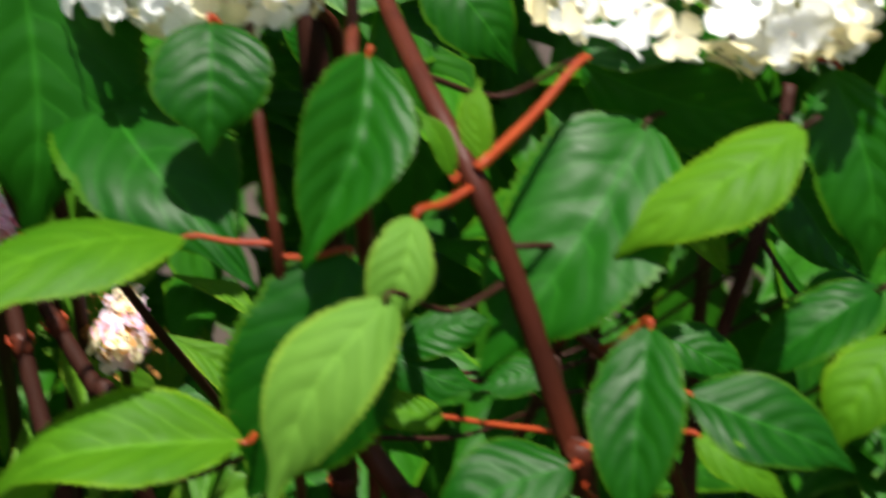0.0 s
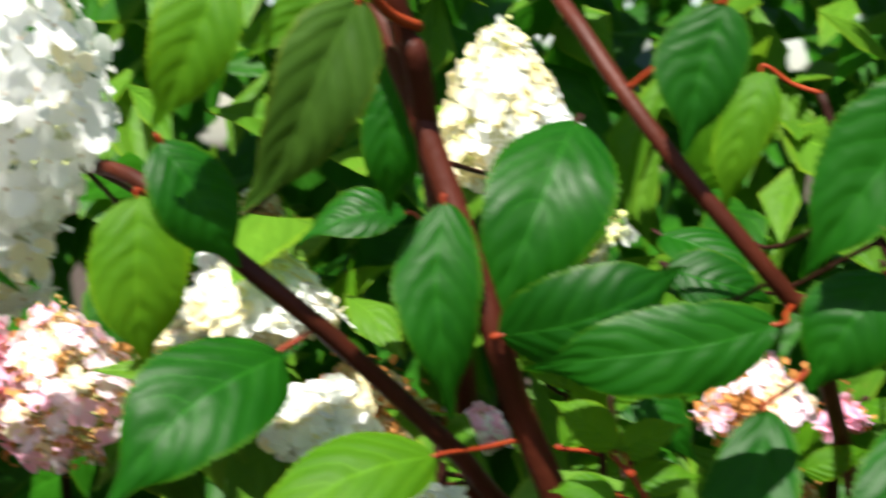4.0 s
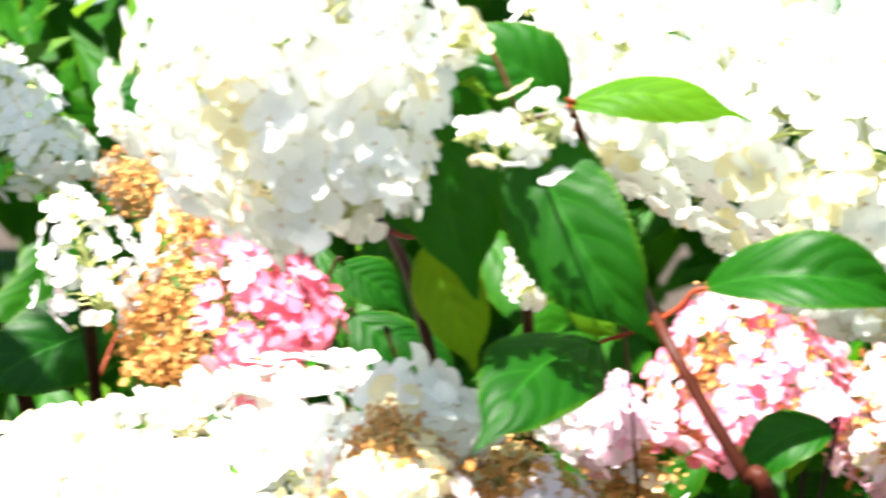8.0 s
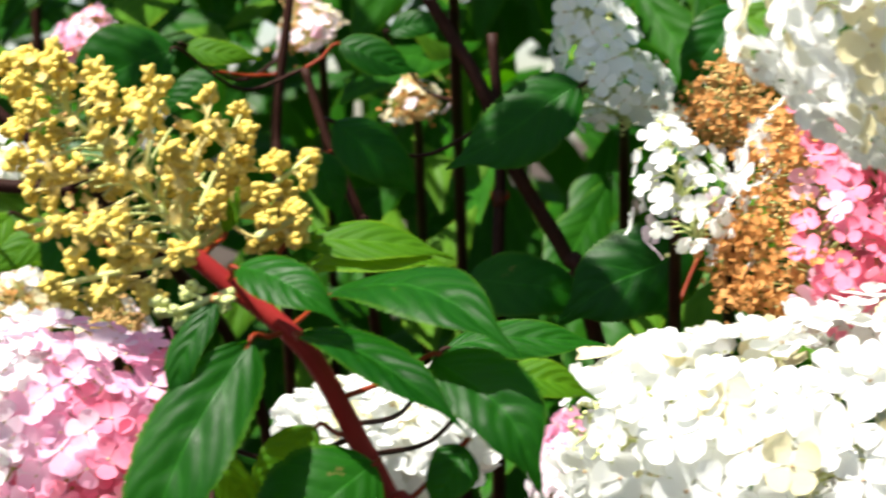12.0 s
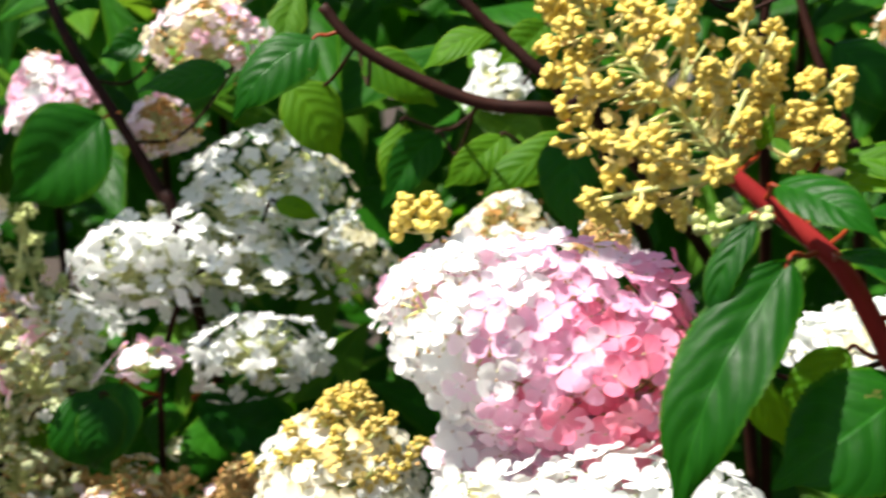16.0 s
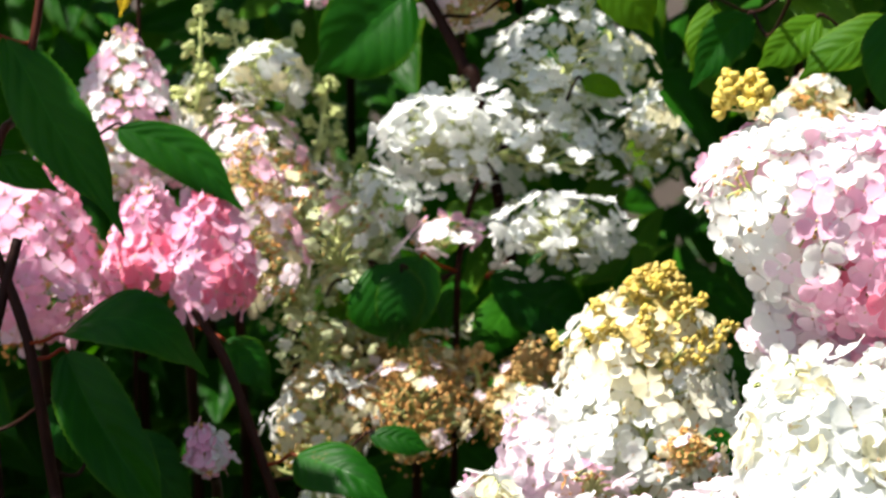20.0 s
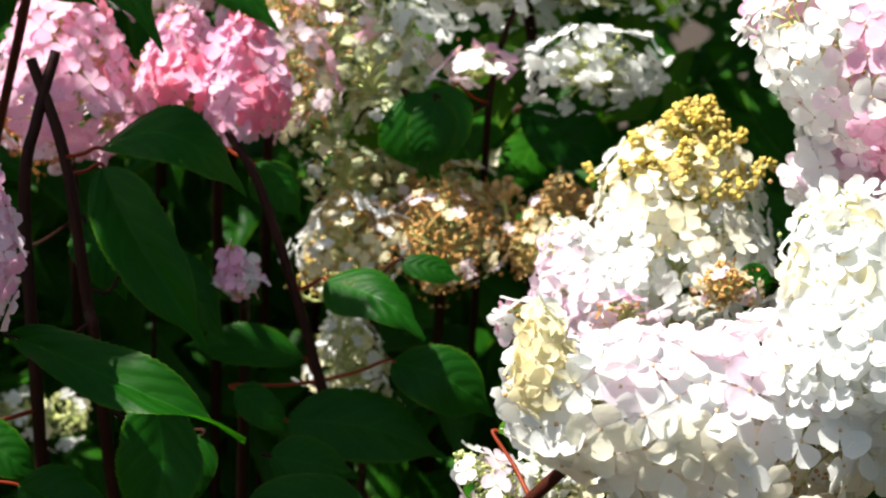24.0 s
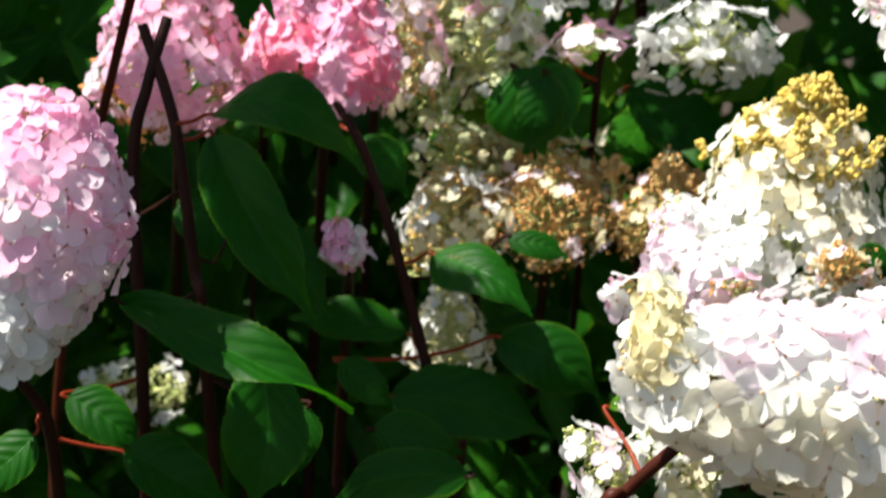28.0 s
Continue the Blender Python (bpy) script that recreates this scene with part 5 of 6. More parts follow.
leaf(s16, (0.875, 1.151, 1.377), (0.881, 1.105, 1.325), (-0.48, -0.57, 0.67), 0.62, 0.06, 0.3, leaf_tint=2)
leaf(s103, (0.745, 1.301, 1.306), (0.783, 1.256, 1.347), (-0.37, -0.67, 0.64), 0.55, 0.07, 0.25, leaf_tint=True)
leaf(s16, (0.833, 1.248, 1.356), (0.846, 1.222, 1.414), (-0.37, -0.67, 0.64), 0.5, 0.07, 0.25, leaf_tint=True)
leaf(s103, (0.864, 1.211, 1.211), (0.885, 1.176, 1.235), (-0.37, -0.67, 0.64), 0.55, 0.07, 0.25, leaf_tint=True)
leaf(s103, (0.794, 1.257, 1.207), (0.749, 1.260, 1.181), (-0.37, -0.67, 0.64), 0.6, 0.07, 0.25, leaf_tint=True)
leaf(s103, (0.793, 1.256, 1.191), (0.810, 1.222, 1.206), (-0.37, -0.67, 0.64), 0.5, 0.07, 0.25, leaf_tint=True)
leaf(s103, (0.774, 1.275, 1.244), (0.784, 1.240, 1.210), (-0.37, -0.67, 0.64), 0.6, 0.07, 0.25, leaf_tint=True)
leaf(s103, (0.784, 1.268, 1.250), (0.808, 1.226, 1.227), (-0.37, -0.67, 0.64), 0.5, 0.07, 0.25)
leaf(s16, (0.915, 1.190, 1.314), (0.919, 1.162, 1.306), (-0.37, -0.67, 0.64), 0.6, 0.07, 0.25, leaf_tint=True)
leaf(s16, (0.816, 1.257, 1.332), (0.843, 1.211, 1.299), (-0.37, -0.67, 0.64), 0.6, 0.07, 0.25)
leaf(s16, (0.950, 1.173, 1.372), (0.981, 1.131, 1.398), (-0.37, -0.67, 0.64), 0.7, 0.07, 0.25)
leaf(s103, (0.750, 1.294, 1.269), (0.769, 1.254, 1.247), (-0.37, -0.67, 0.64), 0.5, 0.07, 0.25, leaf_tint=True)
leaf(s103, (0.899, 1.191, 1.241), (0.906, 1.162, 1.231), (-0.37, -0.67, 0.64), 0.6, 0.07, 0.25, leaf_tint=True)
leaf(s108, (0.677, 1.141, 1.173), (0.697, 1.097, 1.221), (-0.43, -0.41, 0.80), 0.6, 0.07, 0.2, leaf_tint=2)
leaf(s108, (0.692, 1.240, 1.135), (0.709, 1.196, 1.185), (-0.43, -0.41, 0.80), 0.6, 0.07, 0.2, leaf_tint=2)
leaf(s26, (0.653, 1.387, 1.320), (0.678, 1.350, 1.345), (-0.40, -0.62, 0.67), 0.55, 0.07, 0.25, leaf_tint=2)
leaf(s26, (0.672, 1.371, 1.288), (0.691, 1.338, 1.317), (-0.40, -0.62, 0.67), 0.55, 0.07, 0.25, leaf_tint=True)
leaf(s26, (0.632, 1.392, 1.245), (0.650, 1.360, 1.275), (-0.40, -0.62, 0.67), 0.55, 0.07, 0.25)
leaf(s26, (0.676, 1.380, 1.388), (0.688, 1.343, 1.348), (-0.40, -0.62, 0.67), 0.55, 0.07, 0.25)
head(s18, (0.796, 1.318, 1.314), (0.796, 1.324, 1.378), 0.037, CREAMY, 60, 0.55, 968, sparse=0.4, core=OLIVE)
bud_head(s18, (0.790, 1.310, 1.315), (0.791, 1.315, 1.373), 0.035, 93, 22, each=3, more=14, material=PALEBUD, ball=0.002)
head(s19, (0.808, 1.164, 1.235), (0.808, 1.168, 1.279), 0.026, DUSTY, 70, 0.75, 213)
head(s20, (0.592, 1.298, 1.283), (0.584, 1.306, 1.328), 0.034, PURE, 80, 1.00, 348)
head(s21, (0.601, 1.202, 1.248), (0.563, 1.226, 1.256), 0.020, PURE, 45, 1.00, 525)
head(s22, (0.644, 1.172, 1.202), (0.615, 1.191, 1.210), 0.014, PURE, 30, 1.00, 625)
head(s23, (0.664, 1.320, 1.229), (0.658, 1.326, 1.262), 0.027, BROWNED, 60, 0.70, 371, sparse=0.4)
head(s24, (0.645, 1.409, 1.319), (0.647, 1.411, 1.357), 0.019, FADED, 40, 0.70, 940, sparse=0.3)
head(s25, (0.707, 1.233, 1.361), (0.703, 1.237, 1.440), 0.036, CREAMY, 130, 0.72, 151, sparse=0.15)

# the large white head and the leaves round it
head(s26, (0.492, 1.266, 1.376), (0.296, 1.325, 1.470), 0.077, PURE, 235, 1.15, 348, blunt=0.32, label="large cone of white florets with cream inner buds")
leaf(s26, (0.491, 1.158, 1.386), (0.523, 1.144, 1.333), (-0.35, -0.77, 0.53), 0.62, 0.08, 0.18)
leaf(s26, (0.492, 1.190, 1.362), (0.494, 1.187, 1.285), (-0.37, -0.86, 0.34), 0.62, 0.08, 0.14, leaf_tint=True)
leaf(s26, (0.543, 1.156, 1.293), (0.457, 1.146, 1.239), (-0.35, -0.77, 0.54), 0.58, 0.07, 0.19)
leaf(s27, (0.563, 1.109, 1.445), (0.515, 1.126, 1.356), (-0.41, -0.79, -0.46), 0.44, 0.08, 0.26, leaf_tint=4, label="olive green leaf hanging from a red stalk, seen from below", stout=0.0028, node_at=(0.598, 1.124, 1.434))
leaf(s27, (0.619, 1.183, 1.427), (0.612, 1.184, 1.350), (-0.49, -0.86, 0.10), 0.42, 0.08, 0.19)
leaf(s27, (0.506, 1.122, 1.458), (0.477, 1.132, 1.391), (-0.39, -0.86, 0.33), 0.52, 0.06, 0.29, leaf_tint=True)
leaf(s27, (0.575, 1.127, 1.475), (0.527, 1.145, 1.421), (-0.44, -0.84, 0.31), 0.50, 0.03, 0.26, leaf_tint=True)
leaf(s27, (0.549, 1.245, 1.481), (0.488, 1.269, 1.463), (-0.32, -0.75, 0.58), 0.50, 0.09, 0.13, leaf_tint=True)
leaf(s27, (0.634, 1.208, 1.350), (0.586, 1.227, 1.336), (-0.37, -0.67, 0.64), 0.55, 0.08, 0.20)
head(s28, (0.593, 1.287, 1.286), (0.592, 1.289, 1.329), 0.036, CREAMY, 90, 1.00, 256)
leaf(s29, (0.279, 1.242, 1.406), (0.325, 1.207, 1.315), (-0.46, -0.87, 0.17), 0.54, 0.05, 0.25, label="large dark green leaf with a drawn-out tip")
leaf(s29, (0.304, 1.226, 1.315), (0.237, 1.176, 1.280), (-0.18, -0.80, 0.58), 0.56, 0.05, 0.13)
leaf(s29, (0.292, 1.221, 1.418), (0.370, 1.206, 1.410), (-0.22, -0.72, 0.66), 0.34, 0.09, 0.10, leaf_tint=True)
leaf(s29, (0.343, 1.199, 1.338), (0.437, 1.181, 1.326), (-0.28, -0.74, 0.61), 0.42, 0.20, 0.35)
head(s26, (0.466, 1.274, 1.341), (0.424, 1.268, 1.324), 0.030, PURE, 40, 1.05, 1701, buds=False, sparse=0.1)
leaf(s29, (0.241, 1.262, 1.438), (0.256, 1.256, 1.334), (-0.19, -0.96, 0.20), 0.50, 0.02, 0.23)
leaf(s38, (0.242, 1.300, 1.359), (0.262, 1.294, 1.298), (-0.17, -0.89, 0.42), 0.52, 0.09, 0.15, leaf_tint=True)
leaf(s29, (0.292, 1.221, 1.421), (0.238, 1.232, 1.453), (-0.21, -0.95, 0.24), 0.60, 0.08, 0.34)
leaf(s29, (0.295, 1.241, 1.421), (0.246, 1.250, 1.430), (-0.20, -0.92, 0.34), 0.40, 0.07, 0.30, leaf_tint=True)
leaf(s29, (0.307, 1.297, 1.333), (0.332, 1.292, 1.311), (-0.23, -0.88, 0.42), 0.60, 0.03, 0.22, leaf_tint=True)
leaf(s40, (0.226, 1.485, 1.343), (0.261, 1.478, 1.314), (-0.12, -0.83, 0.55), 0.70, 0.03, 0.31)
leaf(s38, (0.252, 1.479, 1.305), (0.291, 1.471, 1.273), (-0.14, -0.77, 0.62), 0.50, 0.04, 0.22)
leaf(s40, (0.238, 1.533, 1.312), (0.281, 1.523, 1.259), (-0.14, -0.89, 0.44), 0.60, 0.10, 0.32)
head(s30, (0.472, 1.507, 1.223), (0.463, 1.513, 1.326), 0.071, PINKTAN, 129, 1.00, 534, core=SEED)
head(s31, (0.551, 1.464, 1.206), (0.544, 1.469, 1.291), 0.049, DUSTY, 130, 0.80, 464, sparse=0.2)
leaf(s29, (0.422, 1.258, 1.270), (0.377, 1.276, 1.242), (-0.22, -0.77, 0.59), 0.55, 0.10, 0.28)
leaf(s29, (0.415, 1.272, 1.268), (0.407, 1.275, 1.242), (-0.25, -0.84, 0.47), 0.50, 0.05, 0.18, leaf_tint=True)
head(s32, (0.616, 1.449, 1.217), (0.609, 1.453, 1.289), 0.036, FADED, 80, 0.75, 481, sparse=0.3)
head(s33, (0.713, 1.388, 1.204), (0.708, 1.391, 1.249), 0.036, BROWNED, 70, 0.75, 413, sparse=0.2)
head(s34, (0.602, 1.192, 1.246), (0.568, 1.206, 1.254), 0.017, PURE, 40, 1.00, 923)
head(s35, (0.381, 1.464, 1.248), (0.335, 1.473, 1.261), 0.027, SOFTPINK, 60, 1.00, 150, blush=(0.97, -0.19, -0.32))
head(s36, (0.311, 1.485, 1.198), (0.312, 1.486, 1.242), 0.038, FADED, 100, 0.60, 115, sparse=0.6, core=SEED)
head(s37, (0.388, 1.481, 1.194), (0.386, 1.483, 1.239), 0.032, FADED, 100, 0.60, 386, sparse=0.7, core=SEED)

# the hanging white head, the pink and tan head and the low white head
head(s38, (0.193, 1.218, 1.373), (0.142, 1.252, 1.519), 0.064, PURE, 228, 1.00, 841, blunt=0.5, belly=0.46, lo=0.33, label="large drooping cone of pure white florets")
head(s39, (0.277, 1.162, 1.408), (0.234, 1.170, 1.404), 0.019, PURE, 12, 0.62, 544, label="loose spray of white florets", buds=False)
head(s39, (0.243, 1.170, 1.446), (0.227, 1.173, 1.439), 0.011, PURE, 6, 0.70, 982, buds=False)
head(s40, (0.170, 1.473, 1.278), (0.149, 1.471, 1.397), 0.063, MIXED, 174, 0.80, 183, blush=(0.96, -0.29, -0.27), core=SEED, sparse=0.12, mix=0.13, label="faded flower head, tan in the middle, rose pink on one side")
head(s41, (0.098, 1.457, 1.321), (0.077, 1.463, 1.387), 0.033, TINGED, 28, 0.72, 642, buds=False, label="white florets with a faint blush")
head(s42, (0.072, 1.682, 1.385), (0.040, 1.689, 1.477), 0.036, LACY, 58, 0.95, 959, sparse=0.35)
head(s43, (0.128, 1.587, 1.374), (0.130, 1.588, 1.424), 0.040, GONE, 90, 0.60, 511, sparse=0.6, core=SEED)
head(s44, (0.262, 1.397, 1.204), (0.025, 1.389, 1.230), 0.082, PURE, 228, 1.30, 888, blunt=0.3, label="very large white flower head, cream inside")
head(s45, (0.214, 1.240, 1.240), (0.213, 1.242, 1.285), 0.034, BROWNED, 90, 0.65, 346, sparse=0.4)
head(s45, (0.216, 1.285, 1.287), (0.260, 1.261, 1.270), 0.024, PURE, 34, 1.15, 1801, buds=False, sparse=0.1)
head(s45, (0.198, 1.224, 1.244), (0.230, 1.223, 1.258), 0.018, PURE, 22, 1.05, 1802, buds=False, sparse=0.1)
head(s46, (0.272, 1.261, 1.222), (0.273, 1.263, 1.265), 0.046, BROWNED, 130, 0.70, 184, sparse=0.3)
leaf(s45, (0.217, 1.322, 1.233), (0.226, 1.323, 1.262), (-0.16, -0.87, 0.48), 0.40, 0.03, 0.18, leaf_tint=True)
head(s47, (0.037, 1.488, 1.175), (0.026, 1.490, 1.222), 0.028, TOPPINK, 60, 1.00, 800, blush=(0.02, 0.05, 1.00))
head(s48, (-0.026, 1.654, 1.472), (-0.036, 1.657, 1.514), 0.028, PURE, 50, 0.80, 561)
head(s49, (0.330, 1.466, 1.320), (0.325, 1.468, 1.354), 0.012, PURE, 14, 0.70, 888)

# the golden head in bud
bud_head(s50, (-0.140, 1.265, 1.333), (-0.223, 1.289, 1.420), 0.062, 514, 32, ball=0.0017, each=10, more=50, label="open golden-yellow head of small round buds", taper=0.7)
bud_head(s50, (-0.142, 1.280, 1.334), (-0.090, 1.281, 1.373), 0.026, 793, 9, ball=0.0017, each=6, more=44)
bud_head(s50, (-0.147, 1.290, 1.337), (-0.122, 1.288, 1.393), 0.026, 364, 9, ball=0.0017, each=6, more=44)
bud_head(s50, (-0.139, 1.255, 1.331), (-0.199, 1.234, 1.319), 0.024, 369, 9, ball=0.0017, each=6, more=44)
bud_head(s50, (-0.121, 1.242, 1.315), (-0.151, 1.226, 1.306), 0.009, 804, 4, ball=0.0017, each=5, more=8, material=PALEBUD)
bud_head(s50, (-0.114, 1.275, 1.337), (-0.093, 1.269, 1.347), 0.012, 64, 5, ball=0.0017, each=6, more=44)
head(s50, (-0.140, 1.265, 1.333), (-0.223, 1.289, 1.420), 0.046, GILT, 110, 0.30, 814, joined=True, sparse=0.3, buds=False)
leaf(s50, (-0.118, 1.234, 1.326), (-0.070, 1.207, 1.304), (0.10, -0.72, 0.68), 0.44, 0.07, 0.3)
leaf(s50, (-0.091, 1.232, 1.297), (-0.017, 1.195, 1.262), (0.05, -0.45, 0.89), 0.38, 0.05, 0.5)
leaf(s50, (-0.083, 1.268, 1.311), (0.003, 1.206, 1.290), (0.03, -0.52, 0.85), 0.42, 0.09, 0.45)
leaf(s50, (-0.099, 1.294, 1.319), (-0.027, 1.278, 1.326), (0.03, -0.55, 0.83), 0.4, 0.1, 0.25, leaf_tint=True)
leaf(s50, (-0.033, 1.236, 1.286), (0.012, 1.203, 1.233), (0.02, -0.85, 0.52), 0.5, 0.07, 0.35)
leaf(s50, (-0.011, 1.291, 1.270), (0.038, 1.292, 1.261), (-0.01, -0.73, 0.68), 0.42, 0.08, 0.28, leaf_tint=True)
leaf(s50, (-0.032, 1.311, 1.281), (0.043, 1.314, 1.283), (-0.00, -0.74, 0.67), 0.32, 0.04, 0.34)
leaf(s50, (-0.099, 1.281, 1.334), (-0.027, 1.283, 1.326), (0.05, -0.72, 0.69), 0.32, 0.07, 0.25, leaf_tint=True)
leaf(s50, (-0.128, 1.270, 1.340), (-0.122, 1.271, 1.360), (0.13, -0.91, 0.40), 0.40, 0.02, 0.25, leaf_tint=True)
leaf(s50, (-0.138, 1.257, 1.248), (-0.113, 1.259, 1.208), (0.39, -0.72, 0.58), 0.45, 0.06, 0.3, leaf_tint=True)
leaf(s50, (-0.089, 1.267, 1.252), (-0.122, 1.264, 1.219), (0.10, -0.83, 0.55), 0.55, 0.07, 0.30, leaf_tint=True)
leaf(s50, (-0.023, 1.249, 1.246), (-0.038, 1.247, 1.218), (0.03, -0.79, 0.61), 0.80, 0.05, 0.27)
leaf(s50, (-0.112, 1.226, 1.295), (-0.158, 1.195, 1.182), (-0.03, -0.93, 0.37), 0.36, 0.05, 0.32, label="long green leaf with sunken veins")
leaf(s50, (-0.098, 1.269, 1.292), (-0.073, 1.270, 1.291), (0.09, -0.89, 0.45), 0.40, 0.05, 0.31, leaf_tint=True)
leaf(s50, (-0.061, 1.239, 1.240), (-0.119, 1.225, 1.197), (0.05, -0.90, 0.44), 0.78, 0.09, 0.15)
leaf(s50, (-0.128, 1.229, 1.312), (-0.144, 1.216, 1.262), (-0.09, -0.95, 0.29), 0.3, 0.06, 0.3)
head(s51, (-0.020, 1.458, 1.215), (-0.126, 1.455, 1.233), 0.036, PURE, 130, 1.00, 979)

# the pink and white heads
head(s52, (-0.189, 1.536, 1.190), (-0.341, 1.468, 1.247), 0.066, SIDEPINK, 220, 1.00, 342, blush=(1.00, 0.14, -0.35), blunt=0.3, mix=0.16, label="large flower head, white on top and pink on one side")
bud_head(s52, (-0.334, 1.504, 1.281), (-0.344, 1.503, 1.301), 0.015, 530, 9, each=5, more=8)
head(s52, (-0.233, 1.467, 1.199), (-0.237, 1.473, 1.217), 0.016, BROWNED, 30, 0.4, 1301, joined=True)
head(s52, (-0.319, 1.525, 1.235), (-0.330, 1.536, 1.274), 0.050, SOFTPINK, 70, 0.95, 1302, blunt=0.4)
head(s53, (-0.232, 1.540, 1.132), (-0.334, 1.514, 1.156), 0.049, SOFTPINK, 90, 1.00, 145, blush=(0.53, -0.03, 0.31))
head(s54, (-0.138, 1.469, 1.117), (-0.311, 1.397, 1.136), 0.045, PURE, 120, 1.05, 542, blunt=0.3)
head(s55, (-0.409, 1.570, 1.041), (-0.415, 1.591, 1.165), 0.063, GOLDTOP, 144, 0.85, 170, blush=(0.0, 0.0, 1.0), core=OLIVE, sparse=0.05, blunt=0.3, label="flower head, golden buds above and white florets below")
bud_head(s55, (-0.405, 1.565, 1.120), (-0.406, 1.576, 1.181), 0.060, 203, 18, each=4, more=30, ball=0.0017)
bud_head(s55, (-0.405, 1.565, 1.120), (-0.406, 1.576, 1.181), 0.060, 204, 20, each=4, more=30, ball=0.0015, material=OLIVE)
head(s55, (-0.408, 1.573, 1.115), (-0.409, 1.585, 1.170), 0.047, GILT, 110, 0.46, 856, joined=True, buds=False, sparse=0.3)
head(s56, (-0.441, 1.528, 1.047), (-0.474, 1.527, 1.107), 0.037, TINGED2, 80, 0.85, 370, blush=(-0.91, -0.40, -0.42))
head(s56, (-0.415, 1.474, 1.063), (-0.419, 1.485, 1.073), 0.022, ROSY, 8, 0.95, 1601, buds=False)
head(s56, (-0.472, 1.453, 1.061), (-0.478, 1.463, 1.071), 0.016, PALEPINK, 7, 0.95, 1602, buds=False)
head(s55, (-0.362, 1.487, 1.084), (-0.367, 1.498, 1.097), 0.020, BROWNED, 40, 0.45, 1603, joined=True)
leaf(s53, (-0.358, 1.501, 1.095), (-0.337, 1.508, 1.092), (0.17, -0.91, 0.39), 0.80, 0.09, 0.23)
head(s57, (-0.249, 1.352, 1.061), (-0.287, 1.361, 1.165), 0.052, PURE, 129, 1.15, 708, label="dense white flower head")
head(s58, (-0.267, 1.537, 1.150), (-0.323, 1.543, 1.272), 0.062, SIDEPINK, 114, 1.10, 80, blush=(1.02, 0.13, -0.01))
head(s59, (-0.261, 1.392, 1.032), (-0.426, 1.293, 1.068), 0.051, IVORYBLUSH, 165, 1.30, 736, blush=(0.07, 0.24, 0.99), blunt=0.32, label="large white flower head with blush on top and a cream tip")
head(s59, (-0.409, 1.287, 1.061), (-0.417, 1.295, 1.112), 0.017, CREAMY, 44, 0.80, 686, blush=(0.35, -0.92, 0.20), buds=False)
head(s60, (-0.449, 1.384, 0.973), (-0.481, 1.378, 1.004), 0.023, TINGED, 15, 0.80, 747)
head(s60, (-0.428, 1.395, 0.986), (-0.445, 1.394, 1.015), 0.021, CREAMY, 18, 0.60, 426)
head(s60, (-0.431, 1.400, 0.965), (-0.404, 1.415, 0.985), 0.017, CREAMY, 30, 0.60, 175, sparse=0.2)
leaf(s60, (-0.455, 1.360, 1.025), (-0.436, 1.369, 1.031), (0.22, -0.79, 0.57), 0.50, 0.07, 0.34, leaf_tint=True)

# the lacy white head and the blooms farther back
head(s61, (-0.520, 1.744, 1.279), (-0.498, 1.756, 1.341), 0.056, LACY, 64, 0.68, 528, buds=False, joined=True, sparse=0.15, belly=0.15, lo=0.5)
head(s61, (-0.527, 1.737, 1.224), (-0.520, 1.744, 1.275), 0.068, LACY, 84, 0.68, 681, buds=False, joined=True, sparse=0.25, belly=0.15, lo=0.6)
head(s61, (-0.597, 1.708, 1.221), (-0.579, 1.719, 1.289), 0.046, LACY, 56, 0.68, 958, buds=False, joined=True, sparse=0.15, belly=0.15, lo=0.5)
head(s61, (-0.516, 1.715, 1.173), (-0.509, 1.720, 1.210), 0.049, LACY, 50, 0.68, 430, buds=False, joined=True, sparse=0.15, belly=0.15, lo=0.6)
head(s61, (-0.581, 1.686, 1.173), (-0.585, 1.687, 1.194), 0.034, PALEPINK, 12, 0.95, 309, buds=False)
head(s61, (-0.642, 1.723, 1.182), (-0.655, 1.723, 1.223), 0.034, LACY, 36, 0.70, 638, joined=True, sparse=0.2, buds=False)
head(s61, (-0.454, 1.760, 1.247), (-0.459, 1.761, 1.279), 0.018, CREAMY, 26, 0.60, 566, joined=True)
head(s61, (-0.563, 1.709, 1.230), (-0.575, 1.732, 1.268), 0.062, LACY, 80, 0.66, 1201, buds=False, joined=True, sparse=0.1, belly=0.15, lo=0.6)
head(s61, (-0.540, 1.741, 1.245), (-0.549, 1.767, 1.299), 0.06, LACY, 80, 0.66, 1202, buds=False, joined=True, sparse=0.1, belly=0.15, lo=0.6)
head(s61, (-0.590, 1.680, 1.240), (-0.595, 1.704, 1.269), 0.04, LACY, 50, 0.66, 1203, buds=False, joined=True, sparse=0.1, belly=0.15, lo=0.6)
head(s61, (-0.497, 1.693, 1.176), (-0.509, 1.714, 1.205), 0.05, LACY, 60, 0.66, 1204, buds=False, joined=True, sparse=0.1, belly=0.15, lo=0.6)
head(s61, (-0.490, 1.796, 1.283), (-0.501, 1.818, 1.319), 0.034, CREAMY, 44, 0.55, 1205, buds=False, joined=True, sparse=0.1, belly=0.15, lo=0.6)
head(s61, (-0.465, 1.818, 1.229), (-0.471, 1.841, 1.257), 0.03, CREAMY, 40, 0.5, 1206, buds=False, joined=True, sparse=0.1, belly=0.15, lo=0.6)
leaf(s61, (-0.487, 1.692, 1.291), (-0.457, 1.700, 1.281), (0.24, -0.80, 0.55), 0.55, 0.08, 0.27, leaf_tint=True)
leaf(s61, (-0.598, 1.650, 1.162), (-0.603, 1.644, 1.112), (0.35, -0.87, 0.34), 0.70, 0.08, 0.13)
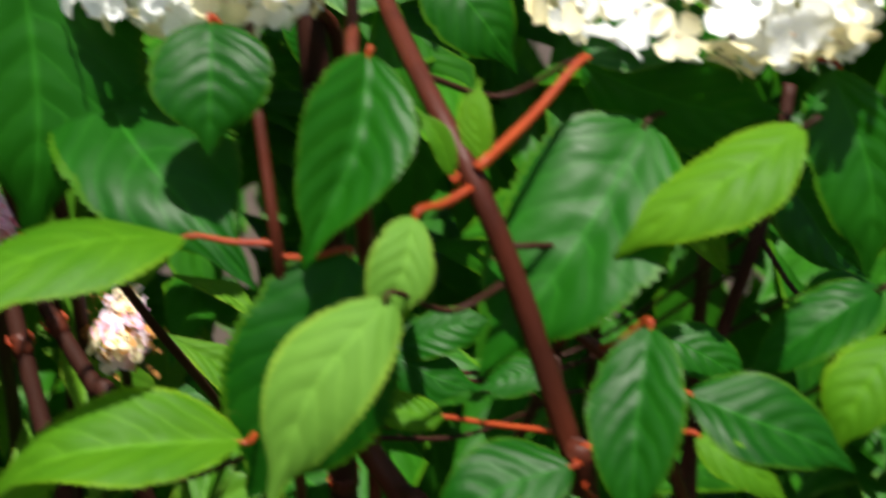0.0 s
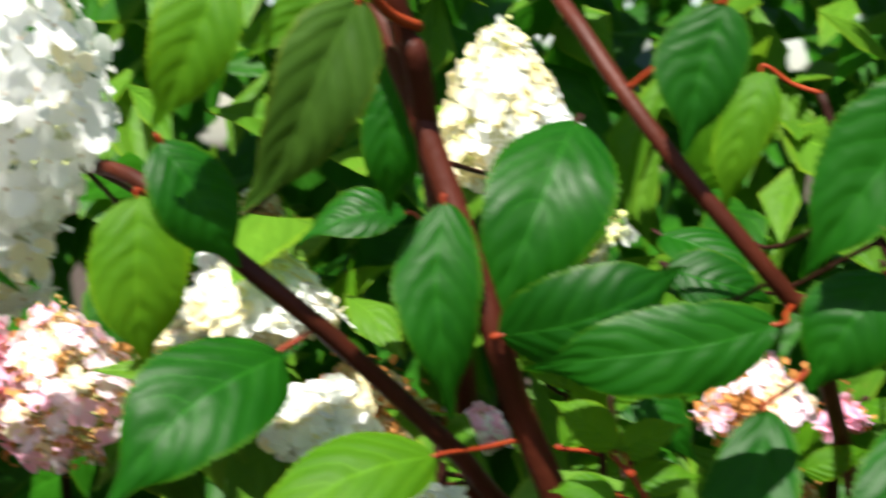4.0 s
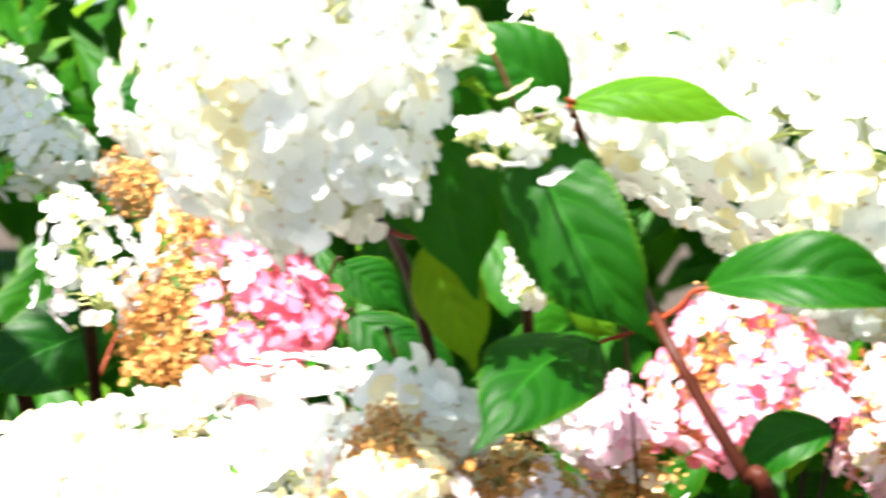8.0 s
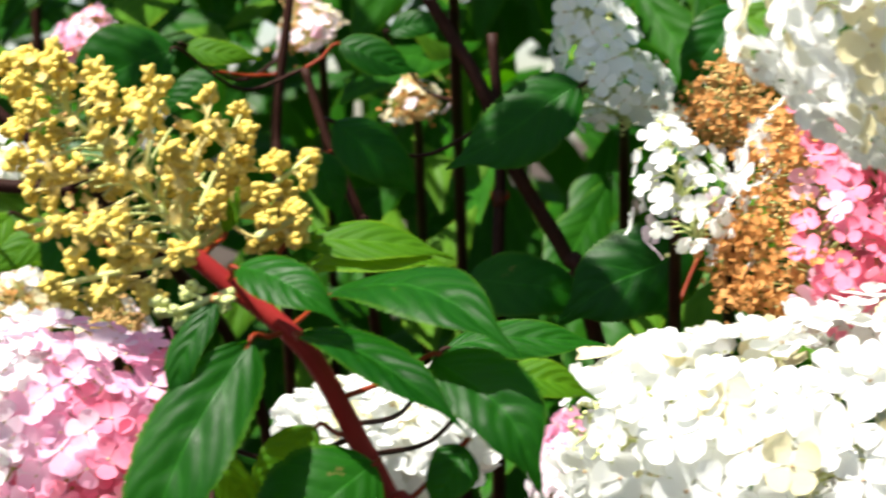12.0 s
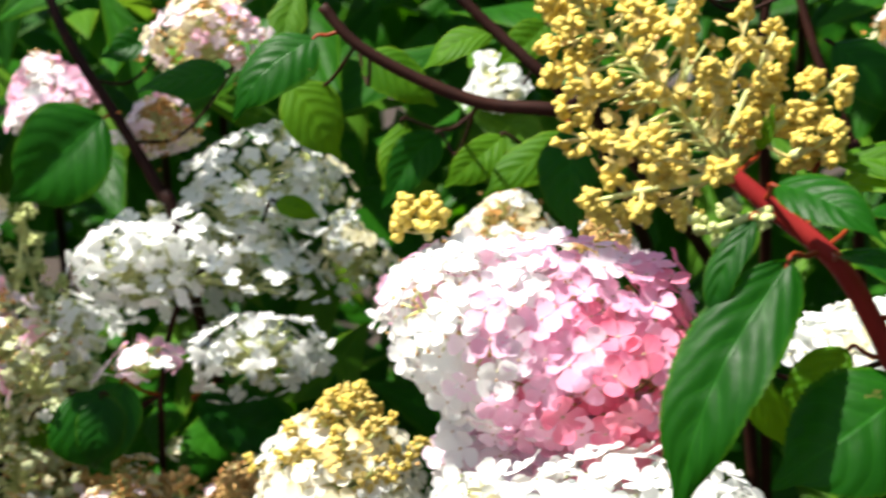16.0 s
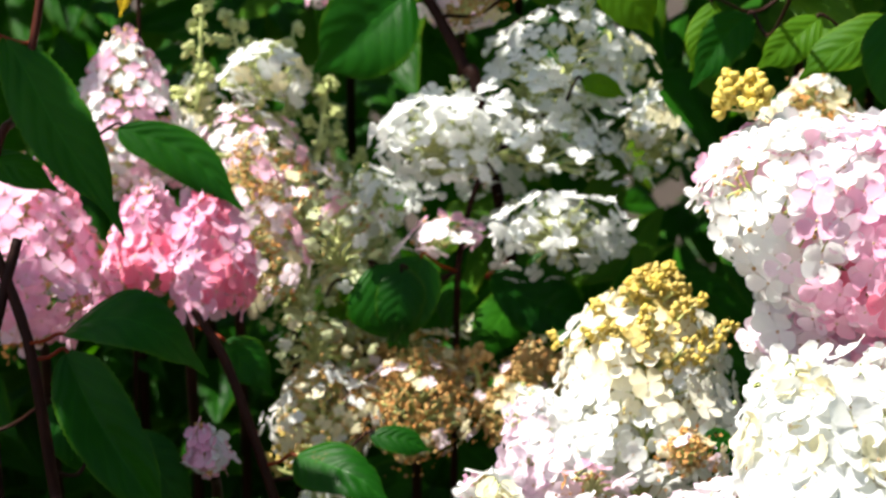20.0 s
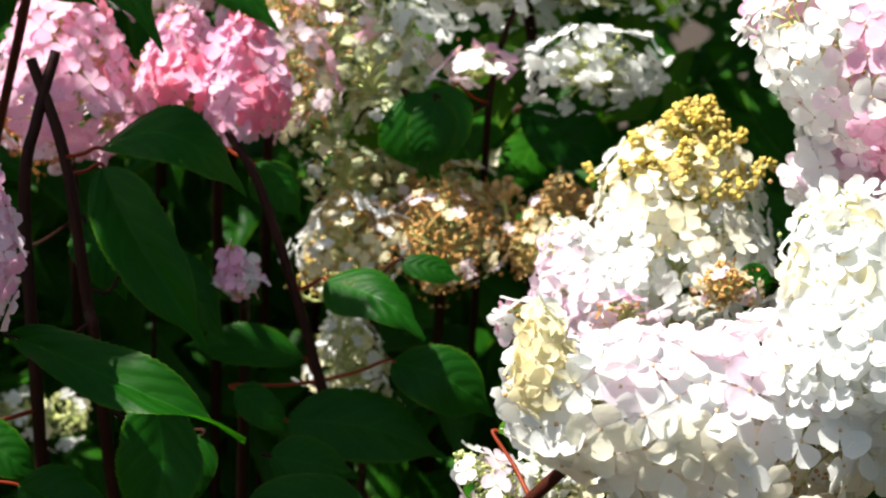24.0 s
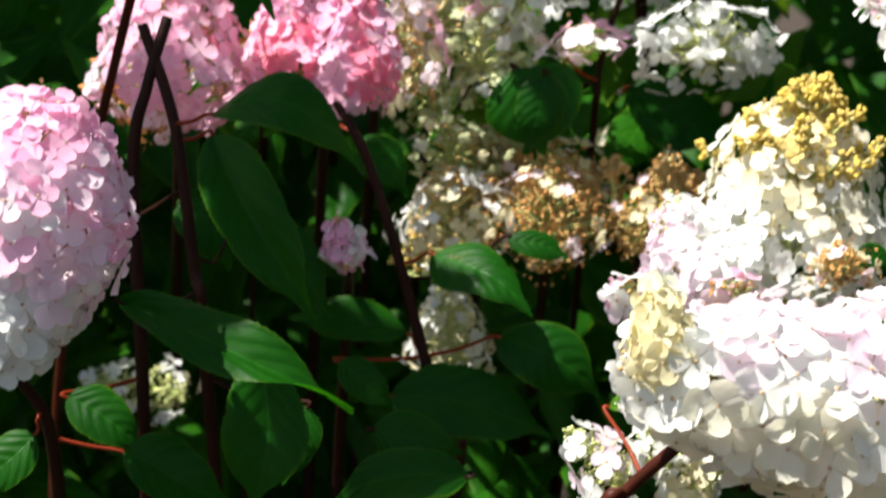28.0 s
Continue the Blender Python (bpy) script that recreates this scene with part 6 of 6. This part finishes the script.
head(s62, (-0.700, 1.826, 1.342), (-0.717, 1.826, 1.394), 0.037, TOPPINK, 70, 0.80, 163, joined=True)
head(s63, (-0.586, 1.882, 1.380), (-0.595, 1.886, 1.459), 0.048, DUSTY, 90, 0.70, 600, joined=True)
head(s63, (-0.545, 1.730, 1.387), (-0.556, 1.753, 1.435), 0.044, DUSTY, 110, 0.60, 1501, joined=True)
head(s64, (-0.574, 1.709, 1.334), (-0.583, 1.730, 1.360), 0.028, DUSTY, 60, 0.55, 1502, joined=True)
head(s62, (-0.890, 1.766, 1.366), (-0.896, 1.779, 1.401), 0.034, PURE, 50, 0.70, 1503, joined=True)
head(s64, (-0.624, 1.844, 1.320), (-0.625, 1.848, 1.359), 0.026, DUSTY, 40, 0.60, 451, joined=True)
head(s65, (-0.355, 1.818, 1.353), (-0.364, 1.819, 1.390), 0.022, PURE, 36, 0.70, 639, joined=True)
head(s66, (-0.350, 1.809, 1.244), (-0.351, 1.813, 1.292), 0.041, FADED, 70, 0.65, 665, joined=True)
head(s67, (-0.269, 1.727, 1.244), (-0.270, 1.730, 1.278), 0.030, FADED, 40, 0.60, 185, joined=True, sparse=0.5)
leaf(s68, (-0.610, 1.695, 1.349), (-0.674, 1.672, 1.293), (0.38, -0.90, 0.23), 0.85, 0.04, 0.28, label="broad dark green leaf in shade")
leaf(s69, (-0.428, 1.594, 1.399), (-0.476, 1.576, 1.349), (0.23, -0.75, 0.62), 0.58, 0.07, 0.13)
leaf(s69, (-0.457, 1.635, 1.371), (-0.424, 1.640, 1.322), (0.27, -0.94, 0.21), 0.70, 0.06, 0.17, leaf_tint=True)
leaf(s68, (-0.512, 1.673, 1.379), (-0.570, 1.656, 1.367), (0.29, -0.81, 0.51), 0.50, 0.02, 0.15)
leaf(s69, (-0.424, 1.698, 1.389), (-0.376, 1.708, 1.355), (0.22, -0.90, 0.37), 0.60, 0.05, 0.16, leaf_tint=True)
leaf(s69, (-0.284, 1.679, 1.336), (-0.336, 1.661, 1.296), (0.16, -0.90, 0.40), 0.42, 0.04, 0.13, leaf_tint=True)
leaf(s69, (-0.270, 1.611, 1.341), (-0.265, 1.606, 1.272), (0.15, -0.98, 0.15), 0.55, 0.06, 0.21)
leaf(s69, (-0.329, 1.698, 1.334), (-0.368, 1.684, 1.302), (0.19, -0.90, 0.40), 0.55, 0.07, 0.26, leaf_tint=True)
leaf(s69, (-0.381, 1.726, 1.335), (-0.417, 1.711, 1.286), (0.21, -0.89, 0.40), 0.55, 0.04, 0.33)
leaf(s65, (-0.410, 1.749, 1.343), (-0.424, 1.741, 1.296), (0.22, -0.89, 0.40), 0.50, 0.02, 0.21, leaf_tint=True)
leaf(s70, (-0.320, 1.623, 1.402), (-0.365, 1.609, 1.380), (0.17, -0.81, 0.56), 0.45, 0.04, 0.21, leaf_tint=True)
leaf(s68, (-0.587, 1.758, 1.404), (-0.633, 1.744, 1.392), (0.33, -0.87, 0.36), 0.60, 0.03, 0.31)
head(s71, (-0.318, 1.889, 1.439), (-0.309, 1.892, 1.478), 0.029, ROSY, 60, 0.65, 382, joined=True)
head(s72, (-0.151, 1.947, 1.452), (-0.168, 1.948, 1.487), 0.028, DUSTY, 40, 0.60, 987, joined=True)
head(s73, (-0.072, 1.897, 1.394), (-0.078, 1.898, 1.424), 0.025, FADED, 50, 0.50, 36, sparse=0.3, joined=True)
leaf(s74, (-0.112, 1.644, 1.391), (-0.060, 1.644, 1.348), (0.06, -0.81, 0.58), 0.60, 0.06, 0.19, label="glossy dark green leaf")
leaf(s74, (0.042, 1.651, 1.411), (-0.043, 1.645, 1.360), (0.00, -0.93, 0.37), 0.55, 0.04, 0.24)
leaf(s74, (-0.030, 1.642, 1.293), (0.051, 1.644, 1.273), (-0.00, -0.94, 0.35), 0.55, 0.10, 0.19)
leaf(s41, (0.111, 1.599, 1.315), (0.024, 1.593, 1.269), (-0.05, -0.96, 0.26), 0.62, 0.05, 0.15)
leaf(s77, (-0.117, 1.747, 1.443), (-0.064, 1.748, 1.423), (0.06, -0.94, 0.34), 0.50, 0.05, 0.25)
leaf(s48, (-0.086, 1.799, 1.453), (-0.043, 1.801, 1.460), (0.04, -0.94, 0.33), 0.50, 0.06, 0.23)
leaf(s77, (-0.218, 1.693, 1.439), (-0.292, 1.688, 1.407), (0.18, -0.95, 0.26), 0.70, 0.03, 0.21)
leaf(s76, (-0.219, 1.743, 1.445), (-0.169, 1.745, 1.435), (0.13, -0.93, 0.34), 0.40, 0.06, 0.17, leaf_tint=True)
leaf(s76, (-0.208, 1.793, 1.427), (-0.247, 1.790, 1.401), (0.14, -0.89, 0.43), 0.60, 0.03, 0.14)
leaf(s43, (0.137, 1.607, 1.456), (0.098, 1.603, 1.405), (-0.08, -0.87, 0.49), 0.55, 0.09, 0.27)
leaf(s77, (-0.128, 1.693, 1.372), (-0.114, 1.691, 1.328), (0.09, -0.92, 0.39), 0.60, 0.05, 0.19)
leaf(s65, (-0.306, 1.738, 1.409), (-0.341, 1.735, 1.379), (0.21, -0.91, 0.36), 0.60, 0.09, 0.24, leaf_tint=True)
leaf(s70, (-0.289, 1.734, 1.325), (-0.338, 1.731, 1.300), (0.20, -0.89, 0.41), 0.50, 0.05, 0.32, leaf_tint=True)

# the left side
head(s78, (-0.801, 1.644, 1.207), (-0.812, 1.656, 1.317), 0.046, TOPPINK, 130, 0.70, 577, joined=True, sparse=0.1)
head(s79, (-0.692, 1.702, 1.112), (-0.726, 1.710, 1.261), 0.053, SPRING, 130, 0.60, 384, sparse=0.3, joined=True, core=PALEBUD)
bud_head(s79, (-0.721, 1.708, 1.237), (-0.756, 1.709, 1.333), 0.032, 439, 14, material=PALEBUD, ball=0.0015, each=4, more=26)
bud_head(s79, (-0.690, 1.717, 1.221), (-0.685, 1.728, 1.285), 0.018, 442, 8, material=PALEBUD, ball=0.0015, each=4, more=26)
bud_head(s79, (-0.721, 1.728, 1.219), (-0.718, 1.743, 1.325), 0.021, 231, 8, material=PALEBUD, ball=0.0015, each=4, more=26)
head(s80, (-0.701, 1.616, 1.137), (-0.703, 1.631, 1.247), 0.042, DUSTY, 100, 0.70, 505, joined=True, sparse=0.2)
head(s105, (-0.710, 1.675, 1.279), (-0.712, 1.690, 1.310), 0.032, PURE, 28, 0.75, 1604, joined=True)
head(s81, (-0.798, 1.513, 1.122), (-0.817, 1.528, 1.237), 0.055, ROSY, 114, 0.85, 298, blush=(0.40, 0.03, 0.54))
head(s82, (-0.727, 1.534, 1.157), (-0.734, 1.543, 1.221), 0.029, ROSY, 60, 0.90, 491, blush=(0.37, -0.43, -0.11), lo=0.6)
head(s82, (-0.684, 1.536, 1.147), (-0.696, 1.547, 1.227), 0.029, ROSY, 70, 0.90, 995, blush=(0.55, -0.08, 0.26), lo=0.6)
head(s82, (-0.753, 1.545, 1.150), (-0.759, 1.550, 1.187), 0.026, FADED, 40, 0.60, 725, sparse=0.6)
leaf(s83, (-0.712, 1.396, 1.140), (-0.631, 1.374, 1.046), (0.39, -0.80, 0.45), 0.38, 0.05, 0.45, label="large dark green leaf folded along its middle")
leaf(s83, (-0.700, 1.371, 1.155), (-0.621, 1.396, 1.132), (0.29, -0.62, 0.73), 0.50, 0.26, 0.30)
leaf(s83, (-0.711, 1.292, 1.062), (-0.580, 1.311, 1.018), (0.32, -0.64, 0.70), 0.30, 0.05, 0.45, wave=0.05, label="long dark green leaf with a wavy bitten edge")
leaf(s83, (-0.737, 1.480, 1.069), (-0.674, 1.493, 1.018), (0.36, -0.77, 0.53), 0.50, 0.09, 0.26)
leaf(s83, (-0.652, 1.351, 1.024), (-0.648, 1.334, 0.943), (0.37, -0.77, 0.52), 0.62, 0.04, 0.35)
leaf(s84, (-0.772, 1.341, 0.989), (-0.726, 1.353, 0.963), (0.39, -0.67, 0.63), 0.60, 0.06, 0.22)
leaf(s86, (-0.714, 1.305, 0.974), (-0.654, 1.323, 0.951), (0.38, -0.71, 0.60), 0.60, 0.05, 0.35)
leaf(s86, (-0.735, 1.247, 0.996), (-0.764, 1.229, 0.962), (0.42, -0.64, 0.64), 0.60, 0.06, 0.19)
leaf(s95, (-0.792, 1.517, 1.081), (-0.759, 1.519, 1.032), (0.39, -0.76, 0.52), 0.70, 0.06, 0.15)
leaf(s85, (-0.622, 1.522, 1.059), (-0.551, 1.511, 1.032), (0.26, -0.72, 0.64), 0.52, 0.07, 0.22)
leaf(s85, (-0.649, 1.553, 0.998), (-0.722, 1.527, 1.005), (0.32, -0.73, 0.60), 0.42, 0.04, 0.30)
leaf(s85, (-0.578, 1.528, 1.010), (-0.515, 1.546, 0.978), (0.26, -0.83, 0.49), 0.62, 0.09, 0.12)
leaf(s82, (-0.703, 1.591, 1.116), (-0.670, 1.596, 1.080), (0.33, -0.80, 0.49), 0.65, 0.06, 0.18)
leaf(s85, (-0.552, 1.417, 0.956), (-0.626, 1.385, 0.936), (0.24, -0.60, 0.76), 0.50, 0.09, 0.30)
leaf(s85, (-0.625, 1.446, 0.965), (-0.573, 1.464, 0.954), (0.30, -0.76, 0.58), 0.60, 0.04, 0.18)
leaf(s85, (-0.636, 1.498, 0.972), (-0.538, 1.531, 0.951), (0.28, -0.77, 0.57), 0.50, 0.03, 0.35)
leaf(s83, (-0.644, 1.390, 0.990), (-0.651, 1.377, 0.945), (0.36, -0.77, 0.53), 0.60, 0.04, 0.26)
leaf(s85, (-0.668, 1.490, 0.991), (-0.632, 1.498, 0.965), (0.34, -0.80, 0.50), 0.60, 0.06, 0.27)
leaf(s85, (-0.598, 1.535, 0.976), (-0.562, 1.545, 0.957), (0.26, -0.74, 0.62), 0.60, 0.07, 0.29)
leaf(s61, (-0.590, 1.667, 1.169), (-0.608, 1.647, 1.108), (0.30, -0.90, 0.31), 0.75, 0.03, 0.29)
leaf(s68, (-0.577, 1.776, 1.141), (-0.501, 1.798, 1.113), (0.24, -0.94, 0.22), 0.60, 0.04, 0.24)
leaf(s85, (-0.589, 1.569, 1.066), (-0.551, 1.581, 1.056), (0.25, -0.78, 0.58), 0.50, 0.05, 0.19)
head(s86, (-0.732, 1.217, 1.042), (-0.728, 1.245, 1.177), 0.046, TOPPINK, 190, 1.05, 542, blush=(-0.02, 0.20, 0.98), blunt=0.4, belly=0.6, lo=0.2, label="tall flower head, clear pink above and nearly white below")
head(s87, (-0.642, 1.638, 1.025), (-0.662, 1.645, 1.092), 0.044, CREAMY, 110, 0.50, 27, sparse=0.25, joined=True, core=SEED, belly=0.5, lo=0.2)
head(s88, (-0.592, 1.658, 1.030), (-0.593, 1.673, 1.100), 0.050, BROWNED, 170, 0.45, 475, sparse=0.2, joined=True, core=SEED, belly=0.5, lo=0.15)
head(s89, (-0.538, 1.682, 1.042), (-0.522, 1.701, 1.105), 0.031, BROWNED, 90, 0.45, 358, sparse=0.5, joined=True)
bud_head(s89, (-0.576, 1.693, 1.046), (-0.585, 1.711, 1.095), 0.032, 1400, 14, material=SEED, ball=0.0016, each=3, more=26)
bud_head(s88, (-0.653, 1.664, 1.042), (-0.661, 1.680, 1.079), 0.034, 1401, 14, material=OLIVE, ball=0.0016, each=3, more=26)
bud_head(s88, (-0.618, 1.680, 1.056), (-0.626, 1.696, 1.097), 0.036, 1402, 14, material=SEED, ball=0.0016, each=3, more=26)
bud_head(s89, (-0.515, 1.720, 1.065), (-0.518, 1.736, 1.095), 0.028, 1403, 14, material=SEED, ball=0.0016, each=3, more=26)
bud_head(s88, (-0.676, 1.650, 1.013), (-0.680, 1.667, 1.050), 0.028, 1404, 14, material=OLIVE, ball=0.0016, each=3, more=26)
head(s90, (-0.669, 1.502, 1.050), (-0.679, 1.504, 1.077), 0.013, TOPPINK, 24, 0.70, 369)
head(s91, (-0.670, 1.696, 0.937), (-0.681, 1.705, 1.000), 0.034, CREAMY, 60, 0.60, 698, sparse=0.2, joined=True)
head(s92, (-0.585, 1.815, 1.086), (-0.584, 1.821, 1.111), 0.038, CREAMY, 40, 0.60, 762, joined=True)
head(s93, (-0.668, 1.728, 1.080), (-0.673, 1.735, 1.124), 0.030, FADED, 50, 0.55, 832, joined=True)
head(s94, (-0.868, 1.667, 0.898), (-0.939, 1.641, 0.906), 0.025, PURE, 30, 0.60, 604, joined=True, sparse=0.3)
leaf(s95, (-0.780, 1.442, 1.319), (-0.692, 1.426, 1.205), (0.46, -0.81, 0.35), 0.31, 0.03, 0.30)
leaf(s95, (-0.743, 1.523, 1.263), (-0.664, 1.543, 1.211), (0.38, -0.77, 0.51), 0.36, 0.02, 0.25)
leaf(s95, (-0.791, 1.419, 1.251), (-0.736, 1.435, 1.229), (0.42, -0.70, 0.57), 0.40, 0.07, 0.14)
leaf(s61, (-0.619, 1.649, 1.164), (-0.595, 1.650, 1.107), (0.33, -0.88, 0.34), 0.90, 0.07, 0.16)

# small blooms low among the leaves
head(s96, (0.842, 1.056, 1.203), (0.841, 1.060, 1.226), 0.009, ROSY, 22, 0.70, 439)
head(s97, (0.828, 1.119, 1.243), (0.826, 1.121, 1.254), 0.008, ROSY, 16, 0.70, 797)
head(s98, (0.846, 1.168, 1.152), (0.845, 1.175, 1.205), 0.015, FADED, 40, 0.70, 826)
head(s99, (0.689, 1.233, 1.232), (0.690, 1.234, 1.247), 0.010, TOPPINK, 16, 0.80, 437)
head(s100, (0.776, 1.171, 1.126), (0.760, 1.187, 1.147), 0.017, TOPPINK, 40, 0.80, 609)
head(s101, (1.006, 1.164, 1.100), (1.014, 1.165, 1.141), 0.016, DUSTY, 40, 0.70, 589)
head(s102, (1.160, 0.925, 1.146), (1.144, 0.948, 1.161), 0.014, DUSTY, 30, 0.70, 705)

# lime leaves between the low stems, sunlight put in their colour
leaf(s108, (0.677, 1.090, 1.249), (0.655, 1.108, 1.270), (-0.42, -0.73, 0.54), 0.60, 0.08, 0.27, leaf_tint=True)
leaf(s108, (0.677, 1.090, 1.247), (0.703, 1.075, 1.259), (-0.45, -0.71, 0.55), 0.60, 0.06, 0.33, leaf_tint=True)
leaf(s108, (0.666, 1.074, 1.230), (0.642, 1.090, 1.233), (-0.40, -0.68, 0.62), 0.55, 0.05, 0.21, leaf_tint=True)
leaf(s108, (0.677, 1.087, 1.229), (0.707, 1.069, 1.236), (-0.42, -0.67, 0.61), 0.55, 0.09, 0.17, leaf_tint=True)
leaf(s108, (0.688, 1.108, 1.267), (0.706, 1.097, 1.282), (-0.47, -0.75, 0.46), 0.60, 0.08, 0.22, leaf_tint=True)
leaf(s108, (0.695, 1.124, 1.255), (0.681, 1.136, 1.286), (-0.45, -0.76, 0.46), 0.60, 0.04, 0.30, leaf_tint=True)

# pale heads and bud spires deep in the shrub
head(s104, (-0.660, 1.732, 1.097), (-0.682, 1.742, 1.223), 0.043, SPRING, 110, 0.50, 932, sparse=0.3, joined=True, core=PALEBUD)
bud_head(s104, (-0.681, 1.740, 1.207), (-0.701, 1.744, 1.293), 0.025, 318, 12, material=PALEBUD, ball=0.0016, each=3, more=30)
head(s105, (-0.770, 1.708, 1.206), (-0.783, 1.716, 1.296), 0.029, CREAMY, 60, 0.50, 146, sparse=0.3, joined=True, core=PALEBUD)
bud_head(s105, (-0.772, 1.694, 1.261), (-0.773, 1.706, 1.353), 0.018, 169, 9, material=PALEBUD, ball=0.0016, each=3, more=30)
head(s104, (-0.648, 1.659, 1.161), (-0.662, 1.684, 1.217), 0.05, SPRING, 60, 0.5, 1211, buds=False, joined=True, sparse=0.3, belly=0.15, lo=0.6)
head(s104, (-0.639, 1.679, 1.123), (-0.645, 1.704, 1.164), 0.04, SPRING, 70, 0.45, 1212, buds=False, joined=True, sparse=0.2, belly=0.15, lo=0.6)
head(s80, (-0.687, 1.670, 1.178), (-0.705, 1.692, 1.235), 0.05, DUSTY, 90, 0.6, 1213, buds=False, joined=True, sparse=0.15, belly=0.15, lo=0.6)
head(s78, (-0.726, 1.682, 1.211), (-0.742, 1.706, 1.269), 0.05, TOPPINK, 80, 0.6, 1214, buds=False, joined=True, sparse=0.15, belly=0.15, lo=0.6)
head(s106, (-0.660, 1.646, 1.095), (-0.669, 1.668, 1.123), 0.035, SPRING, 50, 0.45, 1215, buds=False, joined=True, sparse=0.25, belly=0.15, lo=0.6)
head(s88, (-0.600, 1.687, 1.084), (-0.608, 1.708, 1.100), 0.04, FADED, 60, 0.45, 1216, buds=False, joined=True, sparse=0.2, belly=0.15, lo=0.6)
bud_head(s89, (-0.517, 1.713, 1.062), (-0.525, 1.725, 1.091), 0.026, 1221, 12, material=SEED, ball=0.0017, each=3, more=16)
bud_head(s89, (-0.555, 1.690, 1.071), (-0.564, 1.702, 1.100), 0.022, 1222, 10, material=SEED, ball=0.0017, each=3, more=16)
bud_head(s88, (-0.606, 1.659, 1.049), (-0.611, 1.672, 1.082), 0.030, 1223, 12, material=SEED, ball=0.0017, each=3, more=16)
leaf(s79, (-0.652, 1.667, 1.148), (-0.613, 1.677, 1.125), (0.32, -0.81, 0.49), 0.60, 0.06, 0.25, leaf_tint=True)
leaf(s79, (-0.669, 1.668, 1.123), (-0.632, 1.682, 1.131), (0.33, -0.81, 0.49), 0.50, 0.06, 0.20, leaf_tint=True)
head(s106, (-0.668, 1.667, 1.035), (-0.671, 1.674, 1.090), 0.032, CREAMY, 60, 0.50, 157, sparse=0.2, joined=True)
head(s107, (-0.627, 1.621, 0.920), (-0.656, 1.629, 1.009), 0.029, CREAMY, 70, 0.50, 435, sparse=0.45, joined=True, core=PALEBUD)

# a broad leaf low beside the thick stem, its sky sheen painted pale
leaf(s108, (0.706, 1.113, 1.223), (0.628, 1.116, 1.183), (-0.40, -0.46, 0.79), 0.72, 0.08, 0.2, leaf_tint=2, label="broad leaf with sky sheen put in its pale colour")

# a yellowed leaf far back
leaf(s109, (-0.792, 1.640, 1.361), (-0.802, 1.634, 1.330), (0.44, -0.81, 0.38), 0.40, 0.04, 0.31, leaf_tint=3, label="narrow yellowed leaf")

foliage_mass("hedge_foliage", "dense mass of dark green hydrangea leaves behind the flowering shoots", 3, 5600, (1.62, 2.3), (0.1, 1.85), (-88, -8), 0.125, HEDGE, 1.4)
foliage_mass("hedge_foliage", "dense dark green leaves far behind the pink and white heads", 4, 5600, (2.02, 2.8), (0.1, 2.0), (-14, 60), 0.125, HEDGE, 1.4)
foliage_mass("hedge_foliage", "scattered yellow-green leaves, sunlight put in their colour", 5, 400, (1.52, 1.82), (0.9, 1.6), (-44, -21), 0.085, LIT_MASS, 1.0)
foliage_mass("hedge_foliage", "low dark green leaves filling the shrub under the pink heads", 9, 1500, (1.95, 2.35), (0.45, 1.16), (12, 52), 0.115, HEDGE, 1.3)
foliage_mass("hedge_foliage", "far dark green foliage closing the view behind the shrubs", 6, 5200, (3.0, 3.9), (0.0, 2.6), (-100, 75), 0.23, HEDGE, 1.6)
foliage_mass("hedge_foliage", "leaves coloured as sunlit yellow-green behind the golden bud head", 7, 110, (1.85, 2.1), (1.0, 1.6), (-10, 12), 0.095, LIT_MASS, 1.0)
foliage_mass("hedge_foliage", "leaves coloured as sunlit yellow-green behind the lacy white head", 8, 100, (1.98, 2.2), (0.95, 1.55), (12, 36), 0.095, LIT_MASS, 1.0)
# unseen shoots, added only for the shade they cast on the left and far blooms
unseen_shade_shoot(38.8, 1.82, 1.75, 0.27, 11, 20, 0.05, 0.035, -0.05, 0.05)
unseen_shade_shoot(11.0, 1.68, 1.95, 0.22, 13, 34, 0.08, 0.06)
unseen_shade_shoot(32.5, 1.95, 1.95, 0.22, 12, 14, 0.11, 0.09, -0.10, 0.08)
